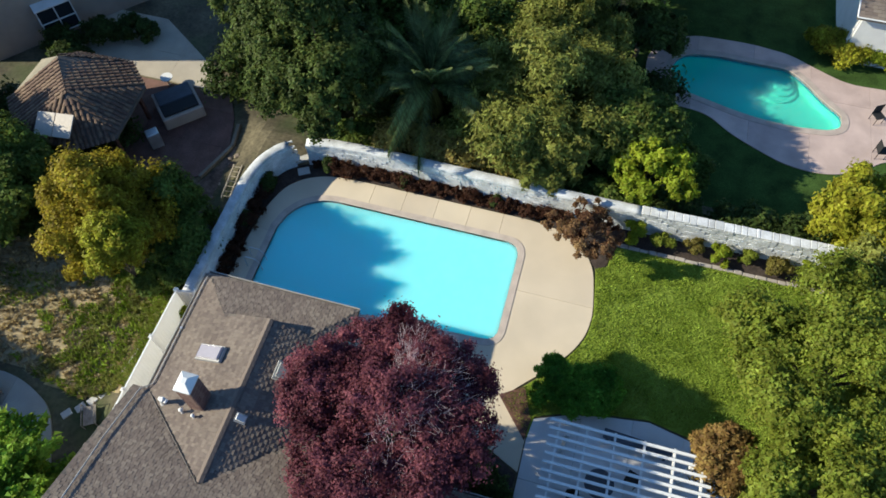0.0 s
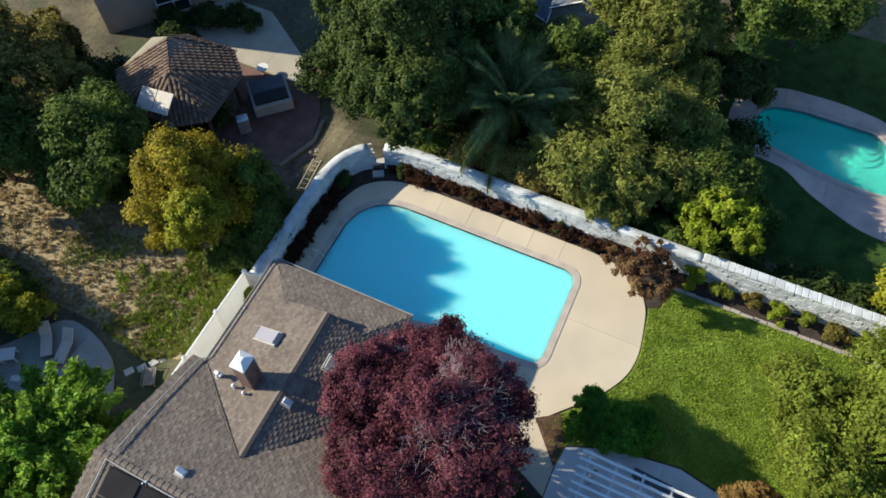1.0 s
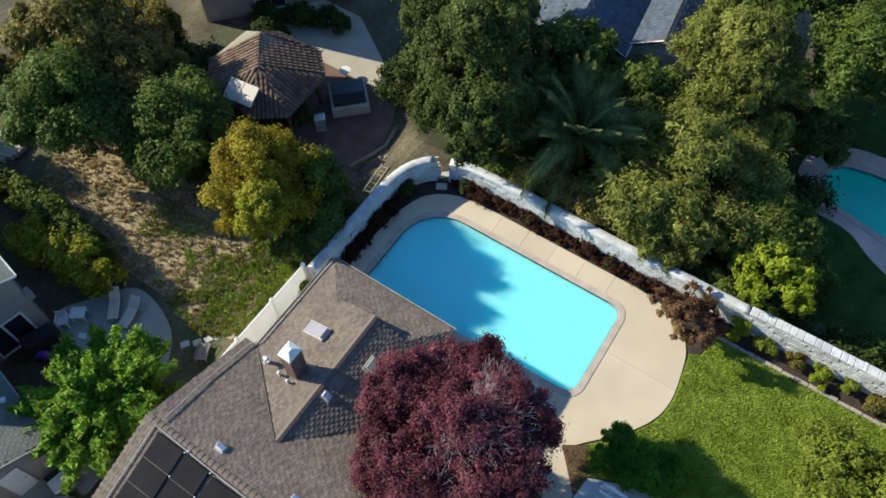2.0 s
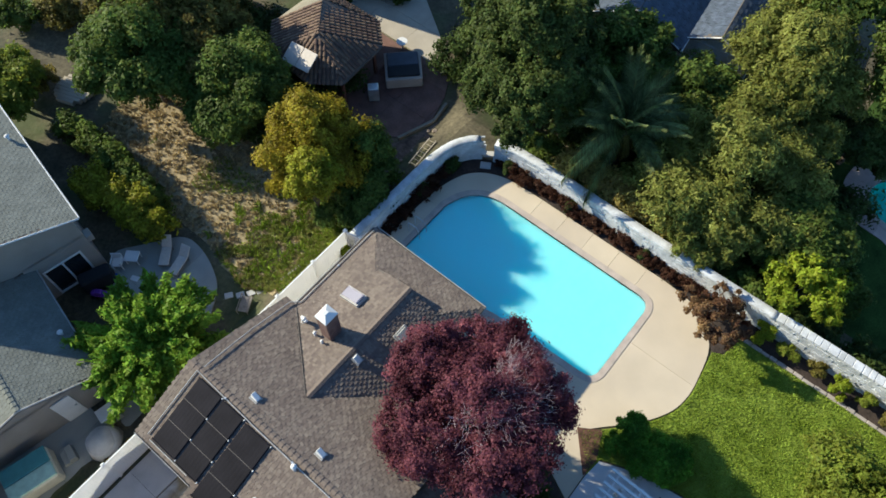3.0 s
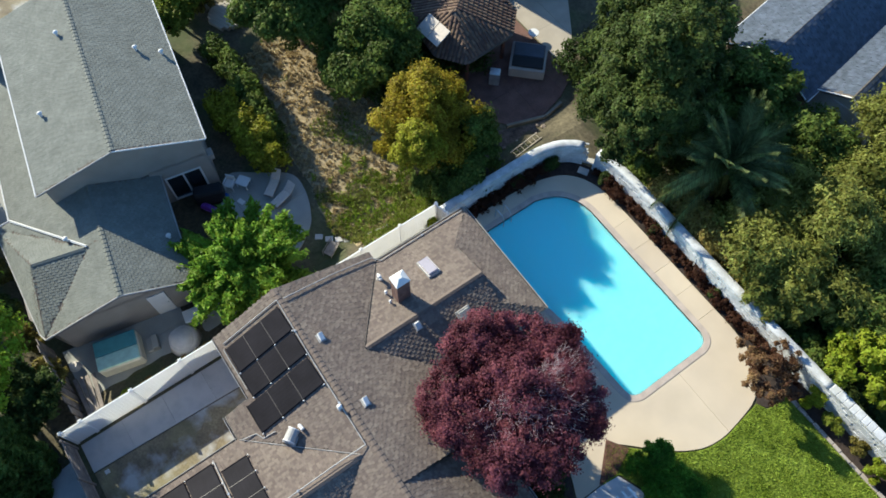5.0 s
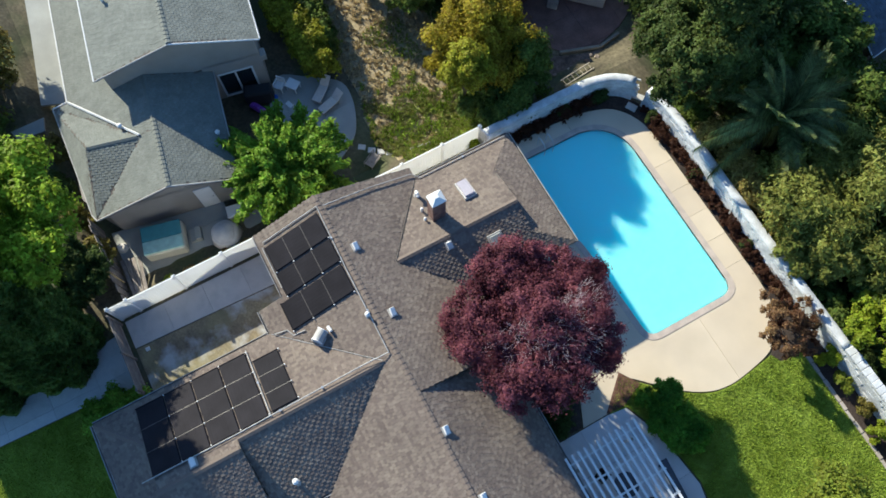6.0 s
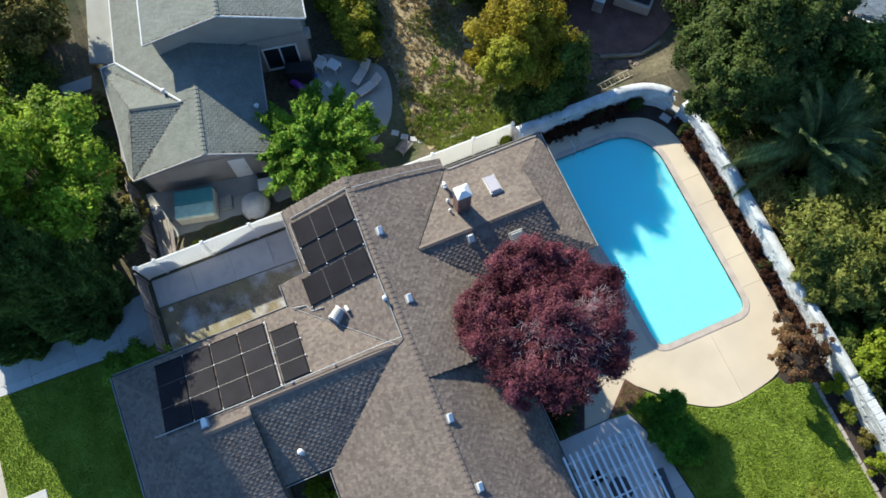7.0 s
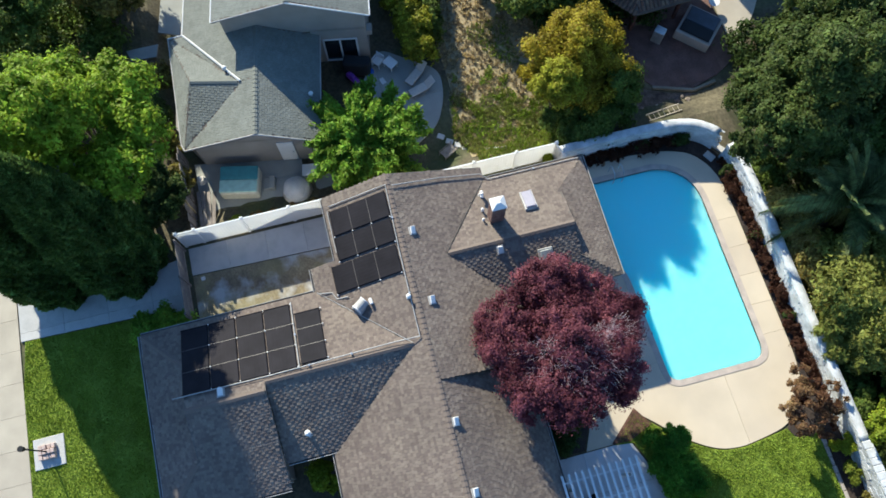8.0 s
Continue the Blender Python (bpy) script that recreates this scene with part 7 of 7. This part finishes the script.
# added shrubs: dark growth in place of shade on the leaf litter
for i, (x, y) in enumerate(((-18.2, -8.7), (-17.4, -9.6), (-20.4, -9.0), (-22.6, -9.2), (-24.6, -8.9))):
    bush("side_shrub", "low shrub added to darken the leaf litter beside the house", x, y, 0, [(0, 0, 0.5, 0.7, 0.6, 0.55), (0.5, 0.3, 0.35, 0.5, 0.5, 0.4)], "shade" if i % 2 else "brown", 0.11, 2600, 340 + i, group="shrubs beside the grey house")
tree("olive_tree", "grey-green tree at the edge of the lower lawn", "tree", 4.4, 37.4, -0.76, ring(6, 1.5, 3.2, 1.3, 1.5, 67), "greyleaf", 0.17, 14000, 337, 0.15)
for x, y in ((-28.2, 23.6), (-26.6, 24.9), (-27.4, 22.7), (-24.9, 25.6)):
    bush("court_shrub", "dark green shrub in the shaded rear court", x, y, -0.7, [(0, 0, 0.7, 0.9, 0.8, 0.75), (0.6, 0.4, 0.5, 0.6, 0.6, 0.5)], "shade", 0.13, 3000, 350 + int(-x), group="shrubs in the rear court")
lad = thing("ladder", "pale wooden ladder lying behind the white wall", "ladder", -15.64, 17.6, G(-15.64, 17.6) + 0.12, 96)
for yy in (-0.2, 0.2):
    part("rail", box(-1.0, 1.0, yy - 0.025, yy + 0.025, -0.03, 0.04, bevel=0.005), M["sidewalk"], lad)
for i in range(7):
    part("rung", rod((-0.87 + 0.29 * i, -0.2, 0), (-0.87 + 0.29 * i, 0.2, 0), 0.018, None, 6), M["sidewalk"], lad)
# added shrubs that cover a sunlit strip where shade belongs
for i, (x, y, h) in enumerate(((-16.9, -9.1, 1.7), (-17.9, -9.6, 2.1), (-16.2, -9.9, 1.4))):
    tree("dark_shrub", "green shrub added to darken the strip between cypress and fence", "tree", x, y, -0.1, ring(5, 0.6, h, 0.65, 0.7, 70 + i), "shade", 0.12, 5000, 360 + i, 0.05)
for i, (x, y) in enumerate(((-40.4, 9.6), (-38.7, 11.6), (-34.8, 11.9), (-36.1, 7.0))):
    bush("yard_shrub", "olive green shrub at the end of the yard", x, y, G(x, y), [(0, 0, 1.0, 1.3, 1.1, 1.0), (0.9, 0.6, 0.8, 0.9, 0.9, 0.8), (-0.8, 0.3, 0.7, 0.9, 0.8, 0.7)], "brown" if i % 2 else "dark", 0.14, 5000, 380 + i, group="shrubs at the end of the yard")
